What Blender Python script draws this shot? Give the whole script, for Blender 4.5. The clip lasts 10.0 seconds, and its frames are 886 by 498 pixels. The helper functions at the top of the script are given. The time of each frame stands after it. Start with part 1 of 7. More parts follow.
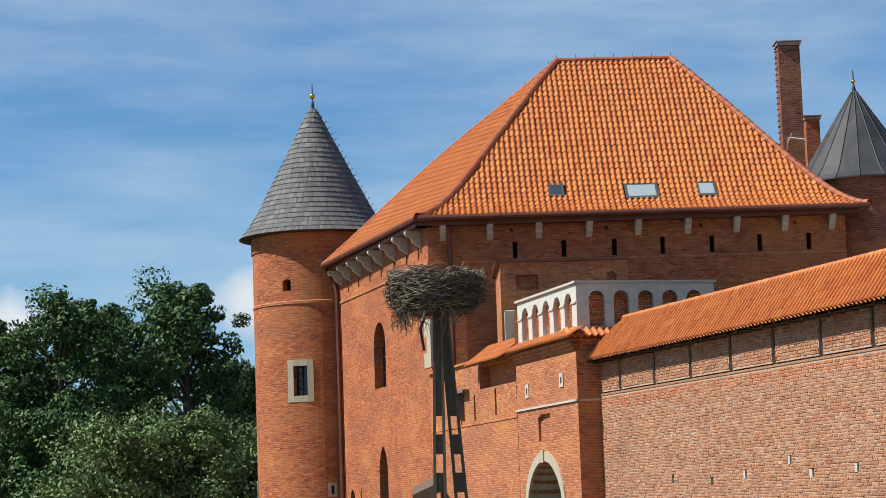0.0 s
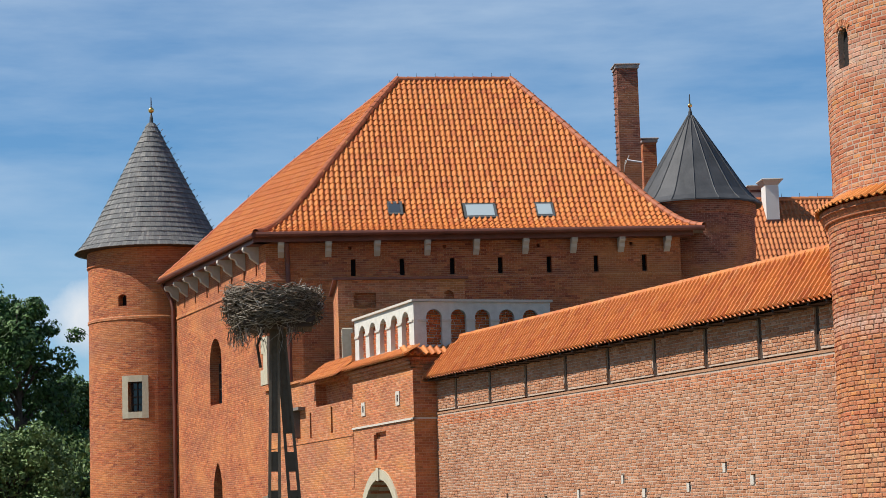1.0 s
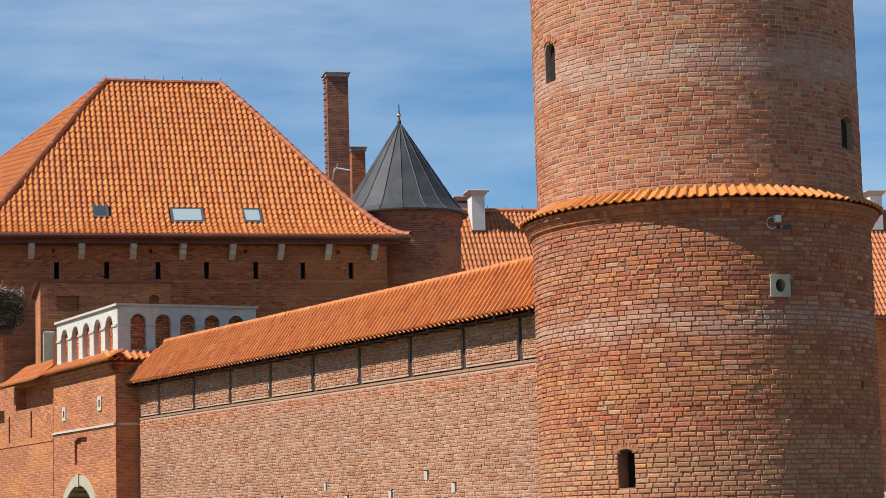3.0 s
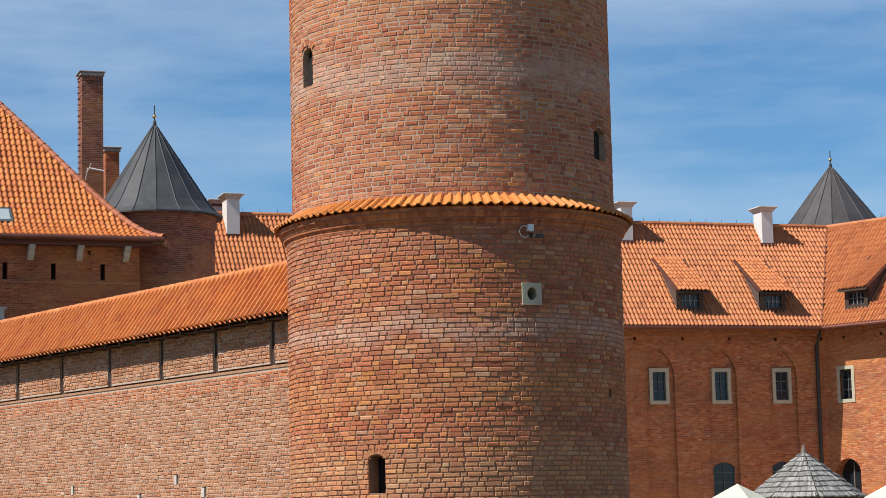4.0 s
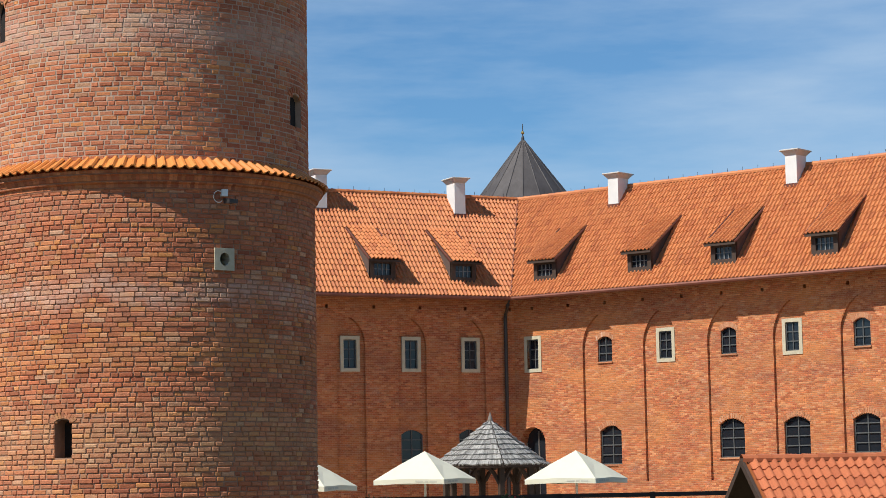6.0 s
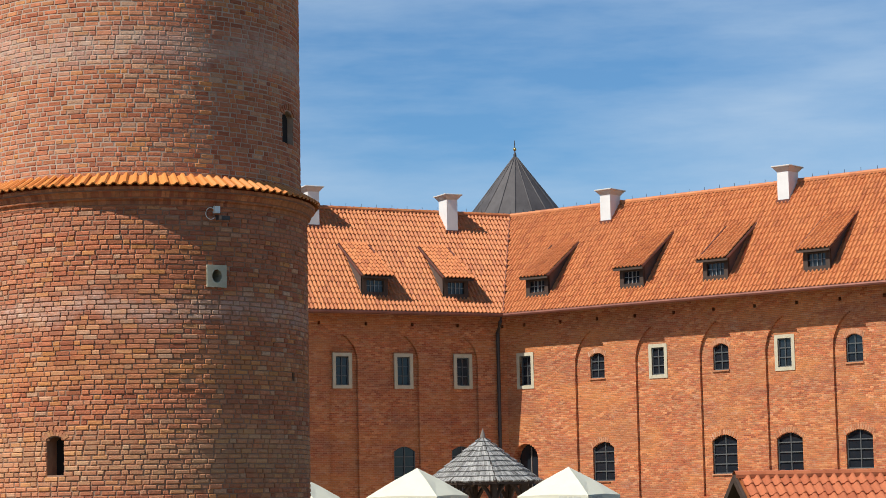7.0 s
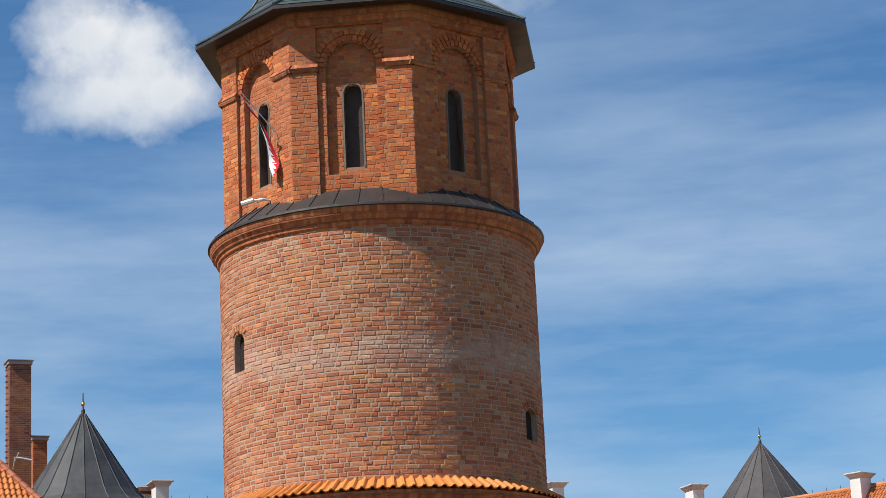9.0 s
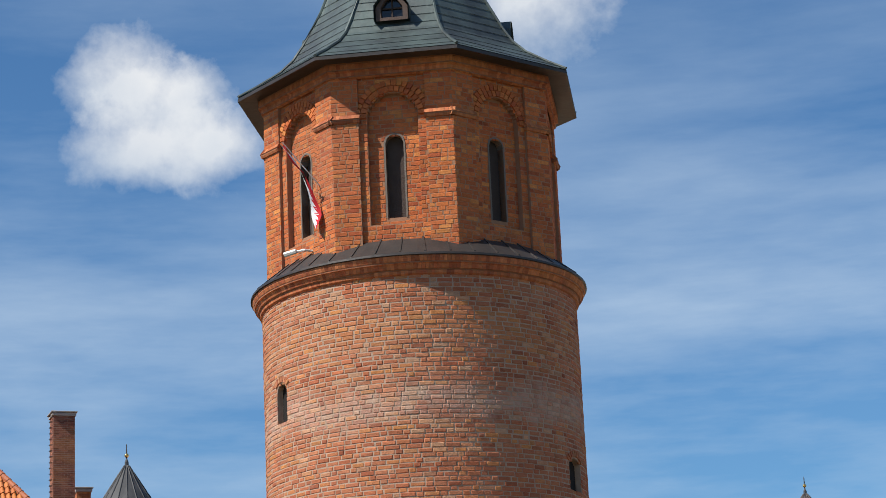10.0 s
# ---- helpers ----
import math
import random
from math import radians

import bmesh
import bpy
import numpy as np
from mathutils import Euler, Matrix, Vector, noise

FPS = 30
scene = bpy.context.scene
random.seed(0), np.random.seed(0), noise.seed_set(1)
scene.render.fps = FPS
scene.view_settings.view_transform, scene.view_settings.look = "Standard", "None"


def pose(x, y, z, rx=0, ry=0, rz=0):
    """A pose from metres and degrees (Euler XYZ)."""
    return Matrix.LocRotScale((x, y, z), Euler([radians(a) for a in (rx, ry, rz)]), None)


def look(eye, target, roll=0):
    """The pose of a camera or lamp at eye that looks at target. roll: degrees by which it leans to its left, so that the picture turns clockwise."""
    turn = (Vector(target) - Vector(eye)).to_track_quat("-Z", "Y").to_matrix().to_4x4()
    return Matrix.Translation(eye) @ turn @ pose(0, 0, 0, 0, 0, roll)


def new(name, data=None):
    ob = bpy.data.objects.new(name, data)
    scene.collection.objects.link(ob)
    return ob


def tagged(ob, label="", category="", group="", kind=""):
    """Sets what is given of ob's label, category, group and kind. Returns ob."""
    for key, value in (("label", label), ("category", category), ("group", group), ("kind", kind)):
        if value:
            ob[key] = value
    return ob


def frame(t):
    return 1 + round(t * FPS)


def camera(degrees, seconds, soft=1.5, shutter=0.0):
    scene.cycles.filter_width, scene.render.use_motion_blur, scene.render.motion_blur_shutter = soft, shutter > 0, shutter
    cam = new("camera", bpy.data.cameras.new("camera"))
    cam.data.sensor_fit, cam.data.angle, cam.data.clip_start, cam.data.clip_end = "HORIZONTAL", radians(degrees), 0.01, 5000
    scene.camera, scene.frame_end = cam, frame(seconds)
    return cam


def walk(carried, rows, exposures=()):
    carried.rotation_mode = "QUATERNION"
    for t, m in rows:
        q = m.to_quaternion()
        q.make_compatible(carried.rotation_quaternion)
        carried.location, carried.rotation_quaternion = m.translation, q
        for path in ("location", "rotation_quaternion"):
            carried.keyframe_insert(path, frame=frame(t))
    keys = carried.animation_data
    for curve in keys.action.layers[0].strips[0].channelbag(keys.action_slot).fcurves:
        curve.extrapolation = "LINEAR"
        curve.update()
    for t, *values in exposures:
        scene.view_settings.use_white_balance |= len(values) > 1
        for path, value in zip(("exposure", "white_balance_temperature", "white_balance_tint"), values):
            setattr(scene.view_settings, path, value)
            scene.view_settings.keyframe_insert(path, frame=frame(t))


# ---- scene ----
cam = camera(22.8, 10.0, 0.85)
EYE = 2.0
ROWS = [
    (0.0, -0.008, 6.887, 1.979), (0.5, -2.019, 7.126, 1.994), (1.0, -4.288, 7.214, 1.732),
    (1.5, -5.819, 7.211, 1.450), (2.0, -7.274, 7.206, 1.452), (2.2, -7.822, 7.173, 1.535),
    (3.5, -15.414, 7.199, 1.481), (4.0, -18.470, 7.140, 1.380), (4.5, -20.666, 7.000, 1.150),
    (5.0, -22.930, 6.724, 1.062), (5.5, -24.995, 6.359, 1.050), (6.0, -26.542, 6.100, 1.052),
    (6.2, -26.960, 6.017, 1.062), (7.5, -25.857, 7.587, 1.266), (8.0, -22.245, 9.465, 1.684),
    (8.5, -20.814, 11.963, 2.437), (9.0, -20.139, 14.431, 2.629), (9.5, -19.672, 16.033, 2.672),
    (10.0, -19.003, 15.789, 2.599),
]
# the camera sways a hand's width to the left as it tilts up the tower
walk(cam, [(t, pose(-0.09 if t > 8.2 else 0.0, -0.03 if t > 8.2 else 0.0, EYE, 90 + pitch, roll, yaw)) for t, yaw, pitch, roll in ROWS])

# ---- world, sun ----
SUN_AZ, SUN_EL = radians(187.4), radians(50)
to_sun = Vector((math.cos(SUN_AZ) * math.cos(SUN_EL), math.sin(SUN_AZ) * math.cos(SUN_EL), math.sin(SUN_EL)))


class Nodes:
    """Short hand for node trees."""

    def __init__(self, tree):
        self.t = tree

    def n(self, kind, **props):
        nd = self.t.nodes.new(kind)
        for k, v in props.items():
            if k == "ins":
                for a, b in v.items():
                    self.put(nd, a, b)
            elif k == "op":
                nd.operation = v
            elif k == "blend":
                nd.blend_type = v
        return nd

    def put(self, nd, key, val):
        if isinstance(val, bpy.types.NodeSocket):
            self.t.links.new(val, nd.inputs[key])
        else:
            nd.inputs[key].default_value = val

    def math(self, op, a, b=0.0, clamp=False):
        nd = self.n("ShaderNodeMath", op=op, ins={0: a, 1: b})
        nd.use_clamp = clamp
        return nd.outputs[0]

    def mix(self, f, a, b, blend="MIX"):
        nd = self.n("ShaderNodeMixRGB", blend=blend, ins={0: f, 1: a, 2: b})
        return nd.outputs[0]

    def noise(self, vec, scale, detail=4.0, rough=0.55):
        nd = self.n("ShaderNodeTexNoise", ins={"Scale": scale, "Detail": detail, "Roughness": rough})
        if vec is not None:
            self.put(nd, "Vector", vec)
        return nd.outputs["Fac"]

    def ramp(self, f, stops):
        nd = self.n("ShaderNodeValToRGB", ins={0: f})
        el = nd.color_ramp.elements
        while len(el) < len(stops):
            el.new(0.5)
        for e, (p, c) in zip(el, stops):
            e.position = p
            e.color = (*c, 1) if isinstance(c, tuple) else (c, c, c, 1)
        return nd.outputs[0]

    def mapped(self, vec, scale=(1, 1, 1), rot=(0, 0, 0), loc=(0, 0, 0)):
        nd = self.n("ShaderNodeMapping", ins={"Vector": vec, "Scale": scale, "Rotation": rot, "Location": loc})
        return nd.outputs[0]


def heading(az, el):
    az, el = radians(az), radians(el)
    return Vector((math.sin(az) * math.cos(el), math.cos(az) * math.cos(el), math.sin(el)))


def make_world():
    w = bpy.data.worlds.new("sky")
    scene.world = w
    w.use_nodes = True
    w.node_tree.nodes.clear()
    g = Nodes(w.node_tree)
    sky = g.n("ShaderNodeTexSky")
    sky.sky_type = "NISHITA"
    sky.sun_disc = False
    sky.sun_elevation = SUN_EL
    sky.sun_rotation = math.pi / 2 - SUN_AZ
    sky.air_density, sky.dust_density, sky.ozone_density = 1.0, 0.1, 2.0
    way = g.n("ShaderNodeTexCoord").outputs["Generated"]
    # thin streaks of high cloud
    streak = g.noise(g.mapped(way, (2.0, 2.0, 7.5), (0.10, 0.22, 0.0)), 2.2, 6.0, 0.52)
    streak2 = g.noise(g.mapped(way, (4.0, 4.0, 24.0), (0.06, -0.10, 0.3)), 2.6, 6.0, 0.6)
    thin = g.ramp(g.math("ADD", g.math("MULTIPLY", streak, 0.72), g.math("MULTIPLY", streak2, 0.28)), [(0.38, 0.07), (0.68, 0.68)])
    high = g.n("ShaderNodeSeparateXYZ", ins={0: way}).outputs[2]
    thin = g.math("MULTIPLY", thin, g.ramp(high, [(0.23, 1.0), (0.36, 0.42)]))
    col = g.mix(1.0, sky.outputs[0], (0.45, 0.82, 1.11, 1), "MULTIPLY")
    col = g.mix(thin, col, (5.7, 7.1, 8.7, 1))
    # heaped clouds
    rag = g.noise(way, 22.0, 7.0, 0.6)
    rag2 = g.noise(way, 60.0, 5.0, 0.6)
    for az, el, rx, ry in ((11.5, 20.2, 1.8, 1.5), (11.9, 18.7, 2.2, 1.35), (12.6, 19.9, 1.7, 1.3), (13.6, 18.6, 1.9, 1.4), (22.3, 22.4, 3.0, 2.0), (-4.7, 5.5, 1.4, 1.1), (-10.9, 5.1, 1.6, 1.0)):
        c = heading(az, el)
        right = Vector((c.y, -c.x, 0)).normalized()
        up = right.cross(c)
        dx = g.n("ShaderNodeVectorMath", op="DOT_PRODUCT", ins={0: way, 1: right / math.sin(radians(rx))}).outputs["Value"]
        dy0 = g.n("ShaderNodeVectorMath", op="DOT_PRODUCT", ins={0: way, 1: up / math.sin(radians(ry))}).outputs["Value"]
        ahead = g.n("ShaderNodeVectorMath", op="DOT_PRODUCT", ins={0: way, 1: c}).outputs["Value"]
        r = g.math("SQRT", g.math("ADD", g.math("MULTIPLY", dx, dx), g.math("MULTIPLY", dy0, dy0)))
        r = g.math("ADD", r, g.math("MULTIPLY", g.math("SUBTRACT", rag, 0.5), 1.45))
        r = g.math("ADD", r, g.math("MULTIPLY", g.math("SUBTRACT", rag2, 0.5), 0.55))
        fac = g.math("MULTIPLY", g.ramp(r, [(0.30, 0.90), (1.10, 0.0)]), g.math("GREATER_THAN", ahead, 0.5))
        tone = g.mix(g.ramp(g.math("ADD", g.math("MULTIPLY", dy0, 0.3), g.math("MULTIPLY", rag, 0.9)), [(0.2, 0.0), (0.7, 1.0)]), (6.6, 7.3, 8.2, 1), (9.3, 9.4, 9.5, 1))
        col = g.mix(fac, col, tone)
    bg = g.n("ShaderNodeBackground", ins={"Color": col, "Strength": 0.075})
    out = g.n("ShaderNodeOutputWorld")
    g.t.links.new(bg.outputs[0], out.inputs[0])


make_world()
sun = new("sun", bpy.data.lights.new("sun", "SUN"))
sun.data.energy, sun.data.angle, sun.data.color = 4.9, radians(0.53), (1.0, 0.95, 0.87)
sun.matrix_world = look((0, 0, 60), Vector((0, 0, 60)) - to_sun)
scene.view_settings.exposure = 0.35


# ---- materials ----
def material(name, base, rough=0.8, metal=0.0, bump=None, dist=0.02, spec=0.3):
    """base(g) gives a colour socket; bump(g) a height socket."""
    m = bpy.data.materials.new(name)
    m.use_nodes = True
    m.node_tree.nodes.clear()
    g = Nodes(m.node_tree)
    bs = g.n("ShaderNodeBsdfPrincipled", ins={"Roughness": rough, "Metallic": metal, "Specular IOR Level": spec})
    g.put(bs, "Base Color", base(g) if callable(base) else (*base, 1))
    if bump:
        bp = g.n("ShaderNodeBump", ins={"Strength": 0.8, "Distance": dist, "Height": bump(g)})
        g.put(bs, "Normal", bp.outputs[0])
    out = g.n("ShaderNodeOutputMaterial")
    g.t.links.new(bs.outputs[0], out.inputs[0])
    return m


def objpos(g):
    return g.n("ShaderNodeNewGeometry").outputs["Position"]


def piece_random(g):
    a = g.n("ShaderNodeNewGeometry").outputs["Random Per Island"]
    b = g.n("ShaderNodeObjectInfo").outputs["Random"]
    return g.math("FRACT", g.math("ADD", a, b))


def brick_pieces(stops, grime=0.35, bands=()):
    def base(g):
        p = objpos(g)
        rnd = piece_random(g)
        c = g.ramp(rnd, stops)
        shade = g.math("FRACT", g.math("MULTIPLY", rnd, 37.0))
        c = g.mix(1.0, c, g.ramp(shade, [(0.0, 0.74), (0.35, 0.92), (0.7, 0.98), (1.0, 1.10)]), "MULTIPLY")
        grain = g.noise(g.mapped(p, (1, 1, 2.6)), 11.0, 6.0, 0.7)
        c = g.mix(0.75, c, g.ramp(grain, [(0.25, 0.28), (0.75, 0.74)]), "OVERLAY")
        fine = g.noise(p, 55.0, 4.0, 0.65)
        c = g.mix(0.5, c, g.ramp(fine, [(0.25, 0.35), (0.75, 0.68)]), "OVERLAY")
        band = g.noise(g.mapped(p, (0.3, 0.3, 2.6)), 1.0, 5.0, 0.62)
        c = g.mix(g.ramp(band, [(0.45, 0.0), (0.7, grime)]), c, (0.46, 0.235, 0.14, 1))
        dark = g.noise(g.mapped(p, (0.5, 0.5, 0.9), loc=(7, 3, 1)), 0.8, 5.0, 0.6)
        c = g.mix(g.ramp(dark, [(0.50, 0.0), (0.75, 0.45)]), c, (0.22, 0.075, 0.045, 1))
        lime = g.noise(g.mapped(p, (1, 1, 2.4), loc=(1, 9, 4)), 2.6, 5.0, 0.7)
        c = g.mix(g.ramp(lime, [(0.60, 0.0), (0.78, 0.35)]), c, (0.52, 0.40, 0.31, 1))
        sep = g.n("ShaderNodeSeparateXYZ", ins={0: p}).outputs[2]
        wob = g.math("MULTIPLY", g.math("SUBTRACT", g.noise(p, 0.7, 6.0, 0.7), 0.5), 1.5)
        for z, half, tone, amount in bands:
            d = g.math("ABSOLUTE", g.math("SUBTRACT", g.math("ADD", sep, wob), z))
            fac = g.math("MULTIPLY", g.ramp(g.math("DIVIDE", d, half), [(0.3, 1.0), (1.0, 0.0)]), amount)
            fac = g.math("MULTIPLY", fac, g.ramp(g.noise(p, 5.0, 4.0, 0.7), [(0.35, 0.3), (0.65, 1.0)]))
            c = g.mix(fac, c, (*tone, 1))
        return c
    return base


OLD = [(0.0, (0.34, 0.095, 0.045)), (0.15, (0.48, 0.170, 0.080)), (0.32, (0.44, 0.132, 0.058)), (0.50, (0.50, 0.200, 0.100)), (0.62, (0.34, 0.095, 0.045)), (0.76, (0.48, 0.175, 0.074)), (0.88, (0.55, 0.215, 0.068)), (0.95, (0.53, 0.26, 0.14)), (1.0, (0.47, 0.27, 0.165))]
WORN = [(0.0, (0.37, 0.145, 0.070)), (0.3, (0.43, 0.205, 0.108)), (0.55, (0.40, 0.168, 0.080)), (0.8, (0.46, 0.25, 0.145)), (0.95, (0.43, 0.19, 0.10)), (1.0, (0.50, 0.32, 0.225))]
ORANGE = [(0.0, (0.44, 0.105, 0.034)), (0.3, (0.56, 0.16, 0.045)), (0.6, (0.50, 0.13, 0.038)), (0.8, (0.36, 0.078, 0.03)), (0.95, (0.60, 0.215, 0.06))]
fine_bump = lambda g: g.noise(objpos(g), 24.0, 6.0, 0.7)
M_OLD = material("old_brick", brick_pieces(OLD, 0.35, ((5.62, 0.34, (0.55, 0.40, 0.32), 0.6), (2.9, 0.7, (0.52, 0.33, 0.17), 0.5), (4.5, 0.5, (0.58, 0.24, 0.07), 0.4), (10.6, 0.5, (0.52, 0.40, 0.33), 0.55), (12.0, 0.35, (0.52, 0.21, 0.07), 0.45), (9.1, 0.5, (0.36, 0.11, 0.055), 0.5), (7.2, 0.35, (0.34, 0.12, 0.07), 0.5)), ), 0.9, 0, fine_bump, 0.016)
M_WORN = material("worn_brick", brick_pieces(WORN, 0.36), 0.9, 0, fine_bump, 0.016)
M_RED_COURSE = material("red_course_brick", brick_pieces([(0.0, (0.40, 0.125, 0.05)), (0.4, (0.48, 0.165, 0.07)), (0.8, (0.44, 0.19, 0.10)), (1.0, (0.52, 0.22, 0.10))], 0.3), 0.9, 0, fine_bump, 0.016)
M_ORANGE = material("orange_brick", brick_pieces(ORANGE, 0.12), 0.9, 0, fine_bump, 0.012)
M_JOINT = material("dark_joint", lambda g: g.mix(g.noise(objpos(g), 9.0), (0.19, 0.098, 0.060, 1), (0.36, 0.22, 0.145, 1)), 0.95, 0, fine_bump, 0.006)
M_JOINT_WARM = material("warm_joint", lambda g: g.mix(g.noise(objpos(g), 9.0), (0.26, 0.12, 0.065, 1), (0.42, 0.23, 0.14, 1)), 0.95, 0, fine_bump, 0.006)
M_UPPER_JOINT = material("brown_lime_joint", lambda g: g.mix(g.noise(objpos(g), 6.0), (0.24, 0.14, 0.09, 1), (0.56, 0.42, 0.32, 1)), 0.95, 0, fine_bump, 0.006)
M_MORTAR = material("lime_mortar", lambda g: g.mix(g.noise(objpos(g), 9.0), (0.30, 0.20, 0.14, 1), (0.58, 0.47, 0.37, 1)), 0.95, 0, fine_bump, 0.006)


def wall_brick(tones, mortar, grime=(0.20, 0.075, 0.045), amount=0.5, pale=0.25, bw=0.27, bh=0.085, patch=(0.55, 0.22, 0.07)):
    """Coursed brickwork by uv in metres: each brick has its own tone."""
    def cell(g):
        uv = g.n("ShaderNodeTexCoord").outputs["UV"]
        sp = g.n("ShaderNodeSeparateXYZ", ins={0: uv})
        row = g.math("FLOOR", g.math("DIVIDE", sp.outputs[1], bh))
        odd = g.math("MULTIPLY", g.math("FLOORED_MODULO", row, 2.0), 0.5)
        col = g.math("ADD", g.math("DIVIDE", sp.outputs[0], bw), odd)
        fx = g.math("ABSOLUTE", g.math("SUBTRACT", g.math("FRACT", col), 0.5))
        fy = g.math("ABSOLUTE", g.math("SUBTRACT", g.math("FRACT", g.math("DIVIDE", sp.outputs[1], bh)), 0.5))
        jx = g.ramp(fx, [(0.5 - 0.030, 0.0), (0.5 - 0.012, 1.0)])
        jy = g.ramp(fy, [(0.5 - 0.115, 0.0), (0.5 - 0.05, 1.0)])
        joint = g.math("MAXIMUM", jx, jy)
        v = g.n("ShaderNodeCombineXYZ", ins={0: g.math("FLOOR", col), 1: row})
        rnd = g.n("ShaderNodeTexWhiteNoise", ins={0: v.outputs[0]}).outputs["Value"]
        return joint, rnd

    def base(g):
        p = objpos(g)
        joint, rnd = cell(g)
        n = len(tones)
        c = g.ramp(rnd, [(i / n, t) for i, t in enumerate(tones)])
        c = g.mix(1.0, c, g.ramp(g.math("FRACT", g.math("MULTIPLY", rnd, 53.0)), [(0.0, 0.74), (0.5, 0.96), (1.0, 1.18)]), "MULTIPLY")
        c = g.mix(0.7, c, g.ramp(g.noise(p, 14.0, 5.0, 0.7), [(0.25, 0.28), (0.75, 0.74)]), "OVERLAY")
        warm = g.noise(g.mapped(p, (0.5, 0.5, 1.2), loc=(2, 5, 3)), 0.7, 5.0, 0.65)
        c = g.mix(g.ramp(warm, [(0.45, 0.0), (0.66, 0.60)]), c, (*patch, 1))
        dark = g.noise(g.mapped(p, (0.5, 0.5, 1.6)), 0.6, 6.0, 0.65)
        c = g.mix(g.ramp(dark, [(0.46, 0.0), (0.70, amount)]), c, (*grime, 1))
        c = g.mix(g.math("MULTIPLY", joint, 0.75), c, (*mortar, 1))
        lime = g.noise(g.mapped(p, (1, 1, 2.2), loc=(4, 1, 8)), 1.6, 7.0, 0.75)
        return g.mix(g.ramp(lime, [(0.56, 0.0), (0.72, pale)]), c, (0.56, 0.42, 0.32, 1))

    def bump(g):
        joint, rnd = cell(g)
        h = g.math("ADD", g.math("SUBTRACT", 1.0, joint), g.math("MULTIPLY", rnd, 0.35))
        return g.math("ADD", h, g.math("MULTIPLY", g.noise(objpos(g), 25.0), 0.4))
    return material("wall_brick", base, 0.9, 0, bump, 0.02)


M_KEEP = wall_brick([(0.45, 0.130, 0.048), (0.36, 0.09, 0.036), (0.51, 0.170, 0.058), (0.27, 0.062, 0.030), (0.43, 0.120, 0.043)], (0.52, 0.29, 0.16), pale=0.17, bw=0.23, bh=0.077, patch=(0.56, 0.21, 0.065))
M_CORNICE = wall_brick([(0.46, 0.14, 0.055), (0.36, 0.095, 0.042), (0.50, 0.17, 0.07)], (0.26, 0.14, 0.09), pale=0.1, bw=0.078, bh=0.13)
M_WING = wall_brick([(0.45, 0.142, 0.052), (0.39, 0.105, 0.042), (0.48, 0.172, 0.064), (0.34, 0.088, 0.038), (0.43, 0.130, 0.048), (0.49, 0.205, 0.09)], (0.48, 0.28, 0.17), (0.17, 0.058, 0.042), 0.60, 0.34, bw=0.22, bh=0.076, patch=(0.52, 0.20, 0.06))
M_GATE = wall_brick([(0.48, 0.175, 0.078), (0.41, 0.125, 0.058), (0.53, 0.215, 0.10), (0.37, 0.105, 0.048), (0.48, 0.16, 0.062)], (0.57, 0.34, 0.20), pale=0.22, bw=0.23, bh=0.077, patch=(0.58, 0.24, 0.06))
M_STACK = wall_brick([(0.23, 0.075, 0.048), (0.15, 0.045, 0.032), (0.28, 0.095, 0.060)], (0.42, 0.28, 0.20), pale=0.1, bw=0.23, bh=0.077)


def tile_base(stops):
    def base(g):
        p = objpos(g)
        c = g.ramp(piece_random(g), stops)
        c = g.mix(0.35, c, g.ramp(g.noise(p, 30.0, 4.0), [(0.3, 0.38), (0.7, 0.64)]), "OVERLAY")
        big = g.noise(p, 0.45, 5.0, 0.6)
        return g.mix(g.ramp(big, [(0.5, 0.0), (0.75, 0.30)]), c, (0.36, 0.14, 0.06, 1))
    return base


M_TILE = material("roof_tile", tile_base([(0.0, (0.50, 0.155, 0.035)), (0.35, (0.58, 0.20, 0.045)), (0.7, (0.53, 0.165, 0.04)), (0.93, (0.44, 0.12, 0.03)), (1.0, (0.60, 0.25, 0.08))]), 0.5, 0, fine_bump, 0.004, 0.45)
M_TILE_OCHRE = material("ochre_tile", tile_base([(0.0, (0.54, 0.185, 0.04)), (0.5, (0.62, 0.23, 0.055)), (1.0, (0.52, 0.165, 0.035))]), 0.5, 0, fine_bump, 0.004, 0.4)
M_TILE_RED = material("wing_tile", tile_base([(0.0, (0.43, 0.138, 0.046)), (0.4, (0.50, 0.18, 0.06)), (0.8, (0.45, 0.15, 0.05)), (1.0, (0.35, 0.105, 0.036))]), 0.55, 0, fine_bump, 0.004, 0.4)
M_TILE_HUT = material("hut_tile", tile_base([(0.0, (0.37, 0.105, 0.042)), (0.5, (0.44, 0.135, 0.055)), (1.0, (0.32, 0.085, 0.034))]), 0.55, 0, fine_bump, 0.004, 0.35)
M_TILE_RIDGE = material("ridge_tile", tile_base([(0.0, (0.36, 0.10, 0.042)), (0.5, (0.42, 0.13, 0.055)), (1.0, (0.32, 0.085, 0.036))]), 0.6, 0, fine_bump, 0.004, 0.3)
M_UNDER = material("roof_boarding", lambda g: g.mix(g.noise(objpos(g), 6.0), (0.24, 0.07, 0.02, 1), (0.34, 0.10, 0.03, 1)), 0.9)
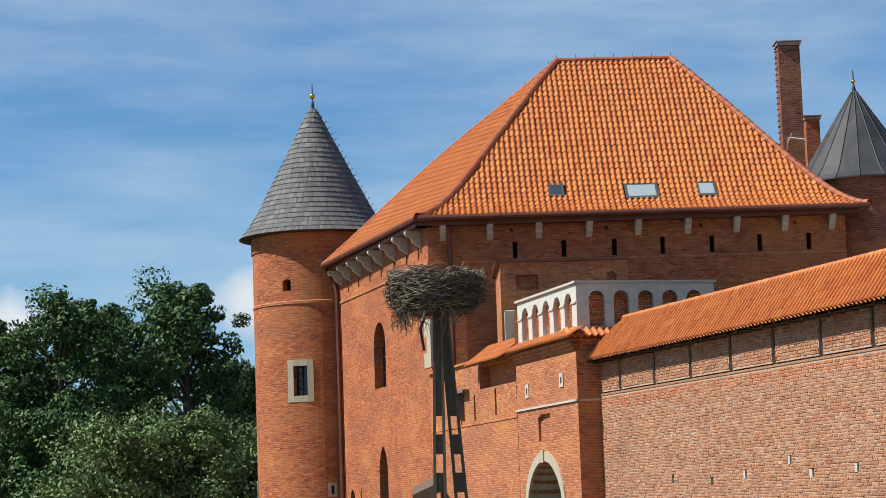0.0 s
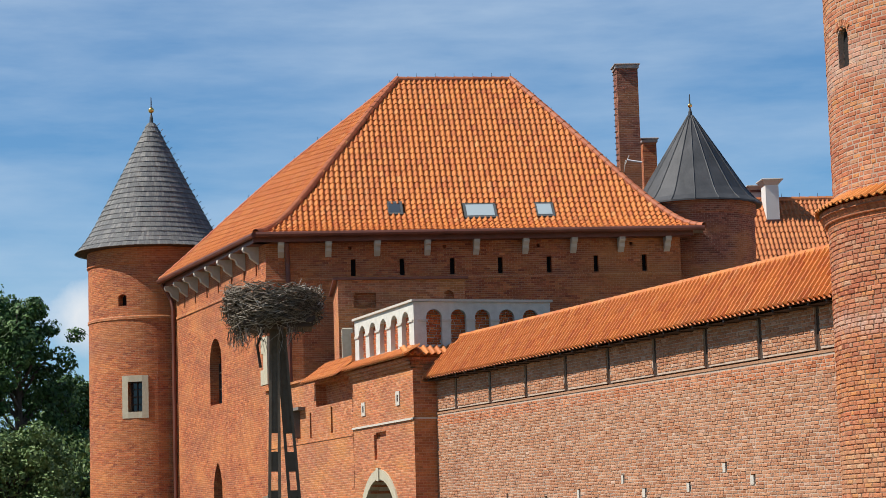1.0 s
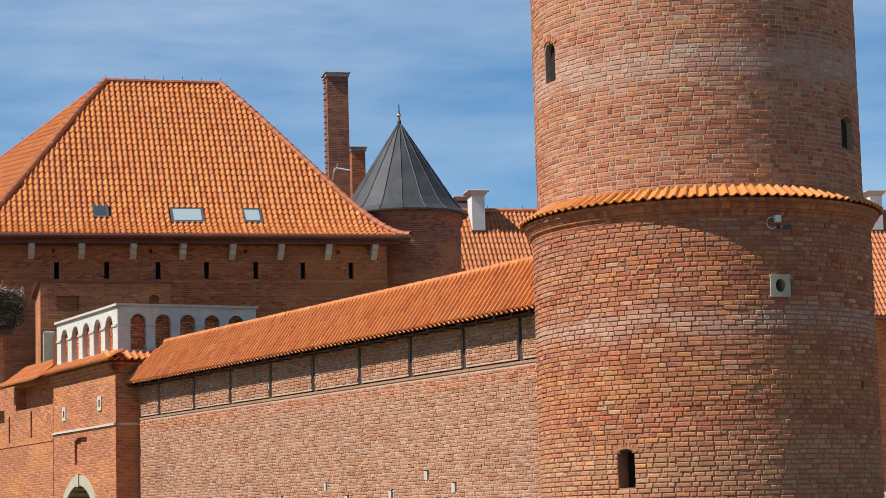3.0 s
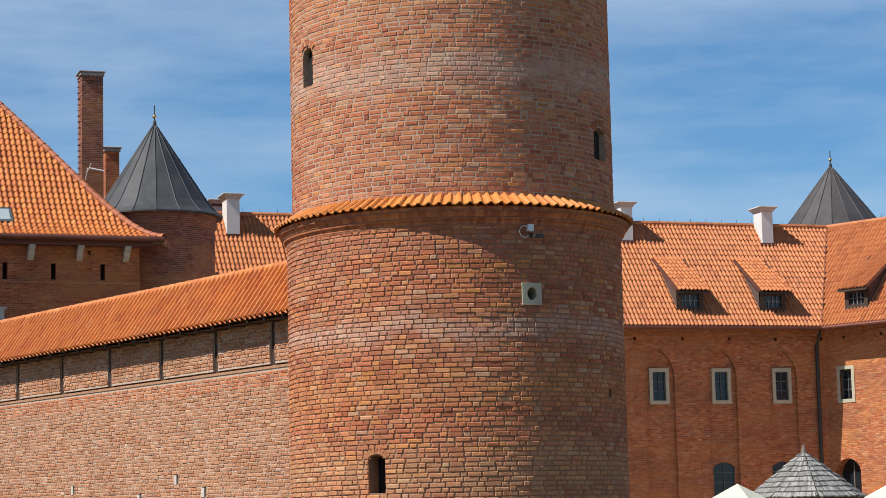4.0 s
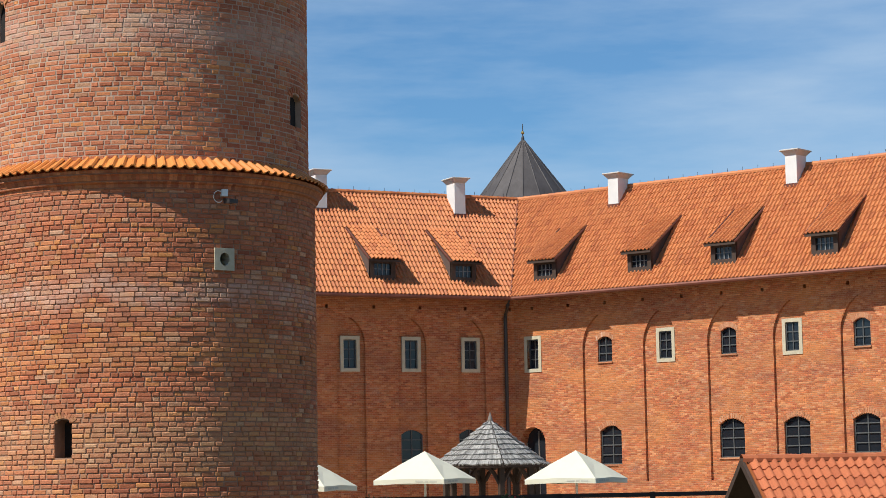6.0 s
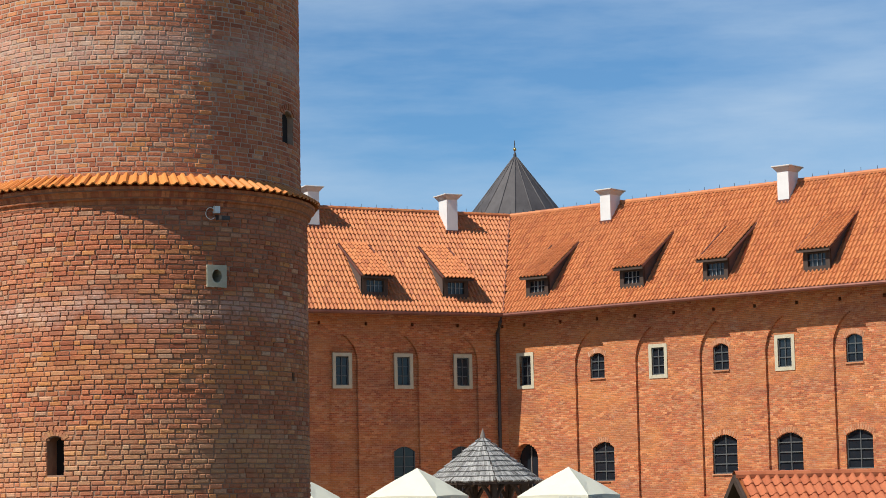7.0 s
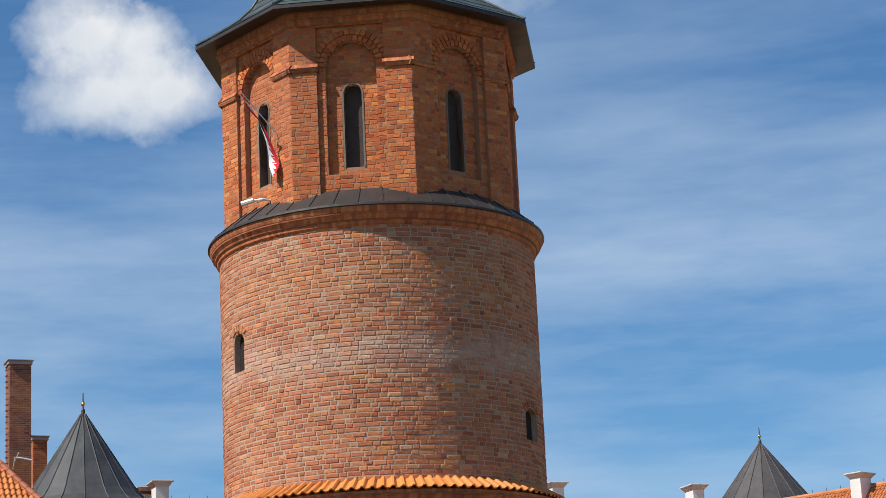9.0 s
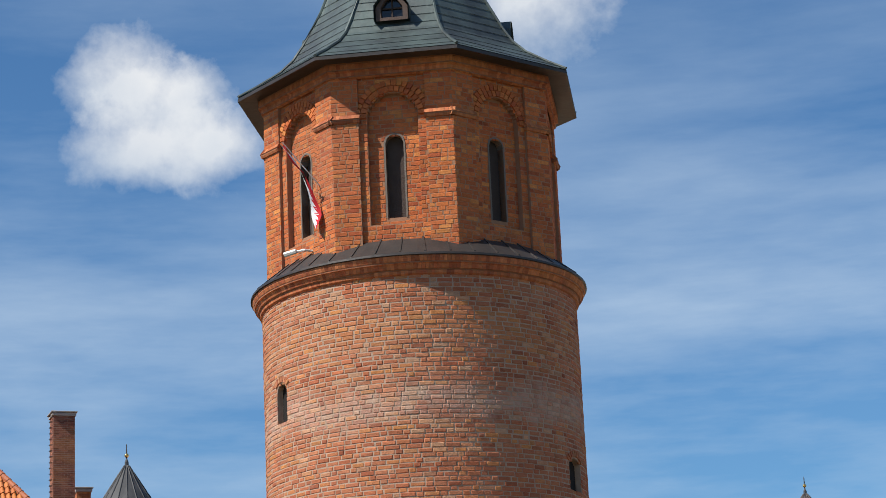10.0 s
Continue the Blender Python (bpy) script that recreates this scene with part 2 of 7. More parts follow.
M_SHINGLE = material("wood_shingle", lambda g: g.mix(0.6, g.ramp(piece_random(g), [(0.0, (0.115, 0.115, 0.115)), (0.5, (0.15, 0.15, 0.145)), (0.8, (0.18, 0.175, 0.165)), (1.0, (0.225, 0.215, 0.20))]), g.ramp(g.noise(g.mapped(objpos(g), (9, 9, 1)), 3.0, 5.0), [(0.3, 0.3), (0.7, 0.7)]), "OVERLAY"), 0.8, 0, lambda g: g.noise(g.mapped(objpos(g), (12, 12, 1.5)), 4.0), 0.02)


def sheet(name, a, b, rough=0.68, metal=0.15):
    return material(name, lambda g: g.mix(g.ramp(g.noise(g.mapped(objpos(g), (1, 1, 0.6)), 1.3, 6.0, 0.65), [(0.35, 0.0), (0.7, 1.0)]), (*a, 1), (*b, 1)), rough, metal, lambda g: g.noise(objpos(g), 3.0), 0.02, 0.5)


M_LEAD = sheet("grey_sheet_metal", (0.034, 0.036, 0.039), (0.070, 0.070, 0.073))
M_LEAD_BROWN = sheet("brown_sheet_metal", (0.046, 0.040, 0.039), (0.080, 0.072, 0.071))
M_COPPER = sheet("patinated_copper", (0.034, 0.041, 0.044), (0.088, 0.120, 0.112), 0.5, 0.2)
M_GUTTER = sheet("copper_gutter", (0.13, 0.045, 0.03), (0.20, 0.07, 0.045), 0.5, 0.4)
M_PIPE = sheet("dark_pipe", (0.035, 0.03, 0.028), (0.06, 0.05, 0.045), 0.5, 0.3)
M_GOLD = material("gilded_ball", (0.8, 0.5, 0.15), 0.3, 1.0)


def plain(name, a, b, scale=5.0, rough=0.85, bump=0.01):
    return material(name, lambda g: g.mix(g.noise(objpos(g), scale, 6.0, 0.65), (*a, 1), (*b, 1)), rough, 0, lambda g: g.noise(objpos(g), scale * 5), bump)


M_STONE = plain("pale_sandstone", (0.32, 0.285, 0.195), (0.54, 0.49, 0.37))
M_GREYSTONE = plain("grey_stone", (0.40, 0.36, 0.30), (0.62, 0.56, 0.48))
M_PLASTER = plain("white_plaster", (0.55, 0.54, 0.51), (0.70, 0.69, 0.66), 2.0)
M_CAPSTONE = plain("pale_chimney_cap", (0.36, 0.34, 0.31), (0.55, 0.52, 0.48))
M_ARCADE = plain("pale_grey_render", (0.40, 0.38, 0.33), (0.70, 0.67, 0.60), 5.0)
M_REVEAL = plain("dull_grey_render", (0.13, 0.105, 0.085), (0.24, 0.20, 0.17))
M_CAP = plain("chimney_cap", (0.26, 0.22, 0.20), (0.42, 0.37, 0.34))
M_WOOD = plain("dark_timber", (0.035, 0.022, 0.016), (0.075, 0.048, 0.034), 8.0, 0.7)
M_PLANK = plain("dark_planks", (0.045, 0.032, 0.027), (0.085, 0.062, 0.052), 8.0, 0.8)
M_CHEEK = plain("brown_boarding", (0.075, 0.05, 0.04), (0.13, 0.09, 0.075), 8.0, 0.8)
M_BAR = plain("grey_glazing_bar", (0.16, 0.17, 0.17), (0.24, 0.25, 0.25), 9.0, 0.6)
M_GREYWOOD = plain("weathered_timber", (0.12, 0.10, 0.085), (0.24, 0.21, 0.18), 8.0, 0.85)
M_CONCRETE = plain("weathered_concrete", (0.075, 0.058, 0.040), (0.175, 0.138, 0.10), 6.0, 0.9)
# near-black paint that stands for the shade inside openings
M_INNER_SHADE = plain("dark_interior", (0.012, 0.010, 0.009), (0.022, 0.018, 0.016), 3.0, 0.9)
M_GLASS = material("window_glass", lambda g: g.mix(g.noise(objpos(g), 2.0), (0.008, 0.010, 0.014, 1), (0.02, 0.024, 0.030, 1)), 0.08, 0, None, 0, 0.5)
M_SKYLIGHT = material("skylight_glass", (0.05, 0.06, 0.07), 0.04, 0.0, None, 0, 1.0)
M_BLIND = material("pale_blind_behind_glass", (0.36, 0.42, 0.43), 0.12, 0.0, None, 0, 0.8)
M_FRAME = plain("grey_window_frame", (0.05, 0.055, 0.055), (0.10, 0.105, 0.105), 9.0, 0.6)
M_CANVAS = plain("cream_canvas", (0.54, 0.53, 0.41), (0.64, 0.63, 0.51), 3.0, 0.8)
M_STEEL = material("white_steel", (0.75, 0.74, 0.70), 0.4)
M_TWIG = material("dry_twig", lambda g: g.ramp(piece_random(g), [(0.0, (0.05, 0.037, 0.025)), (0.5, (0.14, 0.11, 0.08)), (0.8, (0.28, 0.235, 0.18)), (1.0, (0.48, 0.43, 0.36))]), 0.85)
M_RED = material("red_cloth", (0.55, 0.02, 0.03), 0.8)
M_WHITE = material("white_cloth", (0.80, 0.80, 0.82), 0.8)
M_BARK = plain("bark", (0.05, 0.04, 0.03), (0.11, 0.09, 0.07), 6.0, 0.95, 0.03)
# colour of the unseen ground, chosen to bounce warm light into shaded brick
M_BOUNCE_GROUND = plain("dry_grass", (0.10, 0.085, 0.045), (0.17, 0.138, 0.08), 0.6, 0.95, 0.03)


def leafy(name, a, b, c):
    m = material(name, lambda g: g.ramp(piece_random(g), [(0.0, a), (0.6, b), (1.0, c)]), 0.6, 0, None, 0, 0.35)
    return m


M_LEAF = leafy("tree_leaf", (0.022, 0.055, 0.012), (0.05, 0.11, 0.023), (0.10, 0.19, 0.045))
M_LEAF_PALE = leafy("willow_leaf", (0.075, 0.135, 0.038), (0.13, 0.205, 0.06), (0.19, 0.27, 0.09))
M_FLOWER = material("red_flower", (0.6, 0.08, 0.05), 0.7)


# ---- mesh helpers ----
class Geo:
    """Collects verts and faces; faces may carry uv pairs."""

    def __init__(self):
        self.v, self.f, self.uv = [], [], []

    def add(self, verts, faces, uvs=None):
        k = len(self.v)
        self.v.extend([tuple(p) for p in verts])
        for i, fc in enumerate(faces):
            self.f.append([k + j for j in fc])
            self.uv.append(uvs[i] if uvs else None)
        return self

    def quad(self, a, b, c, d, uv=None):
        return self.add((a, b, c, d), ((0, 1, 2, 3),), [uv] if uv else None)

    def box(self, o, x, y, z):
        o, x, y, z = (Vector(q) for q in (o, x, y, z))
        if x.cross(y).dot(z) < 0:
            x, o = -x, o + x
        return self.add((o, o + x, o + x + y, o + y, o + z, o + x + z, o + x + y + z, o + y + z),
                        ((3, 2, 1, 0), (4, 5, 6, 7), (0, 1, 5, 4), (1, 2, 6, 5), (2, 3, 7, 6), (3, 0, 4, 7)))

    def bevel_box(self, o, x, y, z, b=0.01):
        """A box with its upper and lower rims chamfered in the y direction's outward face."""
        o, x, y, z = (Vector(q) for q in (o, x, y, z))
        bx, by, bz = x.normalized() * b, y.normalized() * b, z.normalized() * b
        lo = [o, o + x, o + x + y, o + y]
        ring = lambda h, s: [o + bx * s + by * s + h, o + x - bx * s + by * s + h, o + x + y - bx * s - by * s + h, o + y + bx * s - by * s + h]
        vs = ring(Vector((0, 0, 0)), 1) + ring(bz, 0) + ring(z - bz, 0) + ring(z, 1)
        fs = [(3, 2, 1, 0), (12, 13, 14, 15)]
        for r in range(3):
            for i in range(4):
                j = (i + 1) % 4
                fs.append((r * 4 + i, r * 4 + j, r * 4 + 4 + j, r * 4 + 4 + i))
        if x.cross(y).dot(z) < 0:
            fs = [tuple(reversed(q)) for q in fs]
        return self.add(vs, fs)

    def tube(self, pts, radii, sides=8, cap=True):
        """A tube along points, with a radius at each."""
        pts = [Vector(p) for p in pts]
        if not isinstance(radii, (list, tuple)):
            radii = [radii] * len(pts)
        vs, fs = [], []
        for i, p in enumerate(pts):
            d = (pts[min(i + 1, len(pts) - 1)] - pts[max(i - 1, 0)]).normalized()
            a = d.orthogonal().normalized() if abs(d.z) > 0.9 else d.cross(Vector((0, 0, 1))).normalized()
            b = d.cross(a)
            for k in range(sides):
                t = 2 * math.pi * k / sides
                vs.append(p + (a * math.cos(t) + b * math.sin(t)) * radii[i])
        for i in range(len(pts) - 1):
            for k in range(sides):
                j = (k + 1) % sides
                fs.append((i * sides + k, i * sides + j, i * sides + sides + j, i * sides + sides + k))
        if cap:
            fs.append(tuple(reversed(range(sides))))
            fs.append(tuple(range((len(pts) - 1) * sides, len(pts) * sides)))
        return self.add(vs, fs)

    def lathe(self, cx, cy, profile, sides=64, a0=0.0, a1=2 * math.pi, turn=0.0):
        """Profile of (radius, z) turned about an upright axis; uv in metres."""
        full = abs(a1 - a0 - 2 * math.pi) < 1e-6
        n = sides
        rm = max(r for r, z in profile)
        for i in range(n):
            t0, t1 = a0 + (a1 - a0) * i / n + turn, a0 + (a1 - a0) * (i + 1) / n + turn
            for (r0, z0), (r1, z1) in zip(profile, profile[1:]):
                p = lambda r, t, z: (cx + r * math.cos(t), cy + r * math.sin(t), z)
                uv = [(t0 * rm, z0), (t1 * rm, z0), (t1 * rm, z1), (t0 * rm, z1)]
                if r1 < 1e-4:
                    self.add((p(r0, t0, z0), p(r0, t1, z0), p(0, 0, z1)), ((0, 1, 2),), [uv[:3]])
                elif r0 < 1e-4:
                    self.add((p(0, 0, z0), p(r1, t1, z1), p(r1, t0, z1)), ((0, 1, 2),), [uv[:3]])
                else:
                    self.add((p(r0, t0, z0), p(r0, t1, z0), p(r1, t1, z1), p(r1, t0, z1)), ((0, 1, 2, 3),), [uv])
        return self

    def mesh(self, name, mat, weld=False, smooth=False):
        me = bpy.data.meshes.new(name)
        me.from_pydata(self.v, [], self.f)
        lay = me.uv_layers.new(name="uv")
        flat = np.zeros((len(me.loops), 2))
        k = 0
        for fc, uv in zip(self.f, self.uv):
            if uv:
                for q in uv:
                    flat[k] = q
                    k += 1
                continue
            a, b, c = (Vector(self.v[fc[0]]), Vector(self.v[fc[1]]), Vector(self.v[fc[2]]))
            n = (b - a).cross(c - a)
            n = n.normalized() if n.length > 1e-12 else Vector((0, 0, 1))
            t = Vector((-n.y, n.x, 0)).normalized() if abs(n.z) < 0.75 else None
            for i in fc:
                p = self.v[i]
                flat[k] = (p[0] * t.x + p[1] * t.y, p[2]) if t else (p[0], p[1])
                k += 1
        lay.data.foreach_set("uv", flat.ravel())
        me.materials.append(mat)
        if weld or smooth:
            bm = bmesh.new()
            bm.from_mesh(me)
            if weld:
                bmesh.ops.remove_doubles(bm, verts=bm.verts, dist=1e-4)
            if smooth:
                for fc in bm.faces:
                    fc.smooth = True
            bm.to_mesh(me)
            bm.free()
        return me


def thing(name, label, category, at=(0, 0, 0), group="", kind=""):
    ob = new(name)
    ob.location = at
    return tagged(ob, label, category, group, kind)


def part(name, geo, mat, parent, label="", weld=False, smooth=False, kind=""):
    """One mesh object under a thing or a part; its verts are in world metres."""
    ob = new(name, geo.mesh(name, mat, weld, smooth) if isinstance(geo, Geo) else geo)
    if parent is not None:
        up, off = parent, Vector((0, 0, 0))
        while up is not None:
            off += up.location
            up = up.parent
        ob.parent = parent
        ob.location = -off
    return tagged(ob, label, kind=kind)


def single(name, geo, mat, label, category, weld=False, smooth=False, group="", kind=""):
    ob = new(name, geo.mesh(name, mat, weld, smooth))
    return tagged(ob, label, category, group, kind)


def relief(geo, place, s0, s1, z0, z1, cuts, step=None):
    """A wall sheet place(s, z, depth) with recesses. A cut: (s, z, w, h, arch, depth); arch: '' flat, 'round', 'seg', 'point'."""
    cols, ss, zs = [], {s0, s1}, {z0, z1}
    for s, z, w, h, arch, dep in cuts:
        n = {"": 1, "point": 30}.get(arch, 16)
        edge = lambda q: s - w / 2 * math.cos(math.pi * q / n) if arch else s - w / 2 + w * q / n
        for i in range(n):
            a, b = edge(i), edge(i + 1)
            m = abs((a + b) / 2 - s) / (w / 2)
            if arch == "round":
                drop = w / 2 * (1 - math.sqrt(1 - m * m))
            elif arch == "seg":
                drop = w * 0.2 * m * m
            elif arch == "point":
                drop = w * 0.85 * (1 - math.sqrt(max(0.0, 1 - (m * 0.5 + 0.5) ** 2 + 0.25)) * 0 - math.sqrt(max(0.0, 1 - ((1 + m) / 2) ** 2)) / math.sqrt(0.75))
            else:
                drop = 0
            top = z + h - drop
            cols.append((a, b, z, top, dep))
            ss |= {a, b}
            zs |= {z, top}
    if step:
        n = max(1, int((s1 - s0) / step))
        ss |= {s0 + (s1 - s0) * i / n for i in range(n + 1)}
    merge = lambda q: [v for i, v in enumerate(sorted(q)) if i == 0 or v - sorted(q)[i - 1] > 1e-5]
    ss, zs = merge(ss), merge(zs)
    ns, nz = len(ss) - 1, len(zs) - 1
    D = np.zeros((ns, nz))
    sm = np.array([(ss[i] + ss[i + 1]) / 2 for i in range(ns)])
    zm = np.array([(zs[i] + zs[i + 1]) / 2 for i in range(nz)])
    for a, b, za, zb, dep in cols:
        I = np.where((sm > a) & (sm < b))[0]
        J = np.where((zm > za) & (zm < zb))[0]
        for i in I:
            D[i, J] = np.maximum(D[i, J], dep)
    for i in range(ns):
        j = 0
        while j < nz:
            k = j
            while k + 1 < nz and D[i, k + 1] == D[i, j]:
                k += 1
            a, b, c, d = ss[i], ss[i + 1], zs[j], zs[k + 1]
            e = D[i, j]
            geo.quad(place(a, c, e), place(b, c, e), place(b, d, e), place(a, d, e), [(a, c), (b, c), (b, d), (a, d)])
            if k + 1 < nz:
                e2 = D[i, k + 1]
                geo.quad(place(a, d, e), place(b, d, e), place(b, d, e2), place(a, d, e2), [(a, d), (b, d), (b, d + e2 - e), (a, d + e2 - e)])
            j = k + 1
        if i + 1 < ns:
            for j in range(nz):
                if D[i, j] != D[i + 1, j]:
                    b, e, e2 = ss[i + 1], D[i, j], D[i + 1, j]
                    geo.quad(place(b, zs[j], e), place(b, zs[j], e2), place(b, zs[j + 1], e2), place(b, zs[j + 1], e), [(b, zs[j]), (b + e2 - e, zs[j]), (b + e2 - e, zs[j + 1]), (b, zs[j + 1])])
    return geo


def flat(P, Q):
    """place() for a straight wall from P to Q (x, y), seen with P on the left; depth goes inward."""
    P, Q = Vector((*P, 0)), Vector((*Q, 0))
    d = (Q - P).normalized()
    n = Vector((d.y, -d.x, 0))
    f = lambda s, z, dep=0.0: tuple(P + d * s - n * dep + Vector((0, 0, z)))
    f_len = (Q - P).length
    return f, f_len, d, n


def drum(cx, cy, R, mid):
    """place() for a round wall; s = 0 at the heading mid (radians), growing to the right seen from outside."""
    return lambda s, z, dep=0.0: (cx + (R - dep) * math.cos(mid + s / R), cy + (R - dep) * math.sin(mid + s / R), z)


def arch_outline(w, h, arch, n=10):
    """Closed outline, in (s, z) from the middle of the sill."""
    if not arch:
        return [(-w / 2, 0), (w / 2, 0), (w / 2, h), (-w / 2, h)]
    pts = [(-w / 2, 0), (w / 2, 0)]
    for i in range(n + 1):
        x = w / 2 - w * i / n
        m = abs(x) / (w / 2)
        if arch == "round":
            drop = w / 2 * (1 - math.sqrt(max(0, 1 - m * m)))
        elif arch == "seg":
            drop = w * 0.2 * m * m
        else:
            drop = w * 0.85 * (1 - math.sqrt(max(0.0, 1 - ((1 + m) / 2) ** 2)) / math.sqrt(0.75))
        pts.append((x, h - drop))
    return pts


def window(parent, place, s, z, w, h, arch, dep, frame_mat=None, bars=(1, 2), stone=0.0, stone_mat=None, out=0.03, glass=None):
    """A window in a recess: window > frame, pane, and a stone surround where there is one."""
    c = Vector(place(s, z, dep))
    win = new("window")
    up, off = parent, Vector((0, 0, 0))
    while up is not None:
        off += up.location
        up = up.parent
    win.parent = parent
    win.location = c - off
    g = Geo()
    o = [(s + a, z + b) for a, b in arch_outline(w, h, arch)]
    g.add([place(a, b, dep - 0.03) for a, b in o], [tuple(range(len(o)))])
    part("pane", g, glass or M_GLASS, win)
    if frame_mat:
        g = Geo()
        t, f = 0.045, dep - 0.09
        top = h if arch != "round" else h - w * 0.12
        for a, b, e, q in [(-w / 2, -w / 2 + t, 0, h - (w / 2 if arch == "round" else w * 0.2 if arch else 0)), (w / 2 - t, w / 2, 0, h - (w / 2 if arch == "round" else w * 0.2 if arch else 0)), (-w / 2, w / 2, 0, t)] + ([] if arch else [(-w / 2, w / 2, h - t, h)]):
            slab(g, place, s + a, s + b, z + e, z + q, f, f + 0.07)
        for i in range(1, bars[0] + 1):
            x = -w / 2 + w * i / (bars[0] + 1)
            slab(g, place, s + x - 0.02, s + x + 0.02, z, z + top, f + 0.015, f + 0.06)
        for i in range(1, bars[1] + 1):
            y = h * i / (bars[1] + 1)
            slab(g, place, s - w / 2, s + w / 2, z + y - 0.023, z + y + 0.023, f + 0.012, f + 0.06)
        part("frame", g, frame_mat, win)
    if stone:
        g = Geo()
        for a, b, e, q in ((-w / 2 - stone, -w / 2, -stone, h + stone), (w / 2, w / 2 + stone, -stone, h + stone), (-w / 2, w / 2, -stone, 0), (-w / 2, w / 2, h, h + stone)):
            slab(g, place, s + a, s + b, z + e, z + q, -out, dep - 0.1)
        part("surround", g, stone_mat or M_STONE, win, "pale stone surround")
    return win


def slab(g, place, a, b, c, d, f, k):
    """A block from s a..b, z c..d, depth f (front) to k."""
    vs = [place(s, z, e) for e in (k, f) for s, z in ((a, c), (b, c), (b, d), (a, d))]
    g.add(vs, ((3, 2, 1, 0), (4, 5, 6, 7), (0, 1, 5, 4), (1, 2, 6, 5), (2, 3, 7, 6), (3, 0, 4, 7)))


PROFILE = ((0.0, 0.008), (0.22, -0.016), (0.48, 0.000), (0.70, 0.056), (0.90, 0.056), (1.04, 0.010))


def inside(poly, x, y):
    ok = False
    for (x0, y0), (x1, y1) in zip(poly, poly[1:] + poly[:1]):
        if (y0 > y) != (y1 > y) and x < (x1 - x0) * (y - y0) / (y1 - y0) + x0:
            ok = not ok
    return ok


def one_tile(geo, O, U, V, N, x, y, w, l, k=1.0, lip_h=0.026):
    top = [O + U * (x + w * a) + V * (y + l + 0.04) + N * (b * k) for a, b in PROFILE]
    low = [O + U * (x + w * a) + V * y + N * (b * k + lip_h) for a, b in PROFILE]
    lip = [p - N * max(0.024, lip_h) for p in low]
    n = len(PROFILE)
    fs = [(n + i, n + i + 1, i + 1, i) for i in range(n - 1)] + [(2 * n + i, 2 * n + i + 1, n + i + 1, n + i) for i in range(n - 1)]
    geo.add(top + low + lip, fs)


def tiles(geo, O, U, V, poly, w=0.2, l=0.31, skip=None, lift=0.03, k=1.0, lip_h=0.026):
    """Pantiles over a polygon in (along, up) coordinates of the roof plane."""
    O, U, V = Vector(O), Vector(U).normalized(), Vector(V).normalized()
    N = U.cross(V).normalized()
    xs, ys = [p[0] for p in poly], [p[1] for p in poly]
    y, row = min(ys), 0
    rnd = random.Random(len(geo.v) + 5)
    while y < max(ys) - 0.05:
        x = min(xs) - ((O.dot(U) + min(xs)) % w)
        while x < max(xs) - 0.02:
            mx, my = x + w / 2, y + l / 2
            if inside(poly, mx, my) and not (skip and skip(mx, my)):
                one_tile(geo, O + N * (lift + rnd.uniform(-0.004, 0.004)), U, V, N, x + rnd.uniform(-0.004, 0.004), y + rnd.uniform(-0.006, 0.006), w, l, k, lip_h)
            x += w
        y += l
        row += 1
    return geo


def under(geo, O, U, V, poly):
    O, U, V = Vector(O), Vector(U).normalized(), Vector(V).normalized()
    return geo.add([O + U * a + V * b for a, b in poly], [tuple(range(len(poly)))])


def caps(geo, A, B, r=0.13, seg=0.36):
    """Ridge tiles from A to B."""
    A, B = Vector(A), Vector(B)
    d = (B - A).normalized()
    side = d.cross(Vector((0, 0, 1))).normalized()
    up = side.cross(d).normalized()
    n = max(1, int((B - A).length / seg))
    L = (B - A).length / n
    for i in range(n):
        vs = []
        for s, k in ((0.0, 1.0), (L + 0.05, 0.86)):
            for j in range(7):
                t = math.pi * (j / 6 * 1.24 - 0.12)
                vs.append(A + d * (i * L + s) + side * (math.cos(t) * r * k) + up * (math.sin(t) * r * k))
        geo.add(vs, [(j, j + 1, 8 + j, 7 + j) for j in range(6)])
    return geo


def ang(az, d, h=None):
    """A place by heading (degrees right of y) and distance; h above the eye."""
    a = radians(az)
    return (d * math.sin(a), d * math.cos(a)) if h is None else (d * math.sin(a), d * math.cos(a), EYE + h)


# ---- ground ----
def ground():
    g = Geo()
    n = 40
    for i in range(n):
        for j in range(n):
            a = lambda k: -1500 + 3000 * k / n
            g.quad((a(i), a(j) + 300, 0), (a(i + 1), a(j) + 300, 0), (a(i + 1), a(j + 1) + 300, 0), (a(i), a(j + 1) + 300, 0))
    ob = new("ground", g.mesh("ground", M_BOUNCE_GROUND, weld=True))
    tagged(ob, "dry trodden grass round the castle", "ground", kind="structure")
    # unseen sheet, pale and wide so that it throws light at the shaded wing
    g = Geo()
    g.add([(18.5, 46, 0.02), (60, 46, 0.02), (60, 84.5, 0.02), (18.5, 84.5, 0.02)], [(0, 1, 2, 3)])
    single("pavement", g, plain("courtyard_gravel", (0.38, 0.30, 0.21), (0.52, 0.43, 0.32), 1.5), "pale gravel courtyard inside the castle", "pavement", kind="structure")


ground()

# ---- bricks laid one by one ----
CH = 0.092
COURSE = CH
BRICK_L, BRICK_S, JOINT = 0.262, 0.124, 0.018


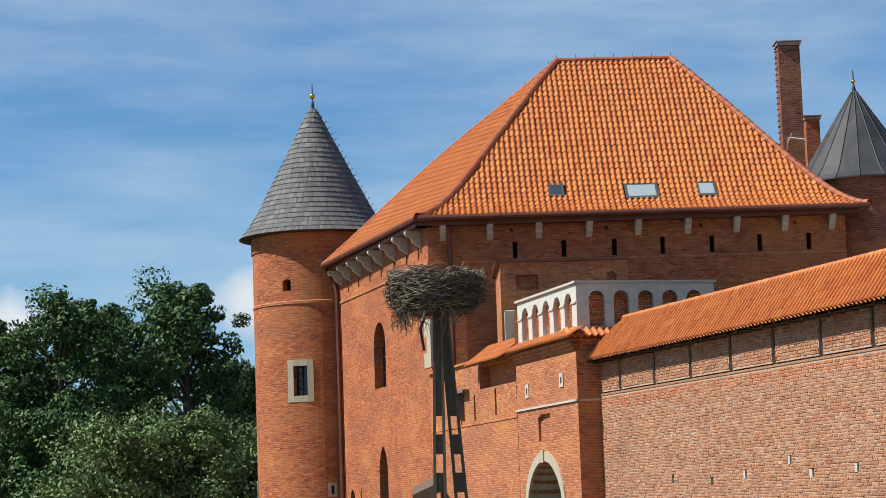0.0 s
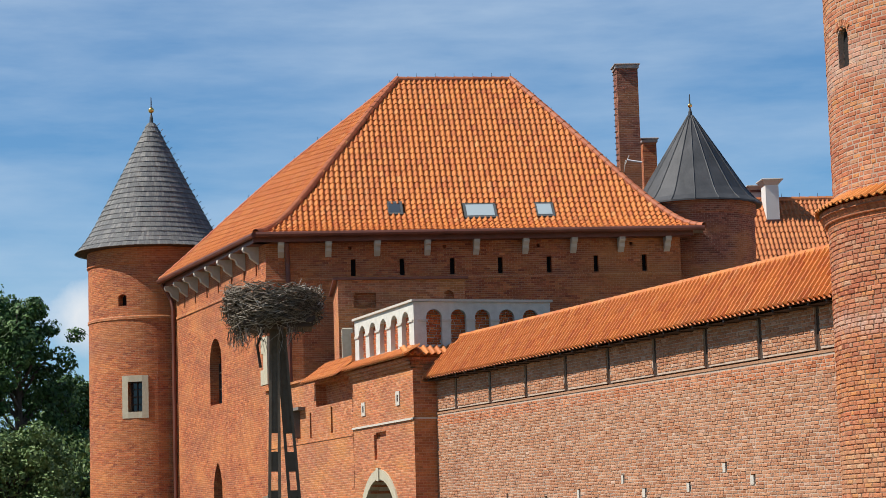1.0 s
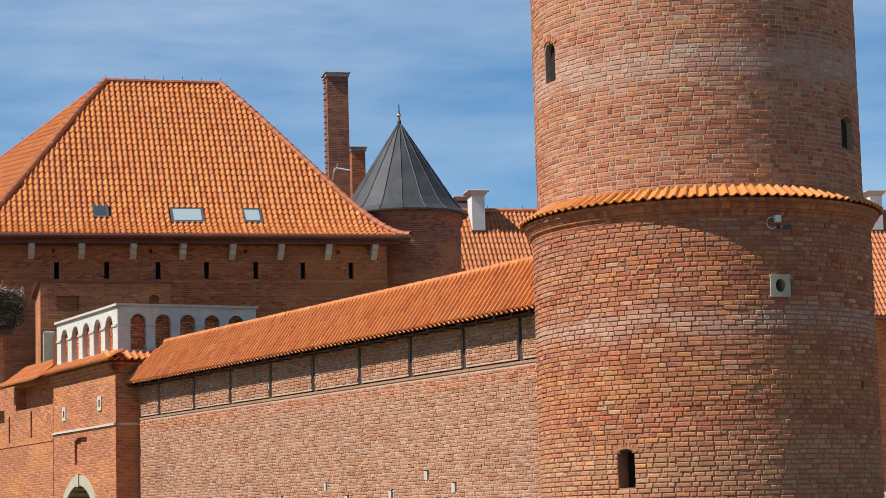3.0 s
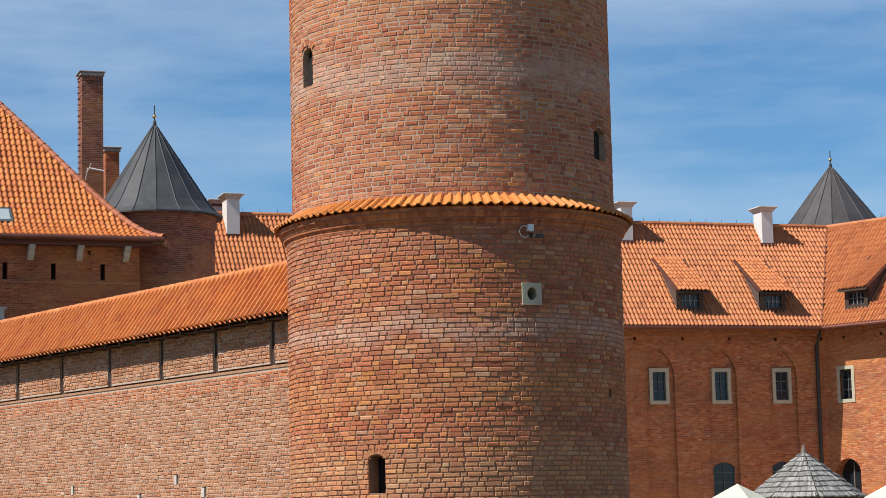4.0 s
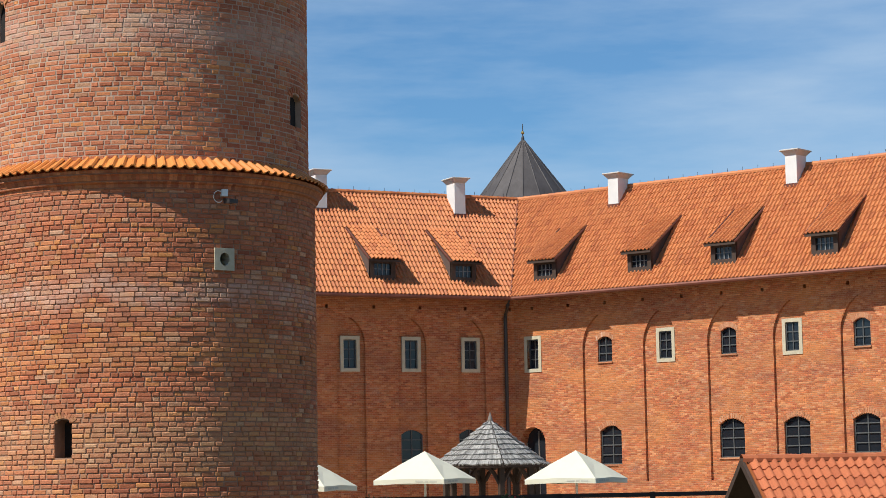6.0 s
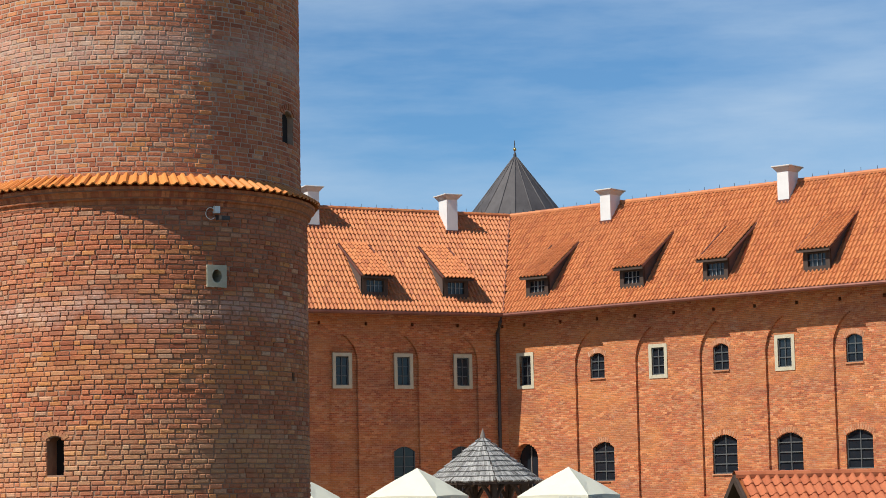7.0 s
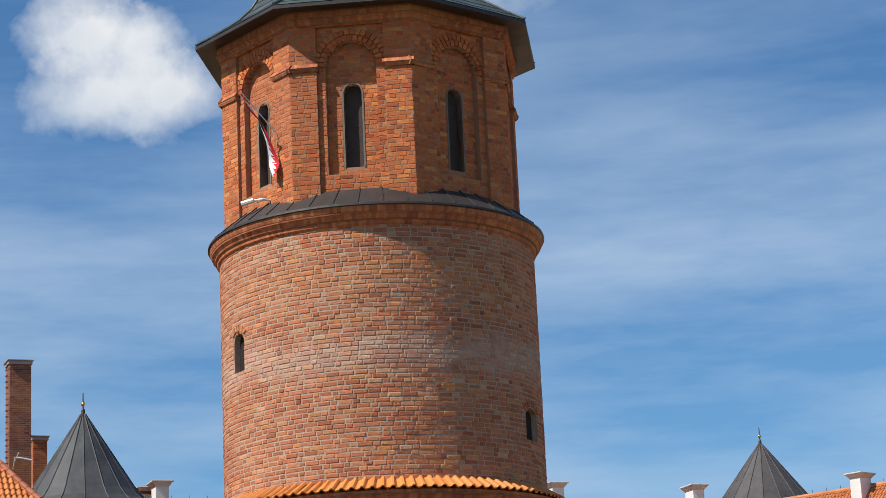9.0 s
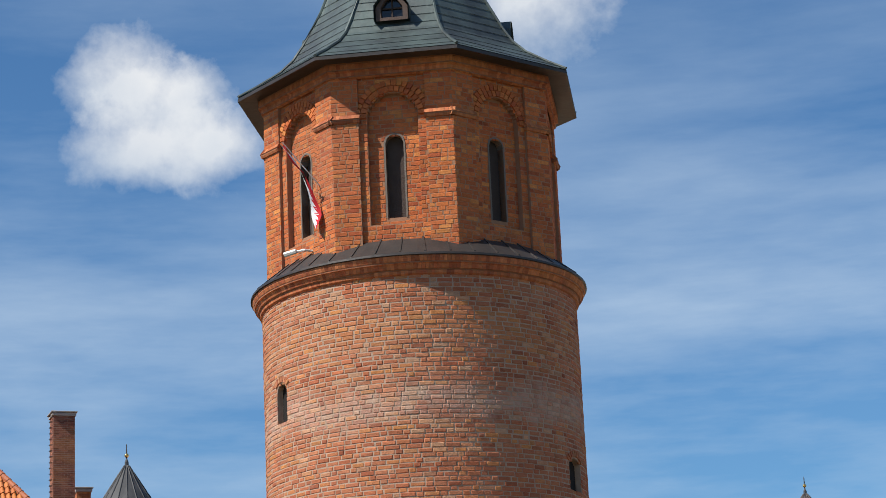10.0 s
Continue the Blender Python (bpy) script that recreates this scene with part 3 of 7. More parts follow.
def lay(geo, place, s0, s1, z0, z1, dep, holes=None, seed=1, pick=None, size=(BRICK_L, BRICK_S, COURSE), proud=(0.014, 0.030), soft=0.011, gap=0.0055):
    """Courses of alternating long and short bricks with worn, rounded arrises. holes(z) gives the (a, b) stretches that stay free."""
    rnd = random.Random(seed)
    picked = []
    bl, bs, ch = size
    n = int((z1 - z0) / ch)
    for c in range(n):
        z = z0 + c * ch
        s = s0 - rnd.random() * 0.3
        k = c % 2
        free = holes(z + ch / 2) if holes else ()
        while s < s1:
            w = (bl if k % 2 == 0 or rnd.random() < 0.12 else bs) * rnd.uniform(0.88, 1.10)
            k += 1
            bits = [(max(s, s0), min(s + w, s1))]
            s += w + JOINT * rnd.uniform(0.8, 1.5)
            for fa, fb in free:
                bits = [q for a, b in bits for q in ((a, min(b, fa)), (max(a, fb), b))]
            for a, b in bits:
                if b - a < 0.035:
                    continue
                jz = rnd.uniform(-0.0045, 0.0045)
                f = dep - rnd.uniform(*proud)
                c0, c1 = z + gap + jz + rnd.uniform(0, 0.003), z + ch - gap + jz - rnd.uniform(0, 0.003)
                if pick and len(picked) < 300 and pick((a + b) / 2, z):
                    picked.append((a, b, c0, c1, f))
                    continue
                e = soft * rnd.uniform(0.7, 1.4)
                j = lambda: rnd.uniform(-0.004, 0.004)
                vs = [place(x, y, dep + 0.02) for x, y in ((a, c0), (b, c0), (b, c1), (a, c1))]
                vs += [place(x + j(), y + j(), f + e) for x, y in ((a, c0), (b, c0), (b, c1), (a, c1))]
                vs += [place(x, y, f) for x, y in ((a + e, c0 + e), (b - e, c0 + e), (b - e, c1 - e), (a + e, c1 - e))]
                geo.add(vs, ((8, 9, 10, 11), (0, 1, 5, 4), (1, 2, 6, 5), (2, 3, 7, 6), (3, 0, 4, 7), (4, 5, 9, 8), (5, 6, 10, 9), (6, 7, 11, 10), (7, 4, 8, 11)))
    return picked


def holes_of(cuts, grow=0.0):
    """holes() for lay() from a list of wall cuts."""
    def f(z):
        out = []
        for s, b, w, h, arch, d in cuts:
            if not b - grow < z < b + h + grow:
                continue
            y = z - b
            m = w / 2
            if arch == "round" and y > h - m:
                q = min(1.0, (y - (h - m)) / m)
                m *= math.sqrt(max(0, 1 - q * q))
            elif arch == "seg" and y > h - w * 0.2:
                m *= math.sqrt(max(0, (h - y) / (w * 0.2)))
            if m > 0.01:
                out.append((s - m - grow, s + m + grow))
        return out
    return f


def loose_bricks(picked, place, dep, mat, parent):
    """The bricks that stand as objects of their own, on two shared meshes."""
    mesh_of = {}
    off, up = Vector((0, 0, 0)), parent
    while up is not None:
        off += up.location
        up = up.parent
    for a, b, c0, c1, f in picked:
        w = BRICK_L if b - a > 0.16 else BRICK_S
        if w not in mesh_of:
            g = Geo()
            g.bevel_box((-w / 2, -0.03, -0.04), (w, 0, 0), (0, 0.06, 0), (0, 0, 0.08), 0.010)
            mesh_of[w] = g.mesh("brick", mat)
        m, h = (a + b) / 2, (c0 + c1) / 2
        p = Vector(place(m, h, f + 0.03))
        u = (Vector(place(b, h, f)) - Vector(place(a, h, f))).normalized()
        n = (Vector(place(m, h, f - 0.1)) - Vector(place(m, h, f))).normalized()
        ob = new("brick", mesh_of[w])
        ob.parent = parent
        rot = Matrix((u, -n, Vector((0, 0, 1)))).transposed().to_4x4()
        ob.matrix_local = Matrix.Translation(p - off) @ rot @ Matrix.Diagonal(((b - a) / w, 1, (c1 - c0) / 0.08, 1))


# ---- main round tower ----
TX, TY = ang(18.93, 44.0)
TOCAM = math.atan2(-TY, -TX)
ZR, ZM = EYE + 5.90, EYE + 11.43


def tower_s(az, R, d=44.0):
    """Arc position on the drum that shows at that heading."""
    off = radians(az - 18.93)
    b = math.asin(max(-1, min(1, math.sin(off) * d / R)))
    return R * (b - off)


def main_tower():
    t = thing("round_tower", "tall round red brick tower with an octagonal top storey", "tower", (TX, TY, 0))
    RL, RU = 3.345, 3.235
    lo, hi = drum(TX, TY, RL, TOCAM), drum(TX, TY, RU, TOCAM)
    sA = tower_s(16.79, RL)
    sP = tower_s(20.92, RL)
    low_cuts = [(sA, EYE + 0.60, 0.36, 0.70, "seg", 0.55), (sP, EYE + 4.12, 0.20, 0.24, "round", 0.4), (tower_s(22.9, RL), EYE + 2.35, 0.13, 0.16, "", 0.2)]
    sB, sC = tower_s(15.17, RU), tower_s(22.85, RU)
    hi_cuts = [(sB, EYE + 8.55, 0.42, 0.82, "round", 0.55), (sC, EYE + 6.98, 0.58, 0.68, "seg", 0.5)]
    half = math.pi
    g = relief(Geo(), lo, -RL * half, RL * half, -0.2, ZR - 0.1, low_cuts, 0.16)
    body = part("lower_drum", g, M_JOINT, t)
    g = relief(Geo(), hi, -RU * half, RU * half, ZR - 0.2, ZM, hi_cuts, 0.16)
    body2 = part("upper_drum", g, M_UPPER_JOINT, t)

    plate = [(sP, EYE + 4.03, 0.40, 0.42, "", 0)]
    g = Geo()
    near = lay(g, lo, -RL * half, RL * half, 0.0, ZR - 0.34, 0.0, holes_of(low_cuts + plate), 3, lambda s, z: abs(s + 0.6) < 1.35 and 4.3 < z < 6.3, (BRICK_L, BRICK_S, COURSE), (0.010, 0.026), 0.012, 0.0055)
    part("brickwork", g, M_OLD, t, kind="stuff")
    loose_bricks(near, lo, 0.0, M_OLD, body)
    g = Geo()
    lay(g, hi, -RU * half, RU * half, ZR + 0.20, ZM - 0.36, 0.0, holes_of(hi_cuts), 4, None, (BRICK_L, BRICK_S, COURSE), (0.004, 0.014), 0.010, 0.0052)
    part("brickwork", g, M_OLD, t, kind="stuff")
    # lintel arches over the openings
    for pl, (s, z, w, h, arch, d) in ((lo, low_cuts[0]), (hi, hi_cuts[0]), (hi, hi_cuts[1])):
        g = Geo()
        e = 0.34 if pl is lo else 0.12
        o = [(s + p, z + q) for p, q in arch_outline(w, h, arch)]
        # sheet a little way in, its near-black colour stands for the inner shade
        part("opening_back", Geo().add([pl(p, q, e) for p, q in o], [tuple(range(len(o)))]), M_INNER_SHADE, t)
        for i in range(9):
            a = -0.95 + 1.9 * i / 8
            x, y = math.sin(a) * w * 0.60, h - w * 0.36 + math.cos(a) * w * 0.42
            u, v = Vector((math.cos(a), -math.sin(a))), Vector((math.sin(a), math.cos(a)))
            qs = [(x + u.x * p + v.x * q, y + u.y * p + v.y * q) for p, q in ((-0.024, 0), (0.024, 0), (0.028, 0.11), (-0.028, 0.11))]
            vs = [pl(s + m, z + n, e) for e in (0.03, -0.026) for m, n in qs]
            g.add(vs, ((4, 5, 6, 7), (0, 1, 5, 4), (1, 2, 6, 5), (2, 3, 7, 6), (3, 0, 4, 7)))
        part("brick_arch", g, M_OLD, t)
    # stone plate with a round port
    g = Geo()
    w, h = 0.40, 0.42
    zc = EYE + 4.24
    ring = [(0.10 * math.cos(a), 0.125 * math.sin(a)) for a in [math.pi / 4 + math.pi * 2 * i / 16 for i in range(16)]]
    sq = []
    for i in range(16):
        a = math.pi / 4 + math.pi * 2 * i / 16
        m = max(abs(math.cos(a)), abs(math.sin(a)))
        sq.append((w / 2 * math.cos(a) / m, h / 2 * math.sin(a) / m))
    for e0, pts0, e1, pts1 in ((-0.05, sq, -0.05, ring), (-0.05, ring, 0.3, ring), (0.05, sq, -0.05, sq)):
        vs = [lo(sP + x, zc + y, e0) for x, y in pts0] + [lo(sP + x, zc + y, e1) for x, y in pts1]
        g.add(vs, [(i, (i + 1) % 16, 16 + (i + 1) % 16, 16 + i) for i in range(16)])
    part("port_stone", g, M_STONE, t, "square pale stone with a round port")
    # ring of tiles between the drums
    g = Geo()
    g.lathe(TX, TY, [(RL, ZR - 0.42), (RL + 0.03, ZR - 0.36), (RL + 0.03, ZR - 0.28), (RL + 0.08, ZR - 0.26), (RL + 0.13, ZR - 0.14), (RL + 0.17, ZR - 0.12), (RL + 0.18, ZR - 0.03), (RL + 0.13, ZR - 0.02), (RU - 0.05, ZR + 0.17)], 128)
    mould = part("moulding", g, M_CORNICE, t, "moulded red brick cornice")
    n = 117
    R0, R1 = 3.60, RU + 0.01
    sl = Vector((R1 - R0, 0, 0.23))
    g = Geo()
    L = sl.length
    one_tile(g, Vector((0, 0, 0)), Vector((1, 0, 0)), Vector((0, math.sqrt(1 - (sl.z / L) ** 2), sl.z / L)), Vector((0, -sl.z / L, math.sqrt(1 - (sl.z / L) ** 2))), -0.1, 0, 0.195, L, 0.72)
    me = g.mesh("tile", M_TILE_OCHRE)
    for i in range(n):
        a = 2 * math.pi * i / n
        ob = new("tile", me)
        ob.parent = mould
        p = Vector((R0 * math.cos(a), R0 * math.sin(a), ZR - 0.015))
        wob = random.uniform(-0.012, 0.012)
        ob.matrix_local = Matrix.Translation(Vector((TX, TY, 0)) + p) @ pose(0, 0, 0, 0, 0, math.degrees(a) + 90 + random.uniform(-1, 1)) @ Matrix.Translation((0, wob, 0))
    # upper moulding and its skirt roof
    g = Geo()
    g.lathe(TX, TY, [(RU, ZM - 0.40), (RU + 0.05, ZM - 0.37), (RU + 0.06, ZM - 0.30), (RU + 0.09, ZM - 0.29), (RU + 0.13, ZM - 0.20), (RU + 0.16, ZM - 0.19), (RU + 0.20, ZM - 0.10), (RU + 0.21, ZM - 0.03)], 128)
    part("moulding", g, M_CORNICE, t, "moulded red brick cornice")
    g = Geo()
    g.lathe(TX, TY, [(RU + 0.20, ZM - 0.05), (RU + 0.24, ZM - 0.04), (RU + 0.235, ZM), (2.95, ZM + 0.42), (2.4, ZM + 0.48)], 96)
    skirt = part("skirt_roof", g, M_PIPE, t, "dark sheet metal skirt roof with standing seams")
    for i in range(44):
        g = Geo()
        a = 2 * math.pi * i / 44
        c, s = math.cos(a), math.sin(a)
        q = Vector((-s, c, 0)) * 0.016
        A, B = Vector((TX + 3.44 * c, TY + 3.44 * s, ZM - 0.005)), Vector((TX + 2.9 * c, TY + 2.9 * s, ZM + 0.43))
        g.box(A - q, q * 2, B - A, (0, 0, 0.05))
        part("seam", g, M_PIPE, skirt)
    # octagon
    RC, ZB, ZT = 3.175, ZM + 0.2, EYE + 15.55
    ap = RC * math.cos(math.pi / 8)
    # near-black core: the darkness behind the faces is put into its colour
    oct_ = part("octagon", Geo().lathe(TX, TY, [(RC - 0.42, ZB), (RC - 0.42, ZT)], 8, turn=TOCAM + radians(15)), M_INNER_SHADE, t)
    corner = lambda k, r: (TX + r * math.cos(TOCAM + radians(15 + 45 * k)), TY + r * math.sin(TOCAM + radians(15 + 45 * k)))
    for k in range(8):
        P, Q = corner(k, RC), corner(k + 1, RC)
        pl, Ln, d, nn = flat(P, Q)
        if nn.dot(Vector((P[0] - TX, P[1] - TY, 0))) < 0:
            pl, Ln, d, nn = flat(Q, P)
        m = Ln / 2
        field = (m, ZB - 0.1, Ln - 1.08, ZT - 0.14 - ZB + 0.1, "", 0.07)
        blind = (m, EYE + 12.20, 1.02, 2.72, "round", 0.20)
        win = (m, EYE + 12.36, 0.36, 1.72, "round", 0.38)
        cuts = [field, blind, win]
        g = relief(Geo(), pl, 0, Ln, ZB - 0.3, ZT, cuts)
        face = part("octagon_face", g, M_JOINT_WARM, oct_)
        # the visible sides get single bricks
        g = Geo()

        edge = Ln / 2 - (Ln - 1.08) / 2
        kw = dict(proud=(0.003, 0.008), soft=0.005)
        lay(g, pl, 0.0, edge, ZB, ZT - 0.02, 0.0, None, 20 + k, **kw)
        lay(g, pl, Ln - edge, Ln, ZB, ZT - 0.02, 0.0, None, 40 + k, **kw)
        lay(g, pl, edge, Ln - edge, ZB, ZT - 0.16, 0.07, holes_of([blind]), 60 + k, **kw)
        lay(g, pl, edge, Ln - edge, ZT - 0.14, ZT - 0.02, 0.0, None, 80 + k, **kw)
        lay(g, pl, m - 0.51, m + 0.51, blind[1], blind[1] + blind[3] - 0.51, 0.20, holes_of([win], 0.035), 90 + k, **kw)
        for q in range(5):
            hw = 0.51 * math.sqrt(1 - ((q + 0.9) / 5.6) ** 2)
            zz = blind[1] + blind[3] - 0.51 + q * COURSE
            lay(g, pl, m - hw, m + hw, zz, zz + COURSE + 0.001, 0.20, None, 190 + k + q, **kw)
        # arch ring of two rows
        for row in range(2):
            r0 = 0.53 + row * 0.125
            nb = 17 + 3 * row
            zc0 = blind[1] + blind[3] - 0.51
            for i in range(nb):
                a = math.pi * (i + 0.5) / nb
                da = math.pi / nb * 0.40
                qs = [(r0 * math.cos(a - da), r0 * math.sin(a - da)), ((r0 + 0.112) * math.cos(a - da), (r0 + 0.112) * math.sin(a - da)), ((r0 + 0.112) * math.cos(a + da), (r0 + 0.112) * math.sin(a + da)), (r0 * math.cos(a + da), r0 * math.sin(a + da))]
                vs = [pl(m + x, zc0 + y, e) for e in (0.09, 0.03) for x, y in qs]
                g.add(vs, ((4, 5, 6, 7), (0, 1, 5, 4), (1, 2, 6, 5), (2, 3, 7, 6), (3, 0, 4, 7)))
        part("brickwork", g, M_ORANGE, oct_, kind="stuff")
        # band on the pilasters
        zb = EYE + 14.38
        for a, b in ((-0.06, edge + 0.03), (Ln - edge - 0.03, Ln + 0.06)):
            g = Geo()
            vs = [pl(a, zb - 0.06, 0.05), pl(b, zb - 0.06, 0.05), pl(b, zb - 0.06, -0.035), pl(a, zb - 0.06, -0.035), pl(a, zb + 0.02, -0.075), pl(b, zb + 0.02, -0.075), pl(b, zb + 0.12, 0.0), pl(a, zb + 0.12, 0.0)]
            g.add(vs, ((0, 1, 2, 3), (3, 2, 5, 4), (4, 5, 6, 7), (3, 4, 7, 0), (1, 6, 5, 2)))
            part("band", g, M_CORNICE, oct_)
        # plank shutter or dark opening
        g = Geo()
        o = [(m + a, win[1] + b) for a, b in arch_outline(0.36, 1.72, "round")]
        g.add([pl(a, b, 0.36) for a, b in o], [tuple(range(len(o)))])
        part("shutter", g, M_PLANK, oct_, "dark brown plank shutter")
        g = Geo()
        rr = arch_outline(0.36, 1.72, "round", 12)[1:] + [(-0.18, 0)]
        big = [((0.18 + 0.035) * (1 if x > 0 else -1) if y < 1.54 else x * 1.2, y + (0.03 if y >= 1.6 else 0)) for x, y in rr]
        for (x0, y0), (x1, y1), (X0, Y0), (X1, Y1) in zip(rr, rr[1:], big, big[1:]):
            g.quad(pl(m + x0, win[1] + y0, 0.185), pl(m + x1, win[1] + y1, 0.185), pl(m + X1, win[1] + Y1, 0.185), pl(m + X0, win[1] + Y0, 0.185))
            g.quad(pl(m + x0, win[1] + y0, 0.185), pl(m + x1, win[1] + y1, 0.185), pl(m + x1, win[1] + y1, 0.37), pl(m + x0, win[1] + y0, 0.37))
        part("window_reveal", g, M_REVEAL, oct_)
    # cornice under the eave
    g = Geo()
    g.lathe(TX, TY, [(RC - 0.02, ZT - 0.30), (RC + 0.05, ZT - 0.28), (RC + 0.05, ZT - 0.18), (RC + 0.11, ZT - 0.16), (RC + 0.11, ZT + 0.02)], 8, turn=TOCAM + radians(15))
    part("cornice", g, M_CORNICE, oct_)
    # roof
    ZE = EYE + 15.62
    prof = [(3.70, ZE), (3.30, ZE + 0.24), (2.80, ZE + 0.58), (2.52, ZE + 0.86), (2.30, ZE + 1.2), (1.88, ZE + 2.0), (1.25, ZE + 3.6), (0.0, ZE + 7.4)]
    g = Geo()
    g.lathe(TX, TY, [(RC - 0.3, ZE - 0.02), (3.68, ZE - 0.09), (3.71, ZE - 0.09)] + [(3.71, ZE - 0.02)], 8, turn=TOCAM + radians(15))
    part("eave_board", g, M_PIPE, t, "dark timber eave")
    g = Geo().lathe(TX, TY, prof, 8, turn=TOCAM + radians(15))
    roof = part("roof", g, M_COPPER, t, "green and grey copper bell-shaped roof")
    g = Geo()
    for k in range(8):
        pts = [(*corner(k, r), z + 0.02) for r, z in prof]
        g.tube(pts, 0.035, 6)
    for k in range(8):
        for i in range(26):
            z = ZE + 0.12 + i * 0.22
            for (r0, z0), (r1, z1) in zip(prof, prof[1:]):
                if z0 <= z < z1:
                    r = r0 + (r1 - r0) * (z - z0) / (z1 - z0) + 0.012
                    g.tube([(*corner(k, r), z), (*corner(k + 1, r), z)], 0.006, 4)
    part("seams", g, M_COPPER, roof)
    # little dormers on the roof
    for k, sc, rd, up in ((-0.5, 1.0, 2.40, 1.05), (1.5, 0.9, 2.22, 1.15), (-2.5, 0.9, 2.22, 1.15)):
        a = TOCAM + radians(15 + 45 * k)
        d = Vector((math.cos(a), math.sin(a), 0))
        u = Vector((-d.y, d.x, 0))
        c = Vector((TX, TY, 0)) + d * (rd * math.cos(math.pi / 8) + 0.12)
        zb = ZE + up
        w, h = 0.33 * sc, 0.30 * sc
        shp = [(-w, 0), (w, 0), (w, h), (w * 0.5, h * 1.75), (0, h * 1.95), (-w * 0.5, h * 1.75), (-w, h)]
        g = Geo()
        n = len(shp)
        back = d * -1.4
        fr = [c + u * x + Vector((0, 0, zb + y)) for x, y in shp]
        inn = [c + u * (x * 0.68) + Vector((0, 0, zb + 0.07 + y * 0.74)) for x, y in shp]
        g.add(fr + inn, [(i, (i + 1) % n, n + (i + 1) % n, n + i) for i in range(n)])
        g.add(inn + [p - d * 0.12 for p in inn], [(i, (i + 1) % n, n + (i + 1) % n, n + i) for i in range(n)])
        part("dormer_front", g, M_CHEEK, roof)
        g = Geo().add([p - d * 0.11 for p in inn], [tuple(range(n))])
        part("dormer_pane", g, M_GLASS, roof)
        g = Geo()
        ex = [c + d * 0.08 + u * (x * 1.1) + Vector((0, 0, zb + y * 1.06)) for x, y in shp]
        g.add(ex + [p + back for p in ex], [(i, (i + 1) % n, n + (i + 1) % n, n + i) for i in range(1, n)])
        part("dormer_hood", g, M_COPPER, roof)
        g = Geo()
        m = c - d * 0.10
        g.box(m - u * 0.015 + Vector((0, 0, zb + 0.08)), u * 0.03, d * 0.03, (0, 0, h * 1.4))
        g.box(m - u * w * 0.6 + Vector((0, 0, zb + h * 0.9)), u * w * 1.2, d * 0.03, (0, 0, 0.03))
        part("dormer_bars", g, M_WOOD, roof)
    return t


main_tower()

# ---- curtain wall with roofed walk ----
WA, WB = (4.69, 63.8), (11.30, 42.75)
WD = (Vector(WB) - Vector(WA)).normalized()
WN = Vector((-WD.y, WD.x)) * -1 if Vector((-WD.y, WD.x)).dot(Vector((-1, 0))) < 0 else Vector((-WD.y, WD.x))


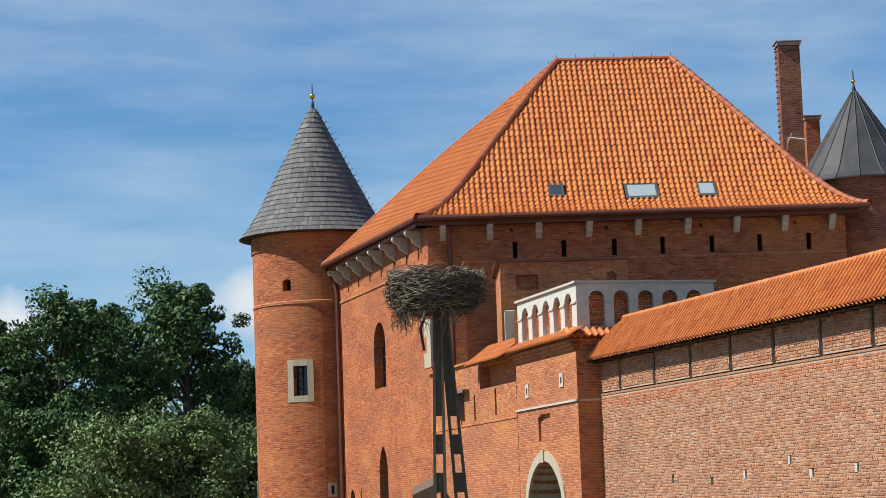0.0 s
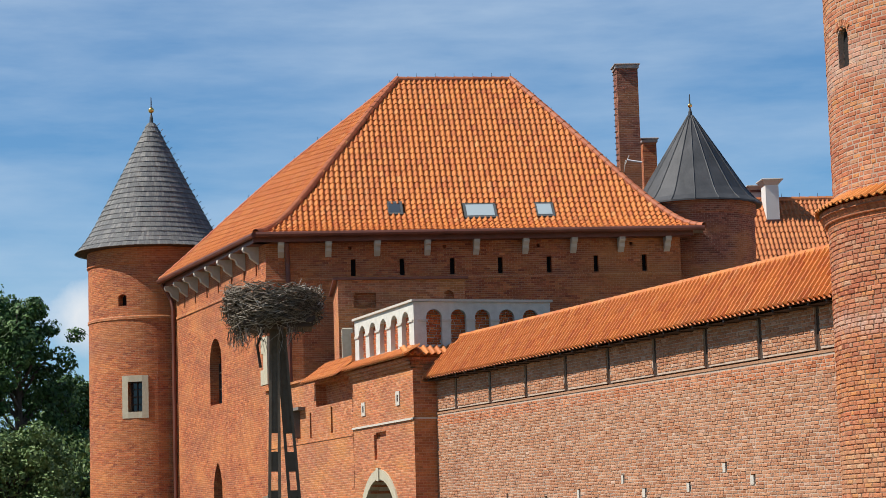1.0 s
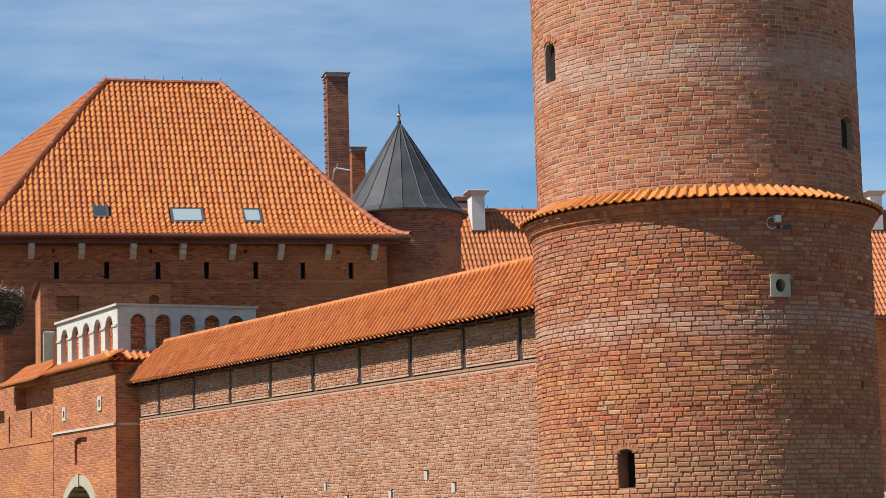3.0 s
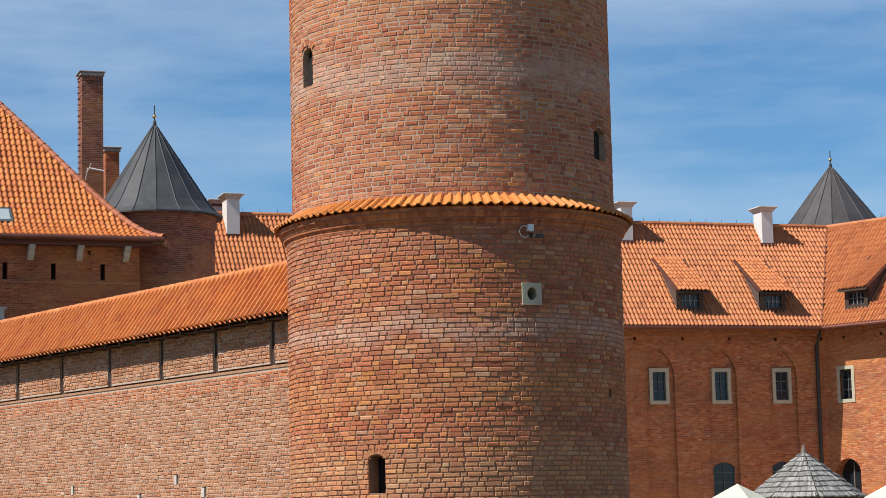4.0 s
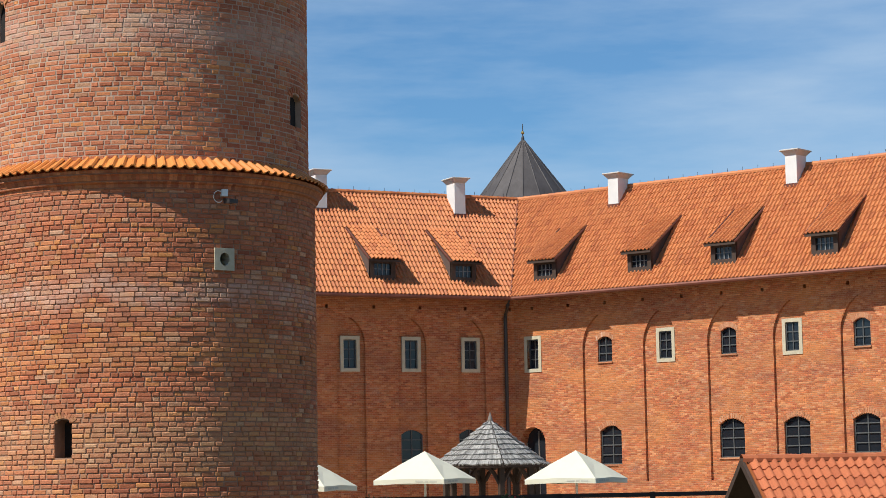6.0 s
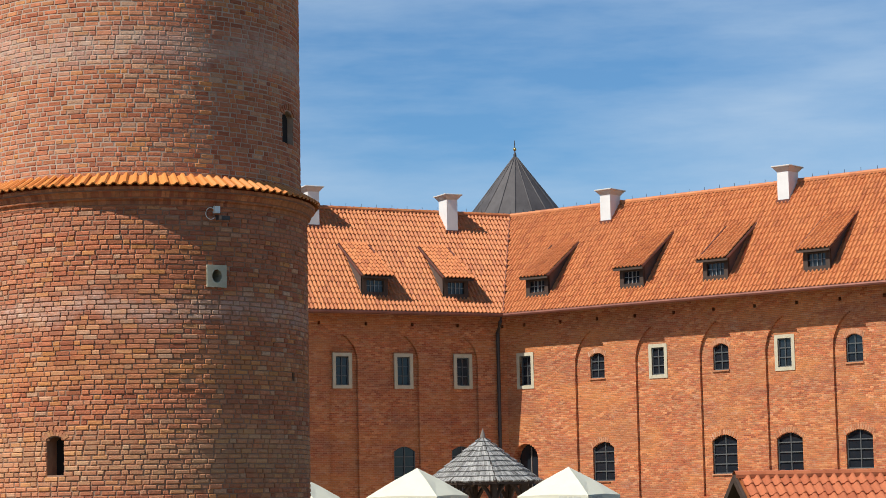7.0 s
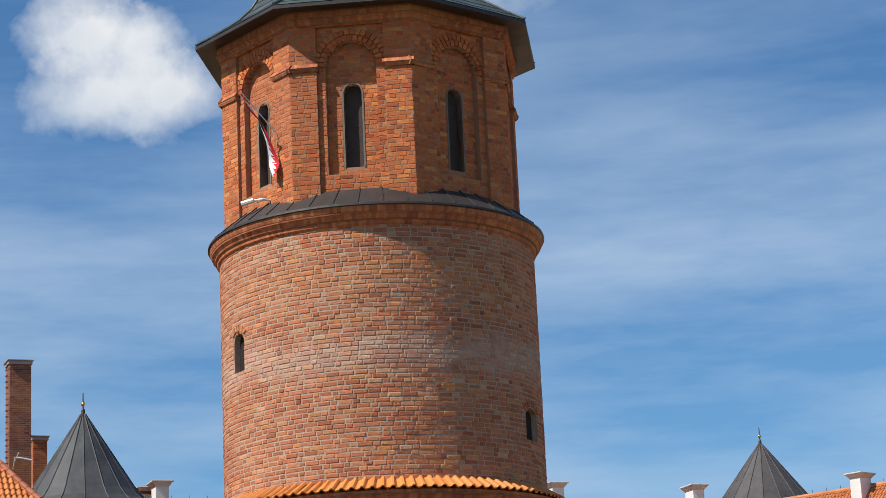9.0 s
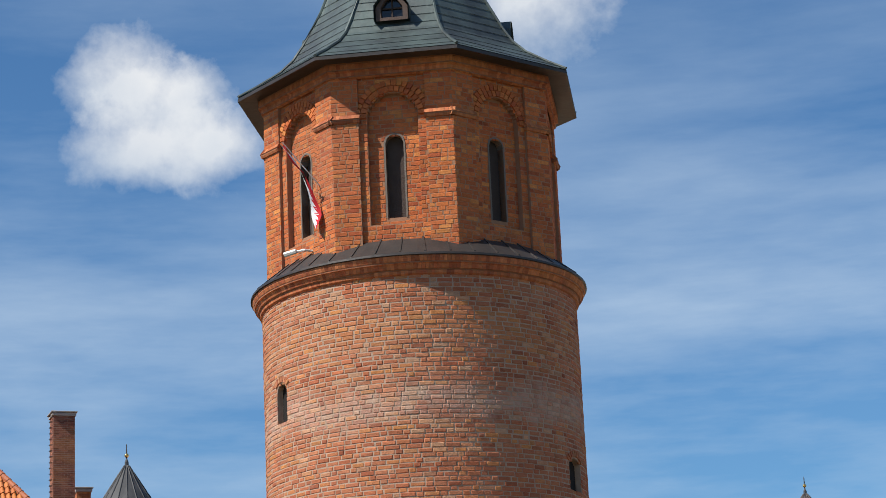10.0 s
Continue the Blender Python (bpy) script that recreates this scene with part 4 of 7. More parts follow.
def curtain_wall():
    pl, Ln, d, n = flat(WA, WB)
    Ln += 1.2
    w = thing("curtain_wall", "long brick curtain wall with a tiled roof over its walk", "wall", (WA[0], WA[1], 0), kind="structure")
    zs, ze = EYE + 3.28, EYE + 4.42
    slots = []
    for az in (4.71, 5.6, 6.54, 7.58, 8.69, 9.9, 11.23, 12.62, 14.1):
        t = math.tan(radians(az))
        s = (WA[0] - t * WA[1]) / (t * d.y - d.x)
        slots.append((s, zs + 0.03, 0.20, ze - zs, "", 0.5))
    putlogs = [(s, zz, ww, 0.22, "", 0.16) for s, zz, ww in ((9.5, EYE + 0.62, 0.16), (12.0, EYE + 0.9, 0.16), (13.1, EYE + 0.55, 0.2), (15.3, EYE + 0.62, 0.18), (17.0, EYE + 1.0, 0.18), (18.2, EYE + 0.7, 0.2), (7.5, EYE + 0.5, 0.16), (5.0, EYE + 0.62, 0.14))]
    g = relief(Geo(), pl, 0, Ln, -0.2, zs, putlogs)
    base = part("wall_face", g, M_MORTAR, w)
    g = relief(Geo(), lambda s, z, e=0.0: pl(s, z, e + 0.03), 0, Ln, zs, ze + 0.35, slots + [(Ln / 2, zs, Ln, 0.07, "", 0.22)])
    up = part("parapet", g, M_MORTAR, w)
    for s, zz, ww, hh, _, _ in putlogs[:6]:
        g = Geo()
        slab(g, pl, s - ww / 2, s + ww / 2 - 0.06, zz, zz + 0.20, -0.02, 0.1)
        part("putlog_stone", g, M_GREYSTONE, w)
    g = Geo()
    small = (0.215, 0.105, 0.0765)
    near = lay(g, pl, 0, Ln, 0.0, zs - 0.35, 0.0, holes_of(putlogs), 7, lambda s, z: 18.6 < s < 20.8 and 3.0 < z < 5.1, small, (0.006, 0.017), 0.008)
    part("brickwork", g, M_WORN, w, kind="stuff")
    loose_bricks(near, pl, 0.0, M_WORN, base)
    g = Geo()
    lay(g, pl, 0, Ln, small[2] * int((zs - 0.35) / small[2]), zs - 0.03, 0.0, None, 17, None, small, (0.006, 0.017), 0.008)
    part("top_courses", g, M_RED_COURSE, w, "redder brick courses under the ledge", kind="stuff")
    g = Geo()
    lay(g, lambda s, z, e=0.0: pl(s, z, e + 0.03), 0, Ln, zs + 0.11, ze + 0.3, 0.0, holes_of(slots), 8, None, small, (0.010, 0.022), 0.009)
    part("brickwork", g, M_WORN, w, kind="stuff")
    g = Geo()
    slab(g, pl, 0, Ln, zs - 0.03, zs + 0.025, -0.02, 0.2)
    part("ledge", g, M_WORN, w)
    for q in slots:
        g = Geo()
        slab(g, pl, q[0] - 0.10, q[0] + 0.10, zs + 0.03, ze + 0.3, 0.08, 0.30)
        part("post", g, M_WOOD, w)
    # inner side
    g = Geo()
    g.box(pl(0, -0.2, 0.62), d * Ln, n * -0.7, (0, 0, zs + 1.2))
    part("inner_wall", g, M_WING, w)
    # roof
    ez, rz = EYE + 4.26, EYE + 5.37
    E0, rise = Vector(pl(-0.05, ez, -0.38)), Vector((-n.x, -n.y, 0)) * 0.82
    V = (rise + Vector((0, 0, rz - ez)))
    L = V.length
    hip = 1.15
    # left end sloped back like a hip
    poly = [(0, 0), (Ln + 0.1, 0), (Ln + 0.1, L), (hip, L)]
    g = Geo()
    O, U, Vn = E0, Vector(d), V.normalized()
    N = U.cross(Vn).normalized()
    roof = part("roof", under(Geo(), O, U, Vn, poly), M_UNDER, w, "orange pantile roof")
    back = V.copy()
    back.x, back.y = rise.x * 2, rise.y * 2
    g2 = Geo().add([E0 + U * hip + V, E0 + U * (Ln + 0.1) + V, E0 + U * (Ln + 0.1) + Vector((rise.x * 2, rise.y * 2, 0)), E0 + Vector((rise.x * 2, rise.y * 2, 0))], [(0, 1, 2, 3)])
    g2.add([E0, E0 + U * hip + V, E0 + Vector((rise.x * 2, rise.y * 2, 0))], [(0, 1, 2)])
    g2.add([E0 + Vector((0, 0, -0.05)), E0 + U * Ln + Vector((0, 0, -0.05)), E0 + U * Ln + rise * 2 + Vector((0, 0, -0.05)), E0 + rise * 2 + Vector((0, 0, -0.05))], [(0, 1, 2, 3)])
    part("roof_back", g2, M_WOOD, w)
    # tiles: the nearer stretch stands as single objects
    cut = Ln - 11.0
    tiles(g, O, U, Vn, [(0, 0), (cut, 0), (cut, L), (hip, L)], 0.2, L / 5, k=1.75, lip_h=0.012)
    part("tiles", g, M_TILE, roof, kind="stuff")
    gt = Geo()
    one_tile(gt, Vector((0, 0, 0)), U, Vn, N, 0, 0, 0.2, L / 5, 1.75, 0.012)
    me = gt.mesh("tile", M_TILE)
    nx = int((Ln + 0.1 - cut) / 0.2)
    for r in range(5):
        for c in range(nx):
            ob = new("tile", me)
            ob.parent = roof
            ob.location = O + U * (cut + c * 0.2 + random.uniform(-0.004, 0.004)) + Vn * (r * L / 5 + random.uniform(-0.006, 0.006)) + N * 0.03
    g = caps(Geo(), E0 + U * hip + V + Vector((0, 0, 0.03)), E0 + U * (Ln + 0.1) + V + Vector((0, 0, 0.03)), 0.12, 0.38)
    caps(g, E0, E0 + U * hip + V, 0.09, 0.3)
    part("ridge_tiles", g, M_TILE, w)
    g = Geo()
    k = 0.35
    while k < Ln:
        slab(g, pl, k - 0.04, k + 0.04, ez - 0.07, ez + 0.02, -0.36, 0.1)
        k += 0.7
    part("rafter_ends", g, M_WOOD, w)


curtain_wall()


# ---- keep ----
KC, KL, KR, KB = (-0.21, 80.1), (-4.1, 93.9), (15.25, 80.6), (17.6, 93.9)


def hook_corbel(g, p, out, side, k=1.0):
    """A curved stone corbel whose head is at p, reaching out."""
    prof = [(0, 0), (0.72, 0), (0.74, -0.14), (0.66, -0.25), (0.52, -0.27), (0.42, -0.36), (0.38, -0.52), (0.24, -0.62), (0.10, -0.72), (0, -0.80)]
    vs = []
    for s in (-0.11, 0.11):
        vs += [Vector(p) + Vector(out) * (x * k) + Vector(side) * s + Vector((0, 0, z * k)) for x, z in prof]
    m = len(prof)
    g.add(vs, [tuple(range(m)), tuple(reversed(range(m, 2 * m)))] + [(i, i + m, (i + 1) % m + m, (i + 1) % m) for i in range(m)])


def heading_on(P, d):
    def f(az):
        t = math.tan(radians(az))
        return (P[0] - t * P[1]) / (t * d.y - d.x)
    return f


def keep():
    k = thing("castle_keep", "square red brick keep under a steep orange tiled hip roof", "building", (6, 86, 0))
    ze, zst = EYE + 10.75, EYE + 9.15
    # left, sunny face
    pl, Ln, d, n = flat(KL, KC)
    s_of = lambda az: ((lambda t: (KL[0] - t * KL[1]) / (t * d.y - d.x))(math.tan(radians(az))))
    wa, wb = s_of(-1.35) - s_of(-1.65), s_of(-1.38) - s_of(-1.60)
    cuts = [(s_of(-1.50), EYE + 5.08, wa, 2.62, "round", 0.45), (s_of(-1.49), EYE - 0.8, wb, 3.6, "point", 0.45), (s_of(-2.31), EYE - 0.8, 0.75, 1.95, "round", 0.3), (s_of(-2.09), EYE + 0.35, 0.14, 0.8, "", 0.25)]
    for az in (-2.27, -1.99, -1.69, -1.39, -1.05, -0.72, -0.40):
        cuts.append((s_of(az), EYE + 9.45, 0.20, 0.75, "", 0.3))
    w1 = part("wall_left", relief(Geo(), pl, 0, Ln, -0.2, ze, cuts), M_KEEP, k)
    for c in cuts[:3]:
        window(w1, pl, c[0], c[1], c[2], c[3], c[4], c[5], M_WOOD, (1, 3))
    g = Geo()
    slab(g, pl, -0.05, Ln + 0.03, zst - 0.05, zst + 0.05, -0.04, 0.1)
    # front face, in its own shade
    pf, Lf, df, nf = flat(KC, KR)
    slits = []
    f_of = heading_on(KC, df)
    for az in (2.14, 3.42, 4.74, 6.0, 7.28, 8.51, 9.77):
        slits.append((f_of(az), EYE + 9.25, 0.18, 0.62, "", 0.3))
    w2 = part("wall_front", relief(Geo(), pf, 0, Lf, -0.2, ze, slits + [(3.1 + 3.5 * i, EYE + 10.2, 0.12, 0.14, "", 0.2) for i in range(4)]), M_KEEP, k)
    slab(g, pf, -0.04, Lf, zst - 0.05, zst + 0.05, -0.04, 0.1)
    part("string_course", g, M_GATE, k)
    pr, Lr, dr, nr = flat(KR, KB)
    part("wall_right", relief(Geo(), pr, 0, Lr, -0.2, ze, []), M_KEEP, k)
    pb, Lb, db, nb = flat(KB, KL)
    part("wall_back", relief(Geo(), pb, 0, Lb, -0.2, ze, []), M_KEEP, k)
    # near-black sheets set into the slits, standing for the shade inside them
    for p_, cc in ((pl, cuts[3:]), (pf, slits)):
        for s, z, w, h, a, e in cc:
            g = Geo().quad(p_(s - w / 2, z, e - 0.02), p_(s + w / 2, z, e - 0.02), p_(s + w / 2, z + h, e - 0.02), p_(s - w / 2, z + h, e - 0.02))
            part("arrow_slit", g, M_INNER_SHADE, k)
    # corbels
    g = Geo()
    slab(g, pf, -0.45, Lf + 0.4, ze - 0.26, ze - 0.05, -0.50, 0.1)
    slab(g, pl, 0.0, Ln + 0.45, ze - 0.26, ze - 0.05, -0.50, 0.1)
    part("wall_plate", g, M_GUTTER, k)
    for az in (0.25, 1.49, 2.77, 4.09, 5.37, 6.66, 7.92, 9.16, 10.36):
        g = Geo()
        hook_corbel(g, pf(f_of(az), ze - 0.26, 0), nf, df, 0.66)
        part("corbel", g, M_GREYSTONE, k)
    for az in (-0.35, -0.70, -1.04, -1.36, -1.66, -1.94, -2.2, -2.44):
        g = Geo()
        hook_corbel(g, pl(s_of(az), ze - 0.26, 0), n, d, 0.80)
        part("corbel", g, M_GREYSTONE, k)
    # roof: flared at the foot
    eave = [Vector((*ang(-2.90, 93.8), ze)), Vector((-0.55, 79.35, ze)), Vector((16.05, 79.9, ze)), Vector((18.4, 94.6, ze))]
    R0, R1 = Vector((5.20, 86.6, EYE + 17.85)), Vector((9.80, 86.9, EYE + 17.85))
    tgt = [R0, R0, R1, R1]
    rows = 31
    flare = lambda fr: fr / 0.26 * math.exp(1 - fr / 0.26) * (1 - fr ** 3)
    swell = lambda fr: math.sin(math.pi * fr) ** 2
    sag = ((0.20, swell), (-0.60, flare), (-0.62, flare), (-0.3, flare))
    rings = [[e.lerp(q, r / rows) + Vector((0, 0, dz * bend(r / rows))) for e, q, (dz, bend) in zip(eave, tgt, sag)] for r in range(rows + 1)]
    gg = Geo()
    for lo_, hi_ in zip(rings, rings[1:]):
        for i in range(4):
            j = (i + 1) % 4
            gg.quad(lo_[i], lo_[j], hi_[j], hi_[i])
    roof = part("roof", gg, M_UNDER, k, "orange clay pantile hip roof, flared at the eaves")
    sky_ = [(3.255, 8.27, 0.62, 0.80), (5.51, 8.14, 1.24, 0.95), (7.20, 8.11, 0.74, 0.90)]
    lightset = []
    eye = Vector((0, 0, EYE))
    for lo_, hi_ in zip(rings, rings[1:]):
        O, U = lo_[1], (lo_[2] - lo_[1]).normalized()
        V = (hi_[1] - O) - U * (hi_[1] - O).dot(U)
        tall = V.length
        V.normalize()
        N = U.cross(V).normalized()
        for az, el, w, h in sky_:
            way = heading(az, el)
            hit = eye + way * ((O - eye).dot(N) / way.dot(N))
            if 0 <= (hit - O).dot(V) < tall:
                lightset.append((hit, U, V, -w / 2, -h / 2, w, h))
    g = Geo()
    rnd = random.Random(21)
    tw = 0.214
    for i, j in ((0, 1), (1, 2)):
        ax = (eave[j] - eave[i]).normalized()
        for lo_, hi_ in zip(rings, rings[1:]):
            at = lambda p, q, x: p + (q - p) * ((x - p.dot(ax)) / max(1e-6, (q - p).dot(ax)))
            x0, x1 = (lo_[i] + hi_[i]).dot(ax) / 2, (lo_[j] + hi_[j]).dot(ax) / 2
            x = math.floor(x0 / tw) * tw
            while x < x1:
                x += tw
                if not x0 < x + tw / 2 < x1:
                    continue
                p = at(lo_[i], lo_[j], x)
                if (hi_[j] - hi_[i]).dot(ax) > 0.3:
                    q = at(hi_[i], hi_[j], x)
                else:
                    q = p + (hi_[i] - lo_[i]) - ax * (hi_[i] - lo_[i]).dot(ax)
                U, V = (lo_[j] - lo_[i]).normalized(), q - p
                ln = V.length
                V.normalize()
                N = U.cross(V).normalized()
                c = p + U * (tw / 2) + V * (ln / 2)
                if i == 1 and any(abs((c - h0).dot(u)) < w / 2 and abs((c - h0).dot(v)) < h / 2 for h0, u, v, _, _, w, h in lightset):
                    continue
                one_tile(g, p + N * (0.03 + rnd.uniform(-0.004, 0.004)), U, V, N, rnd.uniform(-0.004, 0.004), rnd.uniform(-0.005, 0.005), tw, ln, 1.08, 0.041)
    part("tiles", g, M_TILE, roof, kind="stuff")
    for O, U, V, x, y, w, h in lightset:
        N = U.cross(V).normalized()
        O2 = O + U * x + V * y
        win = part("skylight", Geo().box(O2, U * w, V * h, N * 0.10), M_FRAME, roof, "skylight in a dark frame")
        part("skylight_pane", Geo().box(O2 + U * 0.10 + V * 0.12 + N * 0.09, U * (w - 0.20), V * (h - 0.24), N * 0.02), M_BLIND if w > 0.7 else M_SKYLIGHT, win)
    g = caps(Geo(), R0 + Vector((0, 0, 0.02)), R1 + Vector((0, 0, 0.02)), 0.15)
    for i in (0, 1, 2):
        for lo_, hi_ in zip(rings, rings[1:]):
            caps(g, lo_[i] + Vector((0, 0, 0.05)), hi_[i] + Vector((0, 0, 0.05)), 0.155 if i else 0.12)
    part("ridge_tiles", g, M_TILE_RIDGE, roof)
    # soffit, gutter and pipe
    g = Geo()
    wl = [Vector((*q, ze - 0.02)) for q in (KL, KC, KR, KB)]
    dn = Vector((0, 0, -0.03))
    for i, j in ((0, 1), (1, 2), (2, 3)):
        g.quad(eave[i] + dn, eave[j] + dn, wl[j], wl[i])
    part("soffit", g, M_GREYWOOD, k)
    g = Geo()
    for i, j in ((0, 1), (1, 2)):
        u = (eave[j] - eave[i]).normalized()
        o = Vector((u.y, -u.x, 0))
        g.tube([eave[i] + o * 0.07 + Vector((0, 0, -0.02)), eave[j] + o * 0.07 + Vector((0, 0, -0.02))], 0.10, 8)
    part("gutter", g, M_GUTTER, k)
    g = Geo()
    slab(g, pl, Ln - 0.9, Ln + 0.03, EYE + 5.35, EYE + 5.9, -0.03, 0.2)
    slab(g, pl, Ln - 0.5, Ln + 0.03, EYE + 5.9, EYE + 6.5, -0.03, 0.2)
    slab(g, pl, Ln - 0.8, Ln + 0.03, EYE + 6.5, EYE + 7.1, -0.03, 0.2)
    part("quoin", g, M_STONE, k, "pale stone quoins at the corner")
    part("downpipe", Geo().tube([pf(0.75, ze - 0.3, -0.4), pf(0.80, ze - 1.0, -0.14), pf(0.80, 0, -0.14)], 0.09, 8), M_GUTTER, k, "copper brown rain pipe")
    g = Geo().tube([pl(-0.02, ze - 0.1, -0.6), pl(0.0, ze - 0.8, -0.2), pl(0.08, ze - 1.2, -0.14), pl(0.08, 0, -0.14)], 0.085, 8)
    part("downpipe", g, M_GUTTER, k, "copper brown rain pipe")
    g = Geo()
    for a, b in ((R0, R1), *[(a_[q], b_[q]) for q in (0, 2) for a_, b_ in zip(rings[::3], rings[3::3])]):
        m = max(1, int((b - a).length / 0.7))
        for i in range(m + 1):
            p = a.lerp(b, i / m)
            g.tube([p + Vector((0, 0, 0.1)), p + Vector((0, 0, 0.30))], 0.010, 4)
    part("ridge_spikes", g, M_PIPE, k, kind="stuff")


keep()


def chimney(x, y, w, z0, z1, label, mat=None):
    c = thing("chimney", label, "chimney", (x, y, z0), "chimneys")
    g = Geo()
    h = w / 2
    g.box((x - h, y - h, z0), (w, 0, 0), (0, w, 0), (0, 0, z1 - z0 - 0.2))
    part("shaft", g, mat or M_STACK, c)
    g = Geo()
    g.bevel_box((x - h - 0.05, y - h - 0.05, z1 - 0.2), (w + 0.1, 0, 0), (0, w + 0.1, 0), (0, 0, 0.14), 0.015)
    g.bevel_box((x - h - 0.10, y - h - 0.10, z1 - 0.06), (w + 0.2, 0, 0), (0, w + 0.2, 0), (0, 0, 0.06), 0.015)
    part("cap", g, M_CAP, c)
    return c


def stacks():
    x, y = ang(9.475, 90.0)
    c = chimney(x, y, 0.88, 10.0, EYE + 18.78, "tall dark red brick chimney with ladder irons")
    for i in range(26):
        z = EYE + 12.6 + i * 0.24
        g = Geo().tube([(x - 0.45, y - 0.3, z), (x - 0.56, y - 0.3, z), (x - 0.56, y - 0.1, z), (x - 0.45, y - 0.1, z)], 0.014, 4)
        part("rung", g, M_PIPE, c)
    z = EYE + 14.65
    g = Geo().tube([(x - 0.3, y - 0.5, z - 0.4), (x - 0.3, y - 0.95, z)], 0.02, 6).tube([(x - 0.2, y - 0.95, z), (x + 0.38, y - 0.95, z - 0.1)], 0.04, 6).tube([(x - 0.3, y - 0.95, z - 0.15), (x - 0.15, y - 0.95, z + 0.2)], 0.012, 6)
    part("aerial", g, M_STEEL, c, "pale bracket aerial")
    x, y = ang(10.0, 92.0)
    chimney(x, y, 0.58, 10.0, EYE + 16.0, "short square red brick chimney", M_KEEP)


stacks()


def finial(parent, x, y, z, h=0.9, r=0.1):
    g = Geo().lathe(x, y, [(0.10, z - 0.15), (0.075, z + h * 0.35), (0.03, z + h * 0.5), (0.02, z + h * 1.25), (0.0, z + h * 1.3)], 10)
    sp = part("spike", g, M_LEAD, parent)
    g = Geo()
    zc = z + h * 0.68
    g.lathe(x, y, [(0.001, zc - r)] + [(r * math.cos(a), zc + r * math.sin(a)) for a in [radians(q) for q in range(-75, 90, 15)]], 14)
    part("ball", g, M_GOLD, sp, "gilded ball", weld=True, smooth=True)


def left_tower():
    x, y = ang(-3.07, 97.0)
    t = thing("round_tower", "slender round brick tower with a grey shingled cone", "tower", (x, y, 0))
    R = 2.84
    mid = math.atan2(-y, -x)
    pl = drum(x, y, R, mid)
    s_of = lambda az: R * (math.asin(max(-1, min(1, math.sin(radians(az + 3.07)) * 97.0 / R))) - radians(az + 3.07))
    zev = EYE + 12.35
    w, ov = s_of(-3.58), s_of(-3.88)
    cuts = [(w, EYE + 5.25, 0.62, 1.28, "", 0.4), (ov, EYE + 9.8, 0.40, 0.5, "seg", 0.4), (s_of(-4.76), EYE + 0.2, 0.35, 1.3, "", 0.3), (s_of(-2.82), EYE + 1.02, 0.13, 0.36, "", 0.25)]
    b = part("drum", relief(Geo(), pl, -R * math.pi, R * math.pi, -0.2, zev + 0.3, cuts, 0.25), M_KEEP, t)
    window(b, pl, w, EYE + 5.25, 0.62, 1.28, "", 0.4, M_WOOD, (1, 3), 0.27, M_STONE)
    window(b, pl, ov, EYE + 9.8, 0.40, 0.5, "seg", 0.4, None)
    window(b, pl, cuts[2][0], EYE + 0.2, 0.35, 1.3, "", 0.3, None, (0, 0), 0.2, M_STONE)
    window(b, pl, cuts[3][0], EYE + 1.02, 0.13, 0.36, "", 0.25, None, (0, 0), 0.12, M_STONE)
    g = Geo().lathe(x, y, [(R, EYE + 9.2), (R + 0.04, EYE + 9.22), (R + 0.04, EYE + 9.32), (R, EYE + 9.36)], 72)
    part("string_course", g, M_GATE, t)
    g = Geo().lathe(x, y, [(R, zev - 0.75), (R + 0.06, zev - 0.7), (R + 0.05, zev + 0.1)], 72)
    part("frieze", g, M_KEEP, t)
    prof = [(3.36, zev), (3.0, zev + 0.42), (2.55, zev + 1.12), (1.7, zev + 2.75), (0.9, zev + 4.3), (0.14, zev + 5.85)]
    roof = part("roof", Geo().lathe(x, y, [(R, zev - 0.05), (3.24, zev - 0.05)] + prof, 64), M_WOOD, t)
    g = Geo()
    rnd = random.Random(5)
    L = [0.0]
    for (r0, z0), (r1, z1) in zip(prof, prof[1:]):
        L.append(L[-1] + math.hypot(r1 - r0, z1 - z0))

    def onp(q):
        q = max(0, min(L[-1] - 1e-4, q))
        for i in range(len(L) - 1):
            if q < L[i + 1]:
                f = (q - L[i]) / (L[i + 1] - L[i])
                return prof[i][0] + (prof[i + 1][0] - prof[i][0]) * f, prof[i][1] + (prof[i + 1][1] - prof[i][1]) * f
    q = 0.0
    while q < L[-1] - 0.1:
        r0, z0 = onp(q)
        r1, z1 = onp(q + 0.38)
        n = max(10, int(2 * math.pi * r0 / 0.11))
        o = rnd.random()
        for i in range(n):
            a0, a1 = 2 * math.pi * (i + o) / n, 2 * math.pi * (i + o + 0.94) / n
            e = 0.062 + rnd.uniform(0, 0.012)
            zz = z0 - rnd.uniform(0, 0.018)
            pp = lambda r, a, z: (x + r * math.cos(a), y + r * math.sin(a), z)
            g.add([pp(r0 + e, a0, zz), pp(r0 + e, a1, zz), pp(r1 + 0.012, a1, z1), pp(r1 + 0.012, a0, z1), pp(r0, a0, zz - 0.01), pp(r0, a1, zz - 0.01)], ((0, 1, 2, 3), (4, 5, 1, 0)))
        q += 0.27
    part("shingles", g, M_SHINGLE, roof, kind="stuff")
    finial(t, x, y, zev + 5.75, 1.0, 0.13)
    g = Geo()
    for i in range(22):
        q = L[-1] * (i + 0.5) / 22
        r, z = onp(q)
        g.tube([(x + r + 0.02, y - 0.05, z), (x + r + 0.16, y - 0.05, z + 0.12)], 0.012, 4)
    part("ridge_spikes", g, M_PIPE, t, kind="stuff")


left_tower()


